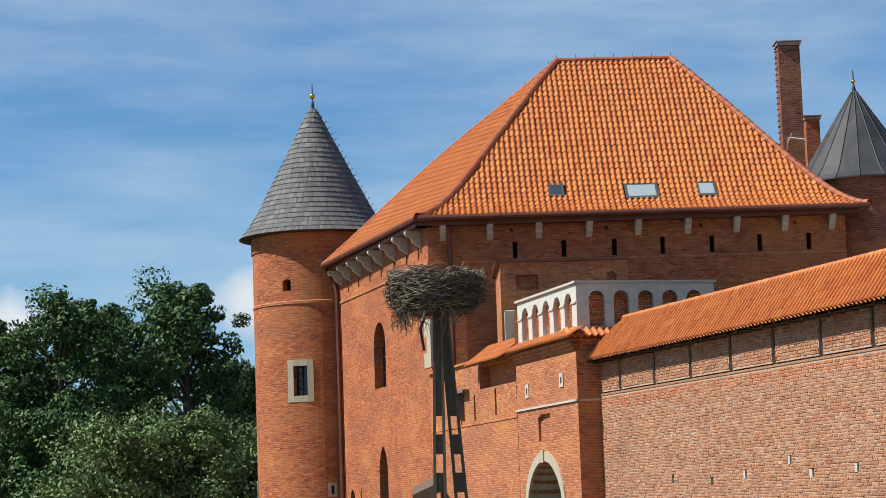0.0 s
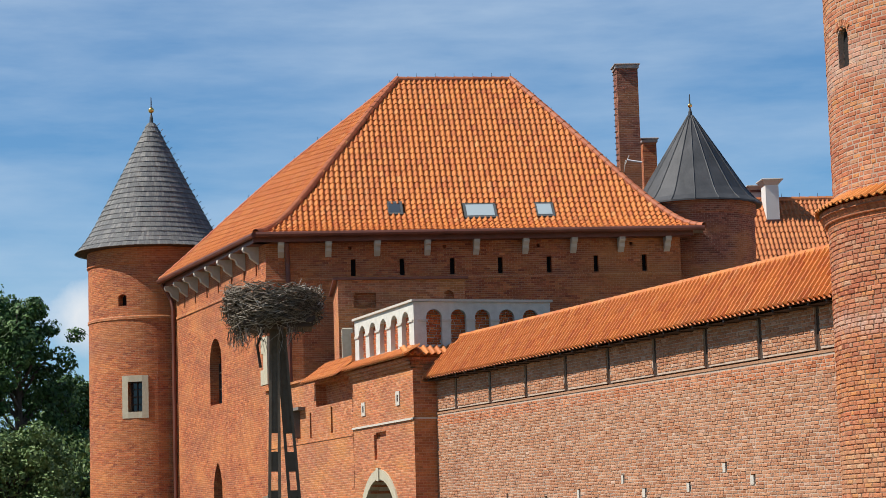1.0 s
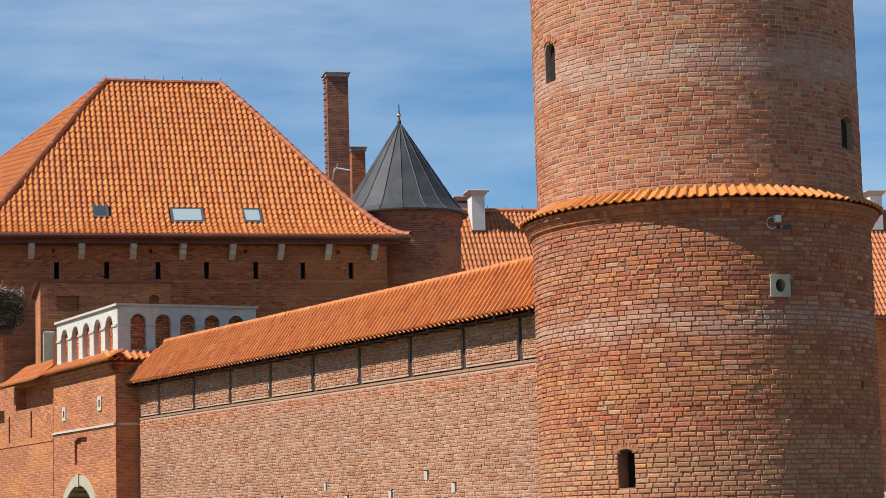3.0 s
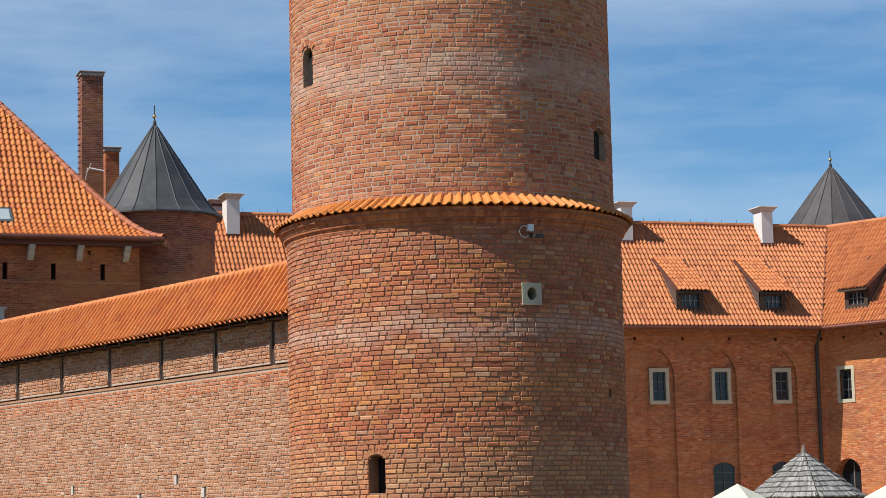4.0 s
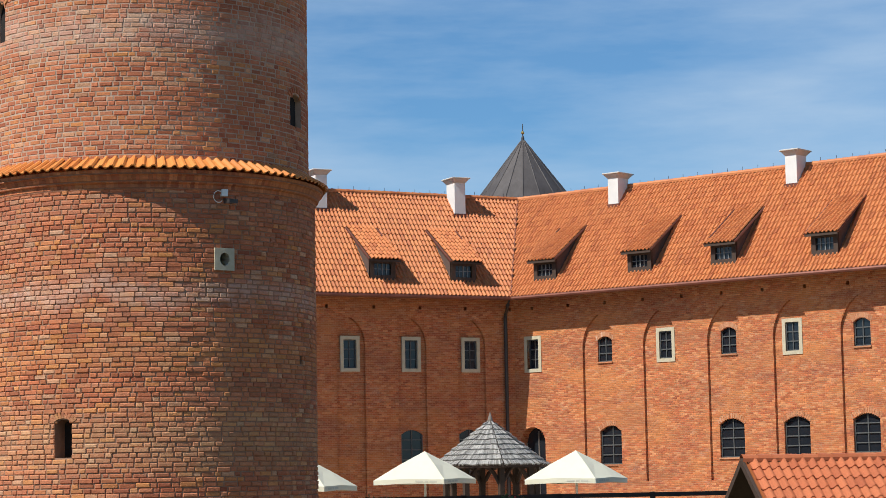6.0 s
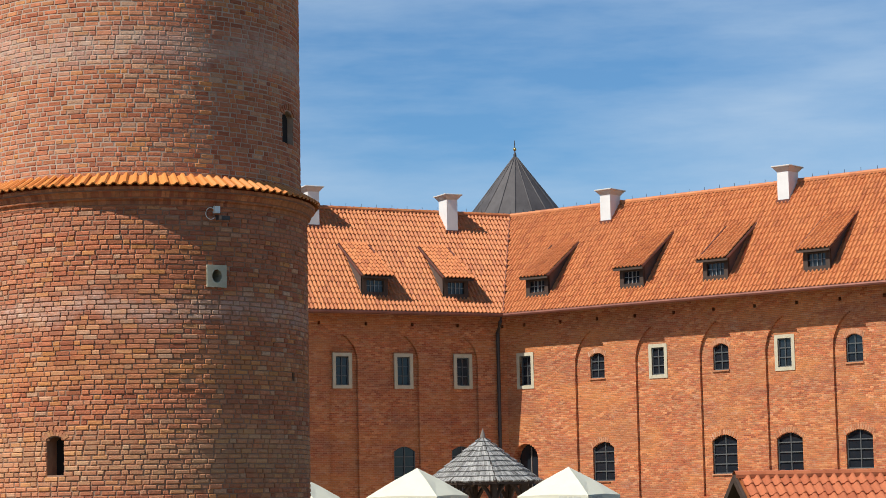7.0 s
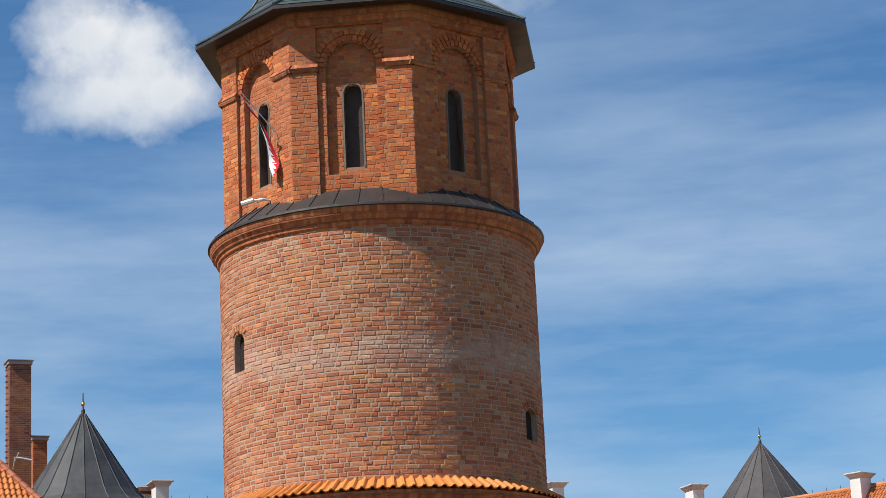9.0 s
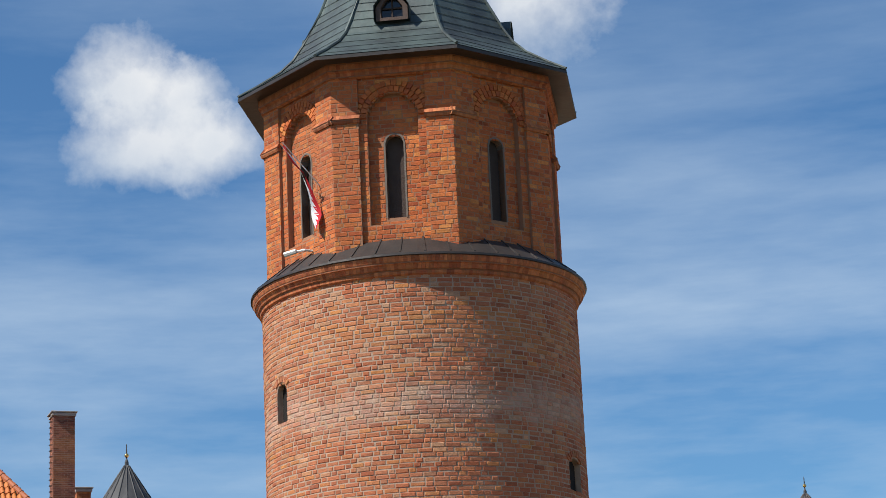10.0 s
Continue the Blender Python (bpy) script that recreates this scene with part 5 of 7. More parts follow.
def cone_tower(az, d, R, Re, zev, h, mat, label, body=True):
    x, y = ang(az, d)
    t = thing("round_tower", label, "tower", (x, y, 0))
    g = Geo().lathe(x, y, [(R, -0.2), (R, zev - 0.5), (R + 0.07, zev - 0.45), (R + 0.07, zev + 0.1)], 72)
    part("drum", g, M_STACK, t)
    prof = [(R, zev - 0.02), (Re, zev - 0.06), (Re, zev), (Re * 0.90, zev + h * 0.055), (Re * 0.79, zev + h * 0.15), (0.10, zev + h)]
    roof = part("roof", Geo().lathe(x, y, prof, 18), mat, t, "sheet metal cone with standing seams")
    g = Geo()
    for i in range(18):
        a = 2 * math.pi * i / 18
        g.tube([(x + r * math.cos(a), y + r * math.sin(a), z + 0.01) for r, z in prof[2:]], 0.022, 4)
    part("seams", g, mat, roof)
    finial(t, x, y, zev + h - 0.1, 0.75, 0.085)


cone_tower(11.13, 85.1, 2.29, 2.62, EYE + 12.02, 3.62, M_LEAD, "round dark brick tower under a grey metal cone")
cone_tower(28.81, 108.0, 3.1, 3.50, EYE + 12.75, 4.1, M_LEAD_BROWN, "round brick tower under a brown-grey metal cone")


# ---- gatehouse ----
GL, G0 = (2.47, 69.45), (4.02, 63.6)


def heading_s(pl, d, P):
    """Distance along a straight wall at which a heading meets it."""
    def f(az):
        t = math.tan(radians(az))
        return (P[0] - t * P[1]) / (t * d.y - d.x)
    return f


def rise(pl, s, el):
    p = pl(s, 0, 0)
    return EYE + math.hypot(p[0], p[1]) * math.tan(radians(el))


def arch_stones(pl, s, z, w, h, t, front, back, kind="round", n=14):
    """A stone surround on jambs and arch: one block after the other."""
    blocks = []
    inner = arch_outline(w, h, kind, n)[1:] + [(-w / 2, 0)]
    c = h - w / 2
    outer = []
    for x, y in inner:
        if y <= c:
            outer.append((x + (t if x > 0 else -t), y))
        else:
            m = math.hypot(x, y - c) or 1
            outer.append((x * (m + t) / m, c + (y - c) * (m + t) / m))
    for (a, b), (a2, b2), (p, q), (p2, q2) in zip(inner, inner[1:], outer, outer[1:]):
        vs = [pl(s + x, z + y, e) for e in (back, front) for x, y in ((a, b), (p, q), (p2, q2), (a2, b2))]
        blocks.append(Geo().add(vs, ((4, 5, 6, 7), (0, 1, 5, 4), (1, 2, 6, 5), (2, 3, 7, 6), (3, 0, 4, 7))))
    return blocks


def arcade(parent, P, Q, z0, z1, n, name):
    pl, L, d, nn = flat(P, Q)
    step = (L - 0.5) / n
    zb = z0 + 0.12
    w = step * 0.64
    cuts = [(0.25 + step * (i + 0.5), zb, w, z1 - zb - 0.22, "round", 0.17) for i in range(n)]
    b = part(name, relief(Geo(), pl, 0, L, z0, z1, cuts), M_ARCADE, parent, "pale rendered arcade with round arches")
    g = Geo()
    for s, z, ww, h, a, e in cuts:
        lay(g, pl, s - ww / 2, s + ww / 2, zb, z1 - 0.20, 0.155, None, int(s * 10) + 3, None, (0.2, 0.1, 0.075))
    part("infill_brick", g, M_ORANGE, b, kind="stuff")
    g = Geo()
    slab(g, pl, -0.06, L + 0.06, z1, z1 + 0.07, -0.07, 0.4)
    for i in range(n + 1):
        x = 0.25 + step * i
        slab(g, pl, max(0, x - step * 0.20), min(L, x + step * 0.20), z0 + (z1 - z0) * 0.58, z0 + (z1 - z0) * 0.58 + 0.06, -0.035, 0.05)
    part("coping", g, M_GREYSTONE, b)


def gatehouse():
    t = thing("gatehouse", "brick gatehouse with a pale arcaded parapet and an arched gate", "building", (*G0, 0))
    pl, L, d, n = flat(GL, G0)
    so = heading_s(pl, d, GL)
    zt, zst = EYE + 5.0, EYE + 3.15
    sg = so(2.69)
    wg = abs(so(3.18) - so(2.2)) * 0.98
    zg = rise(pl, sg, 1.28)
    s1, s2 = so(2.32), so(3.22)
    cuts = [(sg, -0.2, wg, zg + 0.2, "round", 1.2), (so(2.60), EYE + 2.10, 0.26, 0.75, "", 0.12), (s1, EYE + 3.60, 0.13, 0.20, "round", 0.2), (s2, EYE + 3.72, 0.13, 0.20, "round", 0.2), (so(2.75), EYE + 2.72, 1.0, 0.2, "", 0.12)]
    f1 = part("front_wall", relief(Geo(), pl, 0, L, -0.2, zt, cuts), M_GATE, t)
    g = Geo()
    slab(g, pl, sg - 0.12, sg + 0.12, zg - 0.05, zg + 0.34, -0.09, 0.2)
    key = part("keystone", g, M_STONE, t, "pale stone keystone of the gate arch")
    for block in arch_stones(pl, sg, 0, wg, zg, 0.3, -0.05, 0.3):
        part("arch_stone", block, M_STONE, key)
    g = Geo()
    o = arch_outline(wg - 0.02, zg - 0.01, "round", 24)[1:] + [(-wg / 2 + 0.01, 0)]
    for (x0, y0), (x1, y1) in zip(o, o[1:]):
        g.quad(pl(sg + x0, y0, 0.28), pl(sg + x1, y1, 0.28), pl(sg + x1, y1, 1.16), pl(sg + x0, y0, 1.16))
    part("gate_lining", g, M_GREYSTONE, t, weld=True, smooth=True)
    # near-black slab closing the arch, in place of the passage's shade
    g = Geo()
    slab(g, pl, sg - wg / 2, sg + wg / 2, 0, zg, 1.15, 1.19)
    part("gate_door", g, M_INNER_SHADE, t)
    for s, z in ((s1, EYE + 3.60), (s2, EYE + 3.72)):
        window(f1, pl, s, z, 0.13, 0.20, "", 0.2, None, (0, 0), 0.11, M_GREYSTONE)
    D = 4.4
    B0 = (G0[0] - n.x * D, G0[1] - n.y * D)
    B1 = (GL[0] - n.x * D, GL[1] - n.y * D)
    pr, Lr, dr, nr = flat(G0, B0)
    part("side_wall", relief(Geo(), pr, 0, Lr, -0.2, zt, []), M_GATE, t)
    pk, Lk, dk, nk = flat(B1, GL)
    part("side_wall", relief(Geo(), pk, 0, Lk, -0.2, zt + 1.2, []), M_GATE, t)
    part("rear_wall", relief(Geo(), flat(B0, B1)[0], 0, L, -0.2, zt + 1.2, []), M_GATE, t)
    g = Geo()
    slab(g, pl, -0.02, L + 0.05, zst - 0.03, zst + 0.03, -0.05, 0.1)
    slab(g, pr, -0.05, 0.75, zst - 0.03, zst + 0.03, -0.05, 0.1)
    part("string_course", g, M_GREYSTONE, t)
    g = Geo()
    for k, o in ((0.0, 0.05), (0.1, 0.11), (0.2, 0.17)):
        slab(g, pl, -0.02, L + o, zt - 0.38 + k, zt - 0.28 + k, -o, 0.1)
        slab(g, pr, -o, 0.75, zt - 0.38 + k, zt - 0.28 + k, -o, 0.1)
    part("cornice", g, M_GATE, t)
    # tiled skirt
    g = Geo()
    for q, a, b in ((pl, 0.0, L + 0.35), (pr, -0.35, 4.2)):
        O = Vector(q(a, zt - 0.06, -0.32))
        U = (Vector(q(b, 0, 0)) - Vector(q(a, 0, 0))).normalized()
        N_ = Vector((U.y, -U.x, 0))
        V = (-N_ * 0.42 + Vector((0, 0, 0.26)))
        tiles(g, O, U, V, [(0, 0), (b - a, 0), (b - a, V.length), (0, V.length)], 0.2, V.length)
        under(g, O, U, V, [(0, 0), (b - a, 0), (b - a, V.length), (0, V.length)])
    part("skirt_tiles", g, M_TILE, t, kind="stuff")
    sh = 0.12
    A0 = (GL[0] - n.x * sh, GL[1] - n.y * sh)
    A1 = (G0[0] - n.x * sh + d.x * -sh, G0[1] - n.y * sh + d.y * -sh)
    A2 = (A1[0] - n.x * 4.3, A1[1] - n.y * 4.3)
    arcade(t, A0, A1, zt + 0.18, EYE + 6.56, 5, "arcade")
    arcade(t, A1, A2, zt + 0.18, EYE + 6.56, 5, "arcade")
    g = Geo().add([(*A0, EYE + 6.2), (*A1, EYE + 6.2), (*A2, EYE + 6.2), (A0[0] - n.x * 4.3, A0[1] - n.y * 4.3, EYE + 6.2)], [(0, 1, 2, 3)])
    part("terrace", g, M_GREYSTONE, t)


gatehouse()


def annex():
    """Brick block between gatehouse and keep, and the lower wall beside the gate."""
    t = thing("annex", "plain brick annex with a flat metal-edged roof", "building", (3, 73, 0))
    P, Q = ang(1.72, 73.0), ang(5.05, 73.6)
    pl, L, d, n = flat(P, Q)
    z = EYE + 8.28
    part("front_wall", relief(Geo(), pl, 0, L, -0.2, z, [(0.9, EYE + 7.35, 0.75, 0.5, "", 0.25), (3.75, EYE + 7.6, 0.35, 0.3, "round", 0.2)]), M_GATE, t)
    lp = (P[0] - 0.02, P[1] + 5)
    p2, L2, d2, n2 = flat(lp, P)
    part("side_wall", relief(Geo(), p2, 0, L2, -0.2, z, []), M_GATE, t)
    g = Geo()
    c = [Vector((*q, z)) for q in (lp, P, Q, (Q[0], Q[1] + 5))]
    g.add(c, [(0, 1, 2, 3)])
    for i, j in ((0, 1), (1, 2)):
        u = (c[j] - c[i]).normalized()
        o = Vector((u.y, -u.x, 0))
        g.box(c[i] + o * -0.05 - u * 0.1, c[j] - c[i] + u * 0.2, o * 0.2, (0, 0, 0.08))
    part("roof", g, M_GUTTER, t)
    x, y, _ = c[1]
    # pale pier beside it
    g = Geo().bevel_box((*ang(1.80, 71.6), EYE + 5.0), (0.35, 0, 0), (0, 0.5, 0), (0, 0, 1.55), 0.03)
    part("pier", g, M_STONE, t, "pale stone pier")
    w = thing("low_wall", "lower brick wall with arrow slits beside the gate", "wall", (2, 72, 0), kind="structure")
    A, B = (-0.3, 80.0), (2.46, 69.47)
    pl, L, d, n = flat(A, B)
    so = heading_s(pl, d, A)
    zt = EYE + 5.05
    cut = [(so(0.62), EYE + 3.15, 0.45, 0.95, "", 0.2), (so(0.93), EYE + 3.1, 0.2, 0.85, "", 0.25), (so(1.48), EYE + 3.15, 0.2, 0.85, "", 0.25)]
    a = so(1.02)
    cut.append(((a + 0.3 + L) / 2, EYE + 4.1, L - a - 0.32, 0.75, "", 0.35))
    part("wall_face", relief(Geo(), pl, 0, L, -0.2, zt, cut), M_GATE, w)
    g = Geo()
    slab(g, pl, so(0.62) - 0.5, so(0.62) + 0.9, EYE + 4.1, EYE + 4.2, -0.25, 0.1)
    slab(g, pl, so(0.62) - 0.35, so(0.62) - 0.2, EYE + 3.2, EYE + 4.1, -0.15, 0.1)
    part("slit_hood", g, M_GREYWOOD, w)
    g = Geo()
    slab(g, pl, 0, L, EYE + 2.95, EYE + 3.01, -0.025, 0.1)
    slab(g, pl, 0, L, zt, zt + 0.08, -0.1, 0.5)
    part("coping", g, M_GATE, w)
    # small lean-to roof
    a, b = so(1.02), L
    O = Vector(pl(a, EYE + 4.85, -0.45))
    U = Vector(d)
    V = (Vector((-n.x, -n.y, 0)) * 0.75 + Vector((0, 0, 0.62)))
    poly = [(0, 0), (b - a, 0), (b - a, V.length), (0.5, V.length)]
    r = part("lean_to_roof", under(Geo(), O, U, V, poly), M_UNDER, w, "small tiled lean-to roof")
    part("tiles", tiles(Geo(), O, U, V, poly, 0.2, V.length / 3), M_TILE, r, kind="stuff")
    # buttress with a stone cap, in front of the keep's corner
    bx, by = ang(-0.45, 77.0)
    t = thing("buttress", "brick buttress with a sloped grey stone cap", "buttress", (bx, by, 0))
    part("body", Geo().box((bx - 0.32, by, 0), (0.62, 0, 0), (0, 2.0, 0), (0, 0, EYE + 0.72)), M_GATE, t)
    g = Geo().add([(bx - 0.42, by - 0.1, EYE + 0.70), (bx + 0.38, by - 0.1, EYE + 1.05), (bx + 0.38, by + 2.0, EYE + 1.35), (bx - 0.42, by + 2.0, EYE + 1.0), (bx - 0.42, by - 0.1, EYE + 0.58), (bx + 0.38, by - 0.1, EYE + 0.58), (bx + 0.38, by + 2.0, EYE + 0.58), (bx - 0.42, by + 2.0, EYE + 0.58)], ((0, 1, 2, 3), (4, 5, 1, 0), (5, 6, 2, 1), (6, 7, 3, 2), (7, 4, 0, 3)))
    part("cap", g, M_CONCRETE, t)


annex()

# ---- courtyard wings ----
WE, WR, EZ, RZ = 84.0, 88.3, EYE + 8.02, EYE + 12.92
CE = Vector((45.45, 84.0, EZ))
RD = Vector((0.405, -0.914, 0)).normalized()
RN = Vector((RD.y, -RD.x, 0)) * -1
if RN.x < 0:
    RN = -RN
CR = Vector((48.25, 88.3, RZ))


def dormer(parent, O, U, B, x):
    """A shed dormer; O on the eave line, U along it, B horizontally up the slope; x along."""
    m = (RZ - EZ) / (WR - WE)
    y0, hw, hh = 0.55, 0.60, 0.95
    base = O + U * x + B * y0 + Vector((0, 0, m * y0))
    d = new("dormer")
    d.parent = parent
    d.location = base - parent.location if parent.parent is None else base
    g = Geo()
    Z = Vector((0, 0, 1))
    # cheeks
    y1 = 2.72
    top = base + Z * hh
    back = O + U * x + B * y1 + Z * (m * y1 + 0.06)
    for s in (-1, 1):
        a, b, c = base + U * (s * hw), top + U * (s * hw), back + U * (s * hw)
        g.add([a, b, c], [(0, 1, 2)])
    part("cheek", g, M_CHEEK, d)
    g = Geo()
    f = -B * 0.02
    t = 0.20
    for a, b, c, e in ((-hw, -hw + t, 0, hh), (hw - t, hw, 0, hh), (-hw + t, hw - t, 0, t + 0.05), (-hw + t, hw - t, hh - t, hh)):
        g.box(base + U * a + Z * c + f, U * (b - a), B * 0.12, Z * (e - c))
    part("casing", g, M_WOOD, d)
    g = Geo()
    g.box(base + U * (-hw + t) + Z * (t + 0.05) + B * 0.08, U * (2 * (hw - t)), B * 0.02, Z * (hh - 2 * t - 0.05))
    part("pane", g, M_GLASS, d)
    g = Geo()
    for k in range(1, 4):
        w_ = 0.045 if k == 2 else 0.025
        g.box(base + U * (-hw + t + 2 * (hw - t) * k / 4 - w_ / 2) + Z * (t + 0.05) + B * 0.04, U * w_, B * 0.04, Z * (hh - 2 * t - 0.05))
    g.box(base + U * (-hw + t) + Z * (hh * 0.53) + B * 0.045, U * (2 * (hw - t)), B * 0.03, Z * 0.025)
    part("glazing_bars", g, M_BAR, d)
    # shed roof
    lip = top - B * 0.28 - Z * 0.05
    V = back - lip
    Ov = lip - U * (hw + 0.14)
    W = 2 * hw + 0.28
    poly = [(0, 0), (W, 0), (W - 0.06, V.length), (0.06, V.length)]
    g = under(Geo(), Ov, U, V, poly)
    g.box(Ov - Z * 0.02, U * W, V.normalized() * 0.06, Z * -0.08)
    part("fascia", g, M_WOOD, d)
    part("tiles", tiles(Geo(), Ov, U, V, poly, 0.185, 0.345, k=1.0, lip_h=0.036), M_TILE_RED, d, kind="stuff")
    for s in (0, W):
        part("verge", Geo().tube([Ov + U * s, Ov + U * s + V], 0.05, 5), M_GUTTER, d)


def white_chimney(x, y, z0, z1, U, surf):
    """surf: height of the roof at its front face."""
    c = thing("chimney", "white plastered chimney with a flared brown cap", "chimney", (x, y, z0), "white chimneys on the wings")
    B = Vector((-U.y, U.x, 0))
    o = Vector((x, y, z0))
    a, b = 0.27, 0.40
    g = Geo().bevel_box(o - U * a - B * b, U * (2 * a), B * (2 * b), (0, 0, z1 - z0 - 0.24), 0.02)
    part("shaft", g, M_PLASTER, c)
    g = Geo()
    k = z1 - z0
    vs = []
    for r, h in ((0, k - 0.26), (0.14, k - 0.08)):
        vs += [o + U * (sx * (a + r)) + B * (sy * (b + r)) + Vector((0, 0, h)) for sx, sy in ((-1, -1), (1, -1), (1, 1), (-1, 1))]
    g.add(vs, [(0, 1, 5, 4), (1, 2, 6, 5), (2, 3, 7, 6), (3, 0, 4, 7)])
    g.bevel_box(o - U * (a + 0.18) - B * (b + 0.18) + Vector((0, 0, k - 0.08)), U * (2 * a + 0.36), B * (2 * b + 0.36), (0, 0, 0.07), 0.02)
    part("cap", g, M_CAPSTONE, c)
    q = Vector((x, y, surf))
    g = Geo().box(q - U * (a + 0.05) - B * (b + 0.05) + Vector((0, 0, -0.1)), U * (2 * a + 0.1), B * 0.2, (0, 0, 0.30))
    part("flashing", g, M_GUTTER, c)


def wings():
    t = thing("wing_house", "two-storey brick castle wing with dormers and a tiled roof", "building", (40, 86, 0), "castle wings")
    m = (RZ - EZ)
    slope = math.hypot(m, WR - WE)
    # shaded wing
    P, Q = (17.5, 85.0), (46.10, 85.0)
    pl, L, d, n = flat(P, Q)
    so = heading_s(pl, d, P)
    cuts, wins = [], []
    for az in (14.6, 16.2, 17.8, 19.4, 21.0, 22.6, 24.2, 25.8, 27.35):
        s = so(az)
        cuts.append((s, EYE - 1.5, 1.36, 8.6, "point", 0.16))
        cuts.append((s, EYE + 4.95, 0.60, 1.22, "", 0.24))
        wins.append((s, EYE + 4.95, 0.60, 1.22, "", 0.24, 0.15))
        s = so(az + (0.0 if az < 27 else -0.05))
        if az > 25:
            cuts.append((s, EYE + 0.2, 1.02, 2.12, "seg", 0.26))
            wins.append((s, EYE + 0.2, 1.02, 2.12, "seg", 0.26, 0))
    hs = [(2.0 + i * 2.2, EYE + 7.5, 0.13, 0.15, "", 0.25) for i in range(13)]
    w = part("wall", relief(Geo(), pl, 0, L, -0.2, EZ + 0.4, cuts + hs), M_WING, t)
    for s, z, ww, h, a, e, st in wins:
        if s > 14:
            window(w, pl, s, z, ww, h, a, e, M_FRAME, (1, 2) if not a else (1, 4), st, M_STONE, 0.03 - 0.1)
    E0, E1 = Vector((14.0, WE, EZ)), CE.copy()
    U, B = Vector((1, 0, 0)), Vector((0, 1, 0))
    V = Vector((0, WR - WE, m))
    x0, x1 = 4.3, CE.x - E0.x
    poly = [(x0 - 1.2, 0), (x1, 0), (CR.x - E0.x, slope), (x0 - 1.2, slope)]
    r = part("roof", under(Geo(), E0, U, V, poly), M_UNDER, t, "red-orange pantile roof")
    part("tiles", tiles(Geo(), E0, U, V, poly, 0.185, 0.345, k=1.0, lip_h=0.036), M_TILE_RED, r, kind="stuff")
    g = caps(Geo(), Vector((E0.x + x0 - 1.2, WR, RZ + 0.03)), CR + Vector((0, 0, 0.03)), 0.14)
    Ub = RD
    O2 = CE.copy()
    LR = 34.0
    caps(g, CR + Vector((0, 0, 0.03)), CR + RD * (LR + 2) + Vector((0, 0, 0.03)), 0.14)
    part("ridge_tiles", g, M_TILE_RED, t)
    g = Geo()
    g.add([Vector((E0.x + x0 - 1.2, WR, RZ)), CR, CR + Vector((4.5, 4.3, -m)), Vector((E0.x + x0 - 1.2, WR + 4.3, EZ))], [(0, 1, 2, 3)])
    g.add([CR, CR + RD * (LR + 2), CR + RD * (LR + 2) + RN * 4.3 + Vector((0, 0, -m)), CR + Vector((4.5, 4.3, -m))], [(0, 1, 2, 3)])
    part("roof_back", g, M_UNDER, t)
    g = Geo()
    g.box((E0.x + x0 - 1.0, 92.3, -0.2), (34.5, 0, 0), (0, 0.3, 0), (0, 0, EZ))
    part("rear_wall", g, M_WING, t)
    # valley
    g = Geo().tube([CE + Vector((-0.02, 0, 0.11)), CR + Vector((-0.02, 0, 0.11))], 0.04, 5)
    part("valley", g, M_GUTTER, r)
    # sunny wing
    P2 = Vector((46.10, 85.0, 0))
    Q2 = P2 + RD * LR
    p2, L2, d2, n2 = flat(P2.xy, Q2.xy)
    s2 = heading_s(p2, d2, P2.xy)
    cuts, wins = [], []

    def opening(az, e1, e0, w_, a, e, st, kind):
        s = s2(az)
        z1, z0 = rise(p2, s, e1), rise(p2, s, e0)
        if st:
            z1, z0 = z1 - st, z0 + st
        cuts.append((s, z0, w_, z1 - z0, a, e))
        wins.append((s, z0, w_, z1 - z0, a, e, st, kind))
    for az, e1, e0 in ((28.95, 3.78, 2.84), (32.36, 3.93, 3.04), (35.62, 4.08, 3.15), (39.2, 4.22, 3.2)):
        opening(az, e1, e0, 0.62, "", 0.24, 0.15, 0)
    for az, e1, e0 in ((30.78, 3.73, 3.08), (33.98, 3.89, 3.21), (37.39, 4.04, 3.32)):
        opening(az, e1, e0, 0.74, "seg", 0.28, 0, 1)
    for az, e1 in ((30.9, 1.42), (34.0, 1.54), (35.66, 1.56), (37.42, 1.60), (39.3, 1.66)):
        opening(az, e1, e1 - 1.0, 1.18, "seg", 0.30, 0, 2)
    opening(28.9, 1.42, -0.9, 1.35, "round", 0.5, 0, 3)
    for az in (30.24, 31.81, 33.47, 35.16, 36.88, 38.7):
        s = s2(az)
        cuts.append((s + 0.86, EYE - 0.05 + 0.35 * (az > 36), 1.72, 7.15 - 0.35 * (az > 36), "point", 0.12))
    hs = [(1.0 + i * 1.95, EYE + 7.5, 0.13, 0.15, "", 0.25) for i in range(16)]
    w2 = part("wall", relief(Geo(), p2, 0, L2, -0.2, EZ + 0.4, cuts + hs), M_WING, t)
    for s, z, ww, h, a, e, st, kind in wins:
        window(w2, p2, s, z, ww, h, a, e, M_FRAME if kind != 3 else M_GREYWOOD, ((1, 2), (1, 2), (1, 3), (1, 1))[kind], st, M_STONE, 0.03 if kind == 0 and s < 2 else -0.09)
    # brick lintels and sills of the sunny wing
    g = Geo()
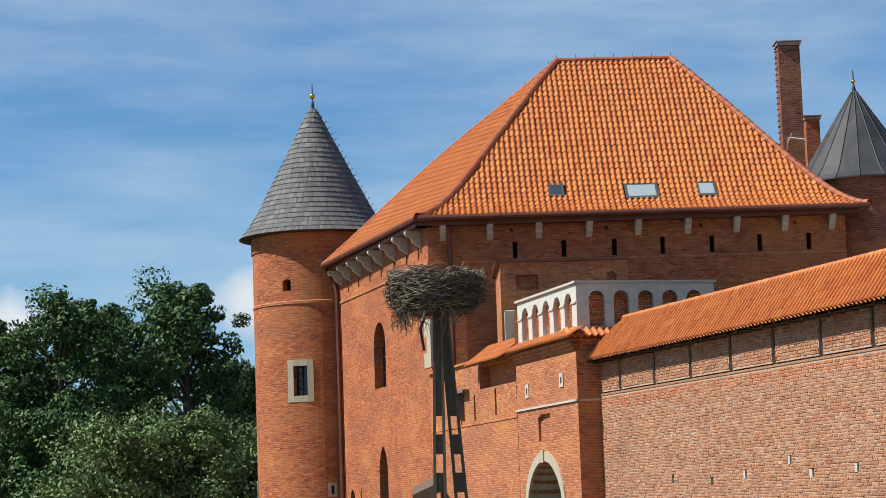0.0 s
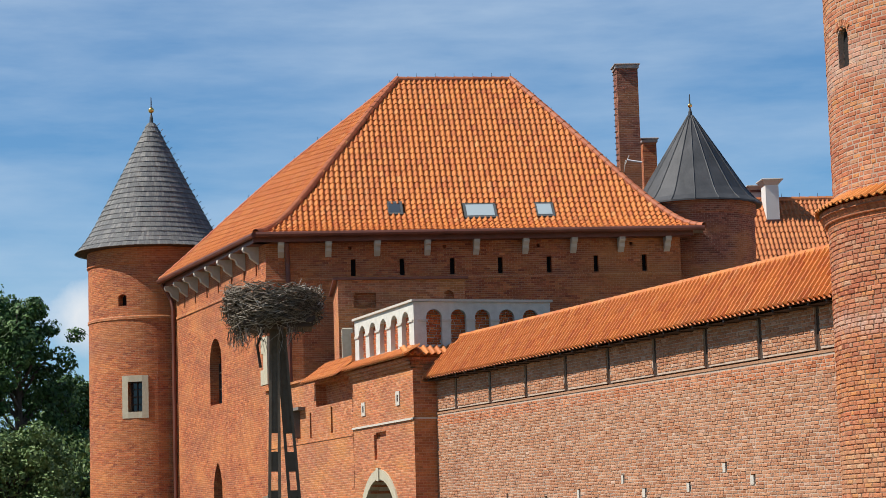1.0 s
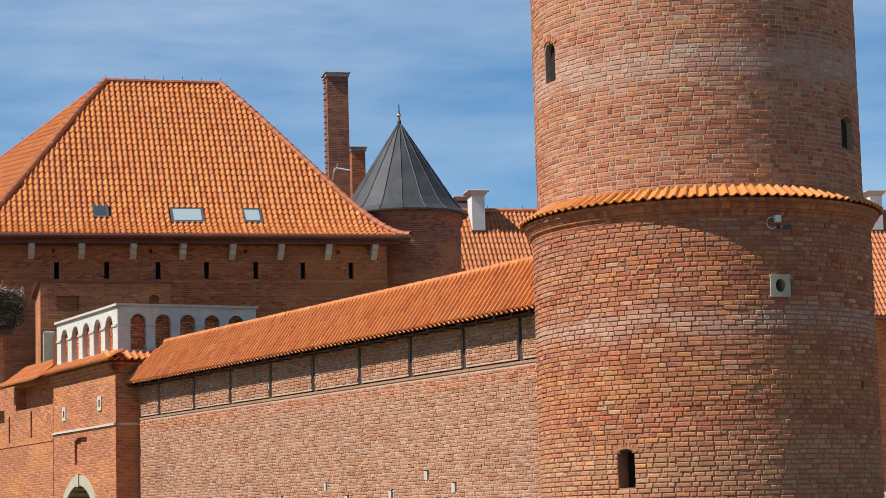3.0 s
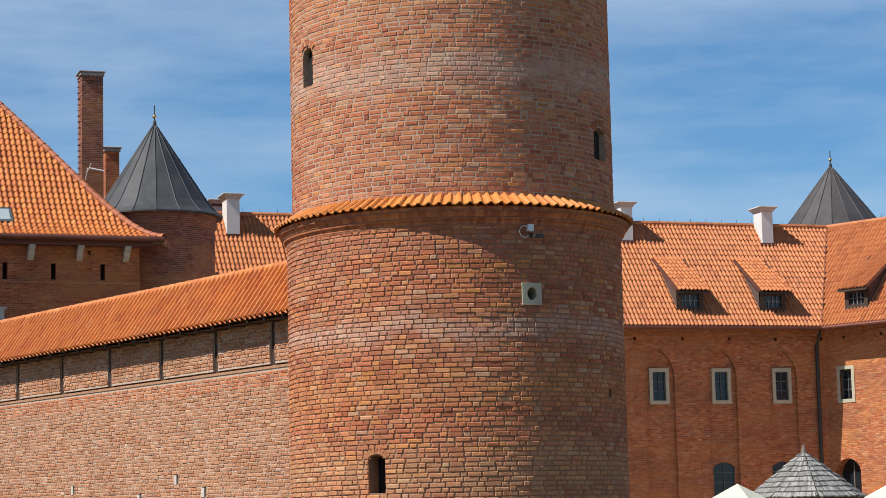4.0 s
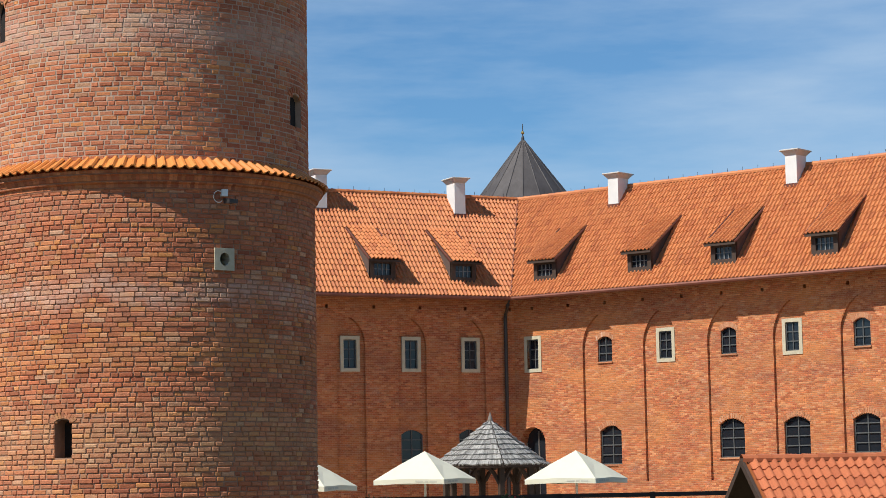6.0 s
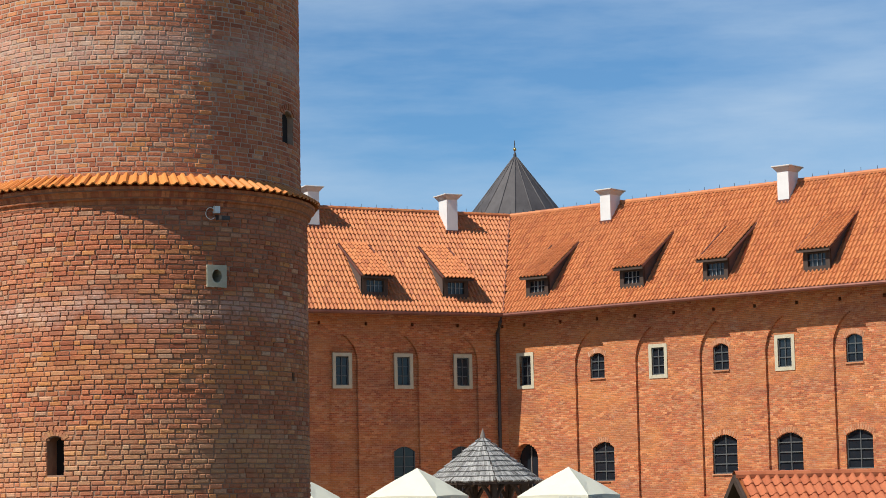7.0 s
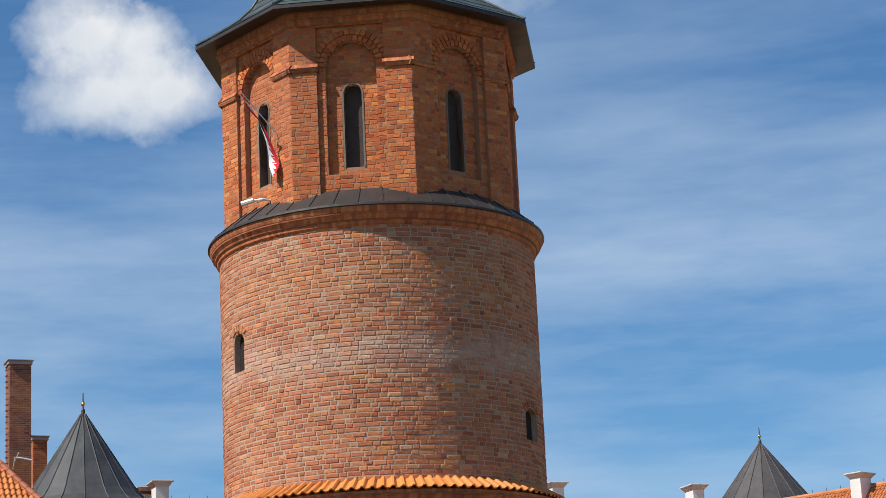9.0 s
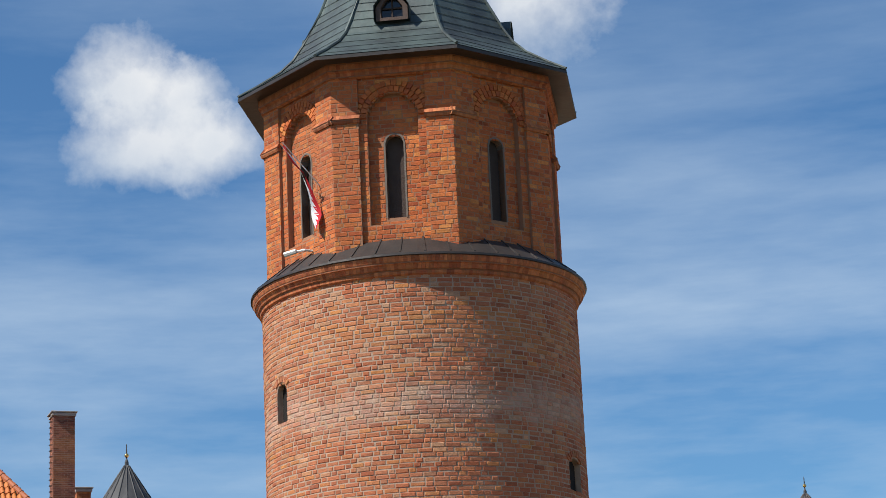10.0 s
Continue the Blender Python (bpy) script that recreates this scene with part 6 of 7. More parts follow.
    for s, z, ww, h, a, e, st, kind in wins:
        if kind in (1, 2):
            nb = 13
            for i in range(nb):
                x = -ww / 2 - 0.05 + (ww + 0.1) * (i + 0.5) / nb
                y = h - ww * 0.2 * (x / (ww / 2)) ** 2 + 0.02
                tilt = x * 0.28
                qs = [(x - 0.032, y), (x + 0.032, y), (x + 0.036 + tilt * 0.5, y + 0.2), (x - 0.036 + tilt * 0.5, y + 0.2)]
                vs = [p2(s + p, z + q, f) for f in (0.16, 0.108) for p, q in qs]
                g.add(vs, ((4, 5, 6, 7), (0, 1, 5, 4), (1, 2, 6, 5), (2, 3, 7, 6), (3, 0, 4, 7)))
            slab(g, p2, s - ww / 2 - 0.03, s + ww / 2 + 0.03, z - 0.06, z, 0.06, 0.3)
    part("lintel_bricks", g, M_WORN, t, kind="stuff")
    poly = [(0, 0), (L2, 0), (L2 + 2, slope), ((CR - CE).dot(RD), slope)]
    V2 = RN * (WR - WE) + Vector((0, 0, m))
    r2 = part("roof", under(Geo(), CE, RD, V2, poly), M_UNDER, t, "red-orange pantile roof")
    part("tiles", tiles(Geo(), CE, RD, V2, poly, 0.185, 0.345, k=1.0, lip_h=0.036), M_TILE_RED, r2, kind="stuff")
    # gutters and pipe
    g = Geo()
    for A, B_ in ((Vector((18, WR, RZ)), CR), (CR, CR + RD * LR)):
        m_ = int((B_ - A).length / 0.75)
        for i in range(m_):
            q = A.lerp(B_, i / m_)
            g.tube([q + Vector((0, 0, 0.1)), q + Vector((0, 0, 0.30))], 0.009, 4)
    part("ridge_spikes", g, M_PIPE, t, kind="stuff")
    g = Geo()
    g.tube([(15, WE - 0.03, EZ - 0.05), CE + Vector((-0.03, -0.03, -0.05)), CE + RD * LR - RN * 0.03 + Vector((0, 0, -0.05))], 0.085, 8)
    part("gutter", g, M_GUTTER, t)
    g = Geo()
    g.quad((15, WE, EZ - 0.02), CE + Vector((0, 0, -0.02)), (46.10, 85.0, EZ + 0.3), (15, 85.0, EZ + 0.3))
    g.quad(CE + Vector((0, 0, -0.02)), CE + RD * LR + Vector((0, 0, -0.02)), Q2 + Vector((0, 0, EZ + 0.3)), P2 + Vector((0, 0, EZ + 0.3)))
    part("soffit", g, M_WOOD, t)
    c0 = CE + Vector((-0.1, 0, -0.08))
    g = Geo().tube([c0, c0 + Vector((-0.02, 0.1, -0.25)), (45.60, 84.86, EZ - 0.75), (45.60, 84.86, 0)], 0.085, 8)
    part("downpipe", g, M_PIPE, t, "dark rain pipe in the corner")
    # dormers
    mm = m / (WR - WE)
    for az in (16.4, 18.6, 20.8, 25.05, 27.17):
        dormer(t, E0, U, B, 84.6 * math.tan(radians(az)) - E0.x)
    for az in (29.33, 31.8, 33.98, 36.58, 39.2):
        tn = math.tan(radians(az))
        o = CE + RN * 0.6
        s = (o.x - tn * o.y) / (tn * RD.y - RD.x)
        dormer(t, CE, RD, RN, s)
    return mm


wings()
SLOPE = (RZ - EZ) / (WR - WE)
for az, el, y in ((13.10, 8.65, 87.75), (12.72, 8.50, 89.2), (23.39, 8.2, 87.8), (27.02, 7.93, 87.8)):
    x = y * math.tan(radians(az))
    white_chimney(x, y, EYE + 10.6, EYE + math.hypot(x, y) * math.tan(radians(el)), Vector((1, 0, 0)), EZ + SLOPE * (y - 0.42 - WE))
for az, el in ((31.28, 7.96), (35.9, 8.40)):
    tn = math.tan(radians(az))
    o = CE + RN * 3.85
    s = (o.x - tn * o.y) / (tn * RD.y - RD.x)
    p = o + RD * s
    white_chimney(p.x, p.y, EYE + 10.75, EYE + p.xy.length * math.tan(radians(el)), RD, EZ + SLOPE * 3.43)


# ---- stork nest on its pole ----
def nest():
    x, y = ang(0.02, 45.0)
    p = thing("nest_pole", "two slotted concrete posts leaning together under a platform", "pole", (x, y, 0))
    zt = EYE + 4.13
    for a, b, back in ((0.02, -0.10, -0.12), (0.14, 0.52, 0.12)):
        top, bot = Vector((x + a, y + back * 0.4, zt)), Vector((x + b, y + back, 0))
        u = top - bot
        H = u.length
        u.normalize()
        s, w = Vector((1, 0, 0)), Vector((0, 1, 0))
        half = lambda q: 0.158 - 0.055 * q / H

        def bar(q0, q1, c0, c1, r, thick):
            """A block along the post from q0 to q1; c is its side offset as a share of the half width."""
            g = Geo()
            vs = []
            for q in (q0, q1):
                m = bot + u * q
                for sx, sy in ((c0, -1), (c1, -1), (c1, 1), (c0, 1)):
                    vs.append(m + s * (half(q) * sx) + w * (thick * sy))
            return g.add(vs, ((3, 2, 1, 0), (4, 5, 6, 7), (0, 1, 5, 4), (1, 2, 6, 5), (2, 3, 7, 6), (3, 0, 4, 7)))

        post = part("post", bar(0, H, -1.0, -0.52, 0, 0.13), M_CONCRETE, p)
        part("flange", bar(0, H, 0.52, 1.0, 0, 0.13), M_CONCRETE, post)
        q = 0.1
        while q < H * 0.62:
            part("web", bar(q, q + 0.40, -0.54, 0.54, 0, 0.085), M_CONCRETE, post)
            q += 0.78
        part("web", bar(q, H, -0.54, 0.54, 0, 0.085), M_CONCRETE, post)
    g = Geo()
    g.bevel_box((x - 0.55, y - 0.6, zt - 0.02), (1.35, 0, 0), (0, 1.2, 0), (0, 0, 0.12), 0.02)
    g.bevel_box((x - 0.30, y - 0.55, zt + 0.10), (1.15, 0, 0), (0, 1.1, 0), (0, 0, 0.2), 0.02)
    for i in range(4):
        g.box((x - 0.6 + i * 0.42, y - 0.7, zt + 0.06), (0.12, 0, 0), (0, 1.4, 0), (0, 0, 0.08))
    part("platform", g, M_WOOD, p)
    g = Geo().tube([(x - 0.20, y - 0.14, zt), (x - 0.34, y - 0.2, zt - 0.35), (x - 0.28, y - 0.2, zt - 0.8)], 0.03, 6)
    part("cable", g, M_WOOD, p)
    rnd = random.Random(11)
    g = Geo()
    cz = zt + 0.44
    for i in range(2600):
        a = rnd.uniform(0, 2 * math.pi)
        v = rnd.random()
        z = (v - 0.52) * 0.72
        prof = 1.03 - 0.30 * max(0, -z / 0.48) ** 1.5 - 0.06 * max(0, z / 0.48)
        r = prof * (rnd.uniform(0.80, 1.0) if rnd.random() < 0.85 else rnd.uniform(0.2, 0.8))
        c = Vector((x + r * math.cos(a), y + r * math.sin(a), cz + z * (0.95 if math.cos(a) > -0.3 else 1.15)))
        tang = Vector((-math.sin(a), math.cos(a), rnd.gauss(0, 0.38))) + Vector((math.cos(a), math.sin(a), 0)) * rnd.gauss(0, 0.35)
        tang.normalize()
        ln = rnd.uniform(0.25, 0.75)
        bend = Vector((rnd.gauss(0, 0.05), rnd.gauss(0, 0.05), rnd.gauss(0, 0.06)))
        inw = -Vector((math.cos(a), math.sin(a), 0)) * (ln * ln / 8)
        k = rnd.uniform(0.005, 0.013)
        g.tube([c - tang * ln / 2 + inw, c + bend, c + tang * ln / 2 + inw], [k, k, k * 0.5], 3, False)
    for i in range(90):
        a = rnd.uniform(math.pi * 0.75, math.pi * 1.7)
        r = rnd.uniform(0.65, 0.95)
        c = Vector((x + r * math.cos(a), y + r * math.sin(a), cz - 0.35 - rnd.random() * 0.15))
        g.tube([c, c + Vector((rnd.gauss(0, 0.05), rnd.gauss(0, 0.05), -rnd.uniform(0.1, 0.3))), c + Vector((rnd.gauss(0, 0.10), rnd.gauss(0, 0.05), -rnd.uniform(0.2, 0.55)))], [0.008, 0.007, 0.004], 3, False)
    core = Geo().lathe(x, y, [(0.01, cz - 0.3), (0.6, cz - 0.3), (0.80, cz - 0.1), (0.84, cz + 0.15), (0.70, cz + 0.24), (0.01, cz + 0.18)], 24)
    nst = thing("stork_nest", "wide shaggy stork nest of grey twigs on a pole", "nest", (x, y, zt))
    part("twig_mass", g, M_TWIG, nst, kind="stuff")
    part("packed_core", core, plain("nest_litter", (0.03, 0.022, 0.015), (0.08, 0.06, 0.04), 20.0, 0.95), nst)


nest()


# ---- courtyard things ----
def shingle_gazebo():
    x, y = ang(27.80, 60.0)
    t = thing("well_canopy", "timber well canopy with a grey shingled pyramid roof", "gazebo", (x, y, 0))
    za, ze = EYE + 1.70, EYE + 0.47
    R = 1.60
    th0 = math.atan2(-y, -x) + radians(12)
    cs = [Vector((x + R * math.cos(th0 + math.pi / 4 * k), y + R * math.sin(th0 + math.pi / 4 * k), ze)) for k in range(8)]
    ap = Vector((x, y, za))
    part("roof", Geo().add(cs + [ap - Vector((0, 0, 0.06))] + [c - Vector((0, 0, 0.07)) for c in cs], [(k, (k + 1) % 8, 8) for k in range(8)] + [(9 + k, 9 + (k + 1) % 8, (k + 1) % 8, k) for k in range(8)]), M_WOOD, t)
    g = Geo()
    rnd = random.Random(9)
    for k in range(8):
        a, b = cs[k], cs[(k + 1) % 8]
        rows = 9
        for r in range(rows):
            f0, f1 = r / rows, min(1.0, (r + 1.35) / rows)
            A0, B0, A1, B1 = a.lerp(ap, f0), b.lerp(ap, f0), a.lerp(ap, f1), b.lerp(ap, f1)
            n = max(1, int((B0 - A0).length / 0.055))
            nrm = (b - a).cross(ap - a).normalized()
            if nrm.z < 0:
                nrm = -nrm
            for i in range(n):
                u0, u1 = i / n, (i + 0.93) / n
                e = nrm * (0.05 + rnd.uniform(0, 0.02))
                dn = (A0 - A1).normalized() * rnd.uniform(0, 0.05)
                p0, p1 = A0.lerp(B0, u0) + e + dn, A0.lerp(B0, u1) + e + dn
                g.add([p0, p1, A1.lerp(B1, u1) + nrm * 0.012, A1.lerp(B1, u0) + nrm * 0.012, p0 - nrm * 0.045, p1 - nrm * 0.045], ((0, 1, 2, 3), (4, 5, 1, 0)))
    part("shingles", g, material("silver_shingle", lambda q: q.mix(0.6, q.ramp(piece_random(q), [(0.0, (0.15, 0.145, 0.135)), (0.5, (0.26, 0.255, 0.24)), (1.0, (0.38, 0.37, 0.34))]), q.ramp(q.noise(objpos(q), 12.0), [(0.3, 0.35), (0.7, 0.65)]), "OVERLAY"), 0.85), t, kind="stuff")
    part("finial", Geo().lathe(x, y, [(0.09, za - 0.08), (0.075, za + 0.02), (0.05, za + 0.1), (0.0, za + 0.24)], 8), M_GREYWOOD, t)
    for k in range(8):
        a = th0 + math.pi / 4 * k
        q = Vector((x + 1.25 * math.cos(a), y + 1.25 * math.sin(a), 0))
        g = Geo().box(q - Vector((0.07, 0.07, 0)), (0.14, 0, 0), (0, 0.14, 0), (0, 0, ze))
        part("post", g, M_WOOD, t)
        a2 = th0 + math.pi / 4 * (k + 1)
        q2 = Vector((x + 1.25 * math.cos(a2), y + 1.25 * math.sin(a2), 0))
        g = Geo()
        for A, B_ in ((q, q2), (q2, q)):
            pts = [A.lerp(B_, 0.42 * f) + Vector((0, 0, ze - 0.6 + 0.55 * math.sin(f * math.pi / 2))) for f in (0, 0.25, 0.5, 0.75, 1)]
            g.tube(pts, 0.06, 5)
        part("brace", g, M_WOOD, t)


shingle_gazebo()


def parasol(az, d, el, half, label):
    x, y = ang(az, d)
    h = EYE + d * math.tan(radians(el))
    t = thing("parasol", label, "parasol", (x, y, 0), "cream parasols in the courtyard")
    part("pole", Geo().tube([(x, y, 0), (x, y, h - 0.05)], 0.03, 8), M_STEEL, t)
    g = Geo()
    th = math.atan2(-y, -x) + radians(20)
    R = half
    cs = []
    n = 8
    rim = h - 0.72
    r_of = lambda k: R if k % 2 == 0 else R * math.cos(math.pi / 4) * 1.02
    sq = [Vector((x + r_of(k) * math.cos(th + math.pi / 4 * k), y + r_of(k) * math.sin(th + math.pi / 4 * k), rim + (0.0 if k % 2 == 0 else 0.03))) for k in range(n)]
    mid = [p.lerp(Vector((x, y, h)), 0.5) + Vector((0, 0, 0.02 if k % 2 == 0 else -0.02)) for k, p in enumerate(sq)]
    low = [p + Vector((0, 0, -0.12)) for p in sq]
    vs = low + sq + mid + [Vector((x, y, h))]
    fs = []
    for k in range(n):
        j = (k + 1) % n
        fs += [(k, j, 8 + j, 8 + k), (8 + k, 8 + j, 16 + j, 16 + k), (16 + k, 16 + j, 24)]
    g.add(vs, fs)
    can = part("canopy", g, M_CANVAS, t, "cream canvas canopy with a valance")
    g = Geo()
    for k in range(0, n, 2):
        g.tube([sq[k] + Vector((0, 0, -0.02)), Vector((x, y, h - 0.08))], 0.012, 4)
    part("ribs", g, M_STEEL, t)
    # plain bars in place of the print on the valance
    a, b = low[7], low[0]
    g = Geo()
    for q0, q1 in ((0.20, 0.42), (0.46, 0.56), (0.60, 0.80)):
        for A, B_ in ((low[7].lerp(low[0], q0), low[7].lerp(low[0], q1)), (low[0].lerp(low[1], q0), low[0].lerp(low[1], q1))):
            o = Vector(((A.y - B_.y), (B_.x - A.x), 0)).normalized() * -0.006
            if o.dot(A - Vector((x, y, A.z))) < 0:
                o = -o
            g.quad(A + o + Vector((0, 0, 0.035)), B_ + o + Vector((0, 0, 0.035)), B_ + o + Vector((0, 0, 0.08)), A + o + Vector((0, 0, 0.08)))
    part("print_bars", g, plain("faded_print", (0.45, 0.45, 0.38), (0.5, 0.5, 0.42)), can)


parasol(26.08, 56.0, 0.85, 1.38, "cream square parasol beside the well canopy")
parasol(30.0, 56.0, 0.80, 1.38, "cream square parasol beside the well canopy")
parasol(22.95, 54.0, 0.75, 1.38, "cream square parasol beside the tower")


def fence():
    A, B = Vector((*ang(22.0, 50.0), 0)), Vector((*ang(35.5, 52.0), 0))
    t = thing("fence", "dark stained post and rail fence", "fence", tuple(A))
    u = (B - A)
    L = u.length
    u.normalize()
    n = Vector((u.y, -u.x, 0))
    z = EYE - 0.30
    part("rail", Geo().box(A + Vector((0, 0, z - 0.08)), u * L, n * 0.1, (0, 0, 0.10)), M_WOOD, t)
    part("rail", Geo().box(A + Vector((0, 0, z - 0.65)), u * L, n * 0.06, (0, 0, 0.09)), M_WOOD, t)
    k = 0.0
    while k < L:
        part("post", Geo().box(A + u * k + n * -0.02, u * 0.1, n * 0.12, (0, 0, z + 0.03)), M_WOOD, t)
        k += 2.2
    rnd = random.Random(4)
    for az in (24.9, 28.35):
        c = Vector((*ang(az, 49.5), EYE - 0.42))
        f = thing("flower_box", "box of red geraniums hung on the fence", "flowers", tuple(c), "flower boxes on the fence")
        part("box", Geo().bevel_box(c + Vector((-0.3, -0.1, -0.16)), (0.6, 0, 0), (0, 0.18, 0), (0, 0, 0.16), 0.01), M_WOOD, f)
        g, g2 = Geo(), Geo()
        for i in range(170):
            p = c + Vector((rnd.uniform(-0.32, 0.32), rnd.uniform(-0.14, 0.1), abs(rnd.gauss(0.04, 0.07))))
            a, b = Vector((rnd.gauss(0, 1), rnd.gauss(0, 1), rnd.gauss(0, 0.6))).normalized() * 0.03, Vector((rnd.gauss(0, 1), rnd.gauss(0, 1), rnd.gauss(0, 1))).normalized() * 0.025
            (g2 if i % 6 == 0 else g).quad(p - a, p - b, p + a, p + b)
        part("leaves", g, M_LEAF, f, kind="stuff")
        part("blooms", g2, M_FLOWER, f, kind="stuff")


fence()


def low_house():
    """A small hut whose tiled roof rises into view."""
    x, y = ang(34.25, 44.0)
    t = thing("garden_hut", "small timber hut with a red tiled gable roof", "hut", (x, y, 0))
    zr, ze = EYE + 0.34, EYE - 1.05
    U = Vector((0.97, -0.25, 0)).normalized()
    B = Vector((-U.y, U.x, 0))
    if B.y < 0:
        B = -B
    A = Vector((x, y, zr))
    L, hw = 6.0, 1.8
    F = A - B * hw + Vector((0, 0, ze - zr))
    V = A - F
    poly = [(0, 0), (L, 0), (L, V.length), (0, V.length)]
    r = part("roof", under(Geo(), F, U, V, poly), M_UNDER, t, "red interlocking tile roof")
    part("tiles", tiles(Geo(), F, U, V, poly, 0.2, V.length / 7), M_TILE_HUT, r, kind="stuff")
    K = A + B * hw + Vector((0, 0, ze - zr))
    part("roof_back", Geo().quad(A, A + U * L, K + U * L, K), M_WOOD, t)
    part("ridge_tiles", caps(Geo(), A + Vector((0, 0, 0.02)), A + U * L + Vector((0, 0, 0.02)), 0.11, 0.3), M_TILE_HUT, r)
    g = Geo()
    for q in (F, K):
        d = (q - A).normalized()
        g.box(A - U * 0.02 + Vector((0, 0, 0.05)), d * ((q - A).length + 0.1), U * 0.06, (0, 0, -0.16))
    part("bargeboard", g, M_WOOD, t)
    # gable and walls near-black: the shade under the open gable is in their colour
    g = Geo()
    A2 = A + U * 1.5
    g.add([A2 + Vector((0, 0, -0.05)), F + U * 1.5, K + U * 1.5], [(0, 1, 2)])
    g.box(F + U * 1.5 + Vector((0, 0, -F.z)) + B * 0.2, U * (L - 1.7), B * (2 * hw - 0.4), (0, 0, F.z))
    part("walls", g, M_INNER_SHADE, t)


low_house()


# ---- tower fittings ----
def lamp():
    R = 3.345
    pl = drum(TX, TY, R, TOCAM)
    s, z = tower_s(20.88, R), EYE + 5.40
    t = thing("floodlight", "grey floodlight with a looped cable on the tower wall", "lamp", pl(s, z, 0))
    g = Geo()
    slab(g, pl, s - 0.03, s + 0.08, z + 0.02, z + 0.15, -0.10, 0.0)
    part("junction_box", g, M_STEEL, t)
    g = Geo()
    vs = [pl(s + a, z + b, e) for a, b, e in ((-0.02, -0.12, -0.12), (0.14, -0.12, -0.12), (0.14, -0.02, -0.10), (-0.02, -0.02, -0.10), (0.0, -0.13, -0.32), (0.16, -0.13, -0.32), (0.16, -0.06, -0.32), (0.0, -0.06, -0.32))]
    g.add(vs, ((3, 2, 1, 0), (4, 5, 6, 7), (0, 1, 5, 4), (1, 2, 6, 5), (2, 3, 7, 6), (3, 0, 4, 7)))
    part("housing", g, M_PIPE, t)
    g = Geo()
    g.tube([pl(s + 0.02 - 0.11 + 0.10 * math.cos(a), z + 0.01 + 0.11 * math.sin(a), -0.05) for a in [radians(q) for q in range(30, 320, 24)]], 0.008, 5)
    part("cable", g, M_STEEL, t)


lamp()


def flag_and_camera():
    ap = 3.23 * math.cos(math.pi / 8)
    ph = TOCAM + radians(15 - 45 * 1.5)
    d = Vector((math.cos(ph), math.sin(ph), 0))
    u = Vector((-d.y, d.x, 0))
    c = Vector((TX, TY, 0)) + d * (ap - 0.05)
    t = thing("flag", "red and white flag hanging twisted from a slanted pole", "flag", tuple(c + Vector((0, 0, EYE + 13.3))))
    root = c + Vector((0, 0, EYE + 13.0)) + u * (0.10 + 0.40 / (u.x * math.cos(radians(18.9)) - u.y * math.sin(radians(18.9))))
    tip = root + d * 0.80 + Vector((0, 0, 1.0)) - u * 0.12
    part("pole", Geo().tube([root - d * 0.2, tip], [0.013, 0.010], 6), M_STEEL, t)
    for col, o, mat in ((0, 0.0, M_WHITE), (1, 0.05, M_RED)):
        g = Geo()
        rows = 18
        vs = []
        for i in range(rows + 1):
            f = i / rows
            p = tip.lerp(root, min(1, f * 1.25) * 0.92)
            sag = max(0, f - 0.45)
            p = p + Vector((0, 0, -0.04 - 1.5 * sag * sag - sag * 0.5)) + d * (0.12 * sag)
            w = 0.075 + 0.05 * math.sin(f * 9 + col) + 0.22 * max(0, f - 0.5)
            tw = 1.3 * math.sin(f * 7.0)
            s = (u * math.cos(tw) + d * math.sin(tw) * 0.6)
            q = p + s * (o - 0.02) * 1.6 + Vector((0, 0, -0.03 * col))
            vs += [q - s * w * 0.5, q + s * w * 0.5 + Vector((0, 0, -0.05))]
        g.add(vs, [(2 * i, 2 * i + 1, 2 * i + 3, 2 * i + 2) for i in range(rows)])
        part(("white_stripe", "red_stripe")[col], g, mat, t, weld=True, smooth=True)
    c2 = c + Vector((0, 0, EYE + 11.95)) + u * (-0.20 + 0.14 / (u.x * math.cos(radians(18.9)) - u.y * math.sin(radians(18.9))))
    k = thing("security_camera", "white wall-mounted security camera", "camera", tuple(c2))
    part("bracket", Geo().tube([c2 + u * 0.3 - d * 0.1, c2 + u * 0.3 + d * 0.12, c2 + d * 0.2 + u * 0.1], 0.025, 6), M_STEEL, k)
    a = (-u + d * 0.6 + Vector((0, 0, -0.18))).normalized()
    part("housing", Geo().tube([c2 + d * 0.22 + u * 0.14, c2 + d * 0.22 + u * 0.14 + a * 0.26], [0.05, 0.055], 8), M_STEEL, k)


flag_and_camera()


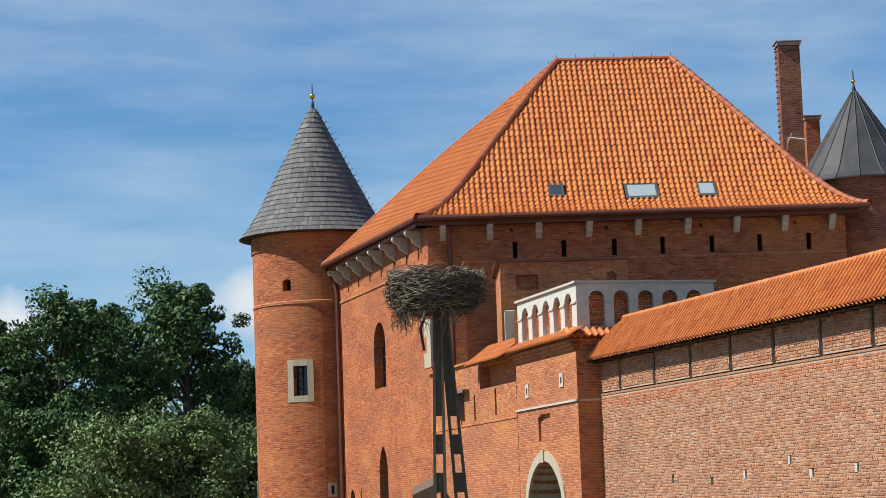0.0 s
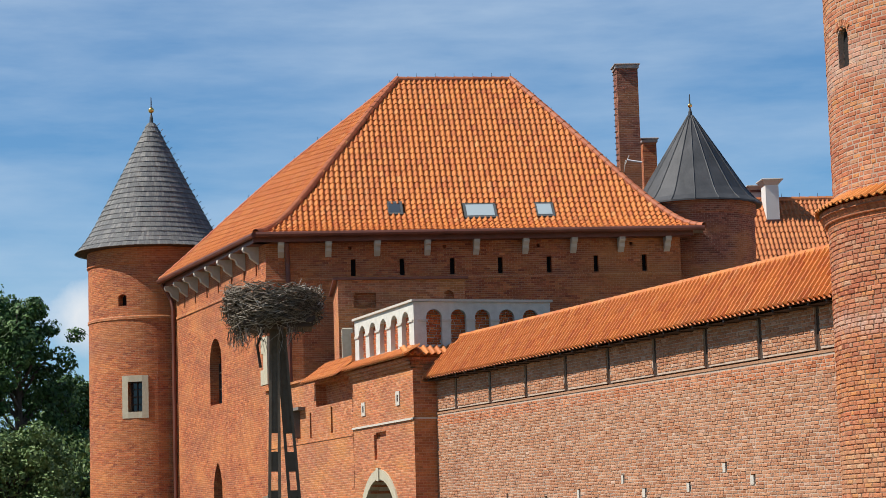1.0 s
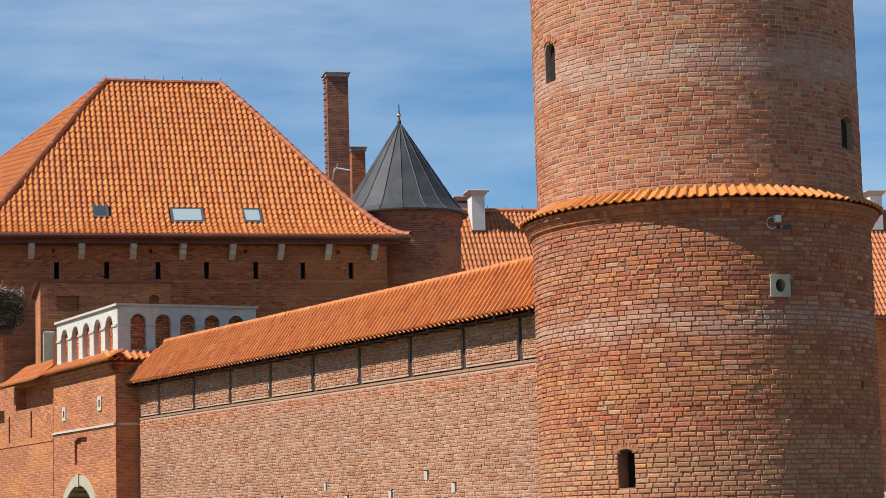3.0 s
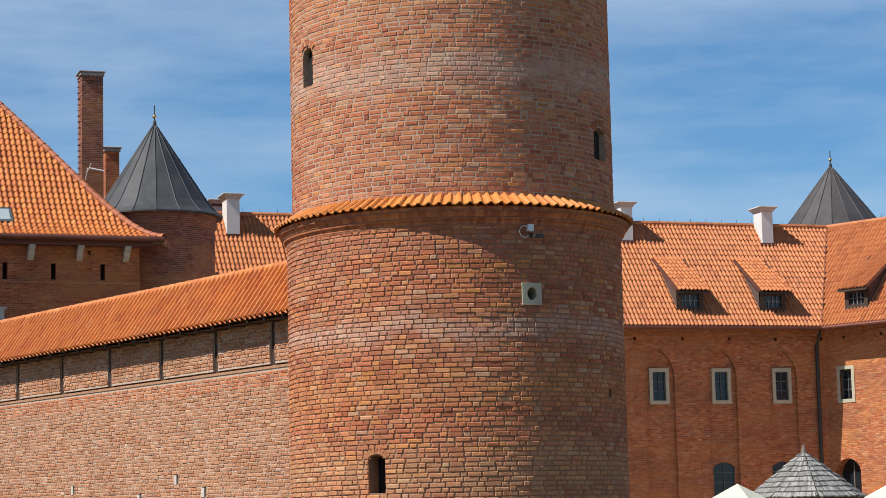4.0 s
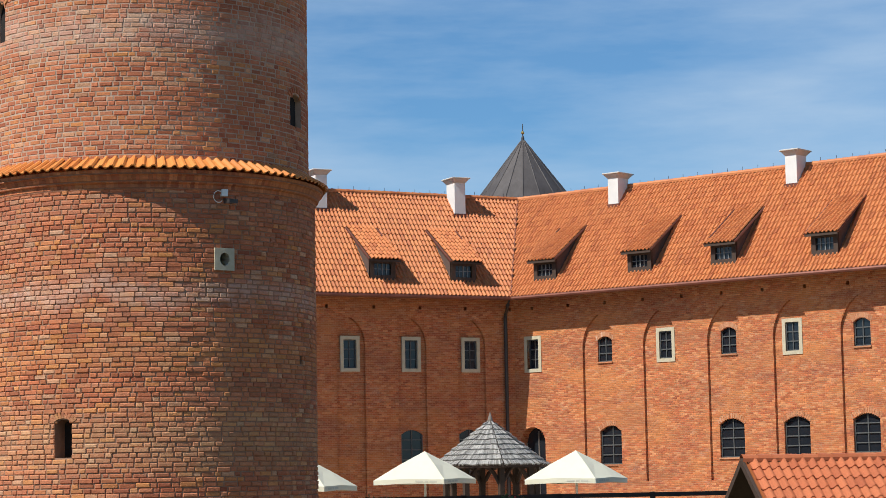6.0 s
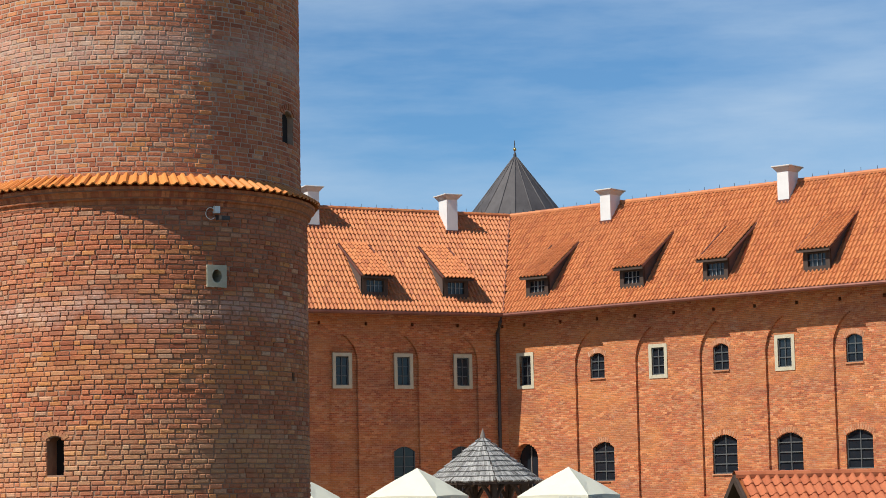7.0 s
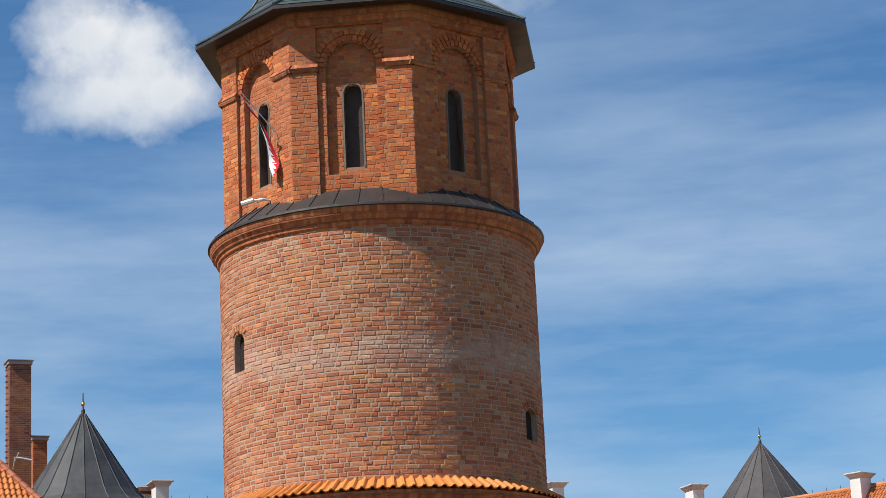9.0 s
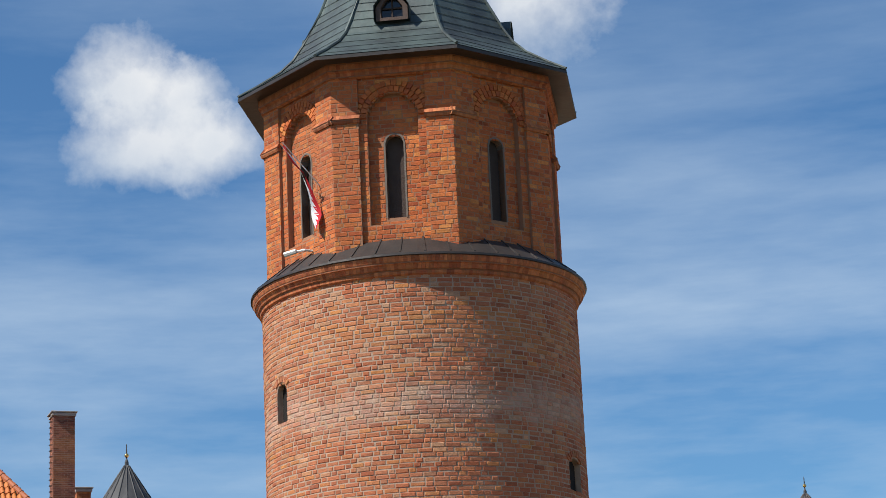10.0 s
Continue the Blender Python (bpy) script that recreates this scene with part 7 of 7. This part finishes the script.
# ---- trees ----
def tree(az, d, h, w, mat, label, seed, leaves=34000, size=0.14, name="tree"):
    x, y = ang(az, d)
    rnd = random.Random(seed)
    t = thing(name, label, "tree", (x, y, 0), "trees beyond the castle")
    g = Geo()
    g.tube([(x, y, 0), (x + 0.1, y, h * 0.3), (x - 0.1, y, h * 0.62), (x, y, h * 0.9)], [0.42, 0.32, 0.2, 0.05], 8)
    tips = []
    for i in range(38):
        z = h * rnd.uniform(0.14, 0.93)
        a = rnd.uniform(0, 2 * math.pi)
        f = z / h
        r = w * (0.45 + 0.62 * math.sin(math.pi * min(1, f * 0.98) ** 0.85)) * rnd.uniform(0.55, 1.0)
        e = Vector((x + r * math.cos(a), y + r * math.sin(a), z + r * 0.30))
        b = Vector((x, y, z * 0.82))
        g.tube([b, b.lerp(e, 0.5) + Vector((0, 0, 0.2)), e], [0.12, 0.07, 0.025], 5)
        tips.append((b, e, r))
    part("trunk", g, M_BARK, t)
    clumps = []
    for b, e, r in tips:
        for q in range(6):
            c = b.lerp(e, rnd.uniform(0.45, 1.05)) + Vector((rnd.gauss(0, 0.7), rnd.gauss(0, 0.7), rnd.gauss(0, 0.55)))
            clumps.append((c, rnd.uniform(0.5, 1.15)))
    for i in range(26):
        clumps.append((Vector((x + rnd.gauss(0, w * 0.22), y + rnd.gauss(0, w * 0.22), h * rnd.uniform(0.86, 1.0))), rnd.uniform(0.35, 0.8)))
    n = leaves
    P = np.empty((n * 4, 3))
    rs = np.random.RandomState(seed)
    ci = rs.randint(0, len(clumps), n)
    cc = np.array([tuple(c) for c, r in clumps])[ci]
    rr = np.array([r for c, r in clumps])[ci]
    off = rs.normal(0, 1, (n, 3))
    off /= np.linalg.norm(off, axis=1)[:, None]
    off *= (rr * rs.uniform(0.35, 1.0, n) ** 0.5)[:, None]
    off[:, 2] *= 0.72
    ctr = cc + off
    out = off / np.linalg.norm(off, axis=1)[:, None] + rs.normal(0, 0.55, (n, 3)) + np.array([0, 0, 0.45])
    out /= np.linalg.norm(out, axis=1)[:, None]
    ref = rs.normal(0, 1, (n, 3))
    A = np.cross(out, ref)
    A /= np.linalg.norm(A, axis=1)[:, None]
    B = np.cross(out, A)
    sz = size * rs.uniform(0.5, 1.2, n)[:, None]
    P[0::4], P[1::4], P[2::4], P[3::4] = ctr - A * sz, ctr - B * sz * 0.55, ctr + A * sz, ctr + B * sz * 0.55
    me = bpy.data.meshes.new("crown")
    me.from_pydata(P.tolist(), [], np.arange(n * 4).reshape(n, 4).tolist())
    me.materials.append(mat)
    part("crown", me, mat, t, kind="stuff")


tree(-11.3, 122, 13.4, 4.2, M_LEAF, "tall dark green broadleaf tree", 1)
tree(-9.7, 118, 14.0, 4.0, M_LEAF, "tall dark green broadleaf tree", 2)
tree(-8.2, 126, 14.0, 3.6, M_LEAF, "dark green broadleaf tree in a row", 3)
tree(-6.5, 120, 14.9, 4.2, M_LEAF, "tall full dark green broadleaf tree", 14, 40000)
tree(-5.2, 128, 10.8, 3.0, M_LEAF, "dark green broadleaf tree beside the brick tower", 5)
tree(-13.0, 120, 13.6, 4.4, M_LEAF, "tall dark green broadleaf tree", 7)
tree(-8.5, 104, 6.6, 2.7, M_LEAF_PALE, "low pale green willow in front of taller trees", 8, 24000, 0.11)
tree(-6.7, 106, 6.9, 2.6, M_LEAF_PALE, "low pale green willow in front of taller trees", 9, 24000, 0.11)
tree(-5.2, 110, 5.6, 2.0, M_LEAF_PALE, "low grey-green shrub beside the tower", 10, 9000, 0.15, "shrub")
tree(-10.4, 110, 7.5, 3.2, M_LEAF, "low dark green tree in front of taller ones", 12, 26000)
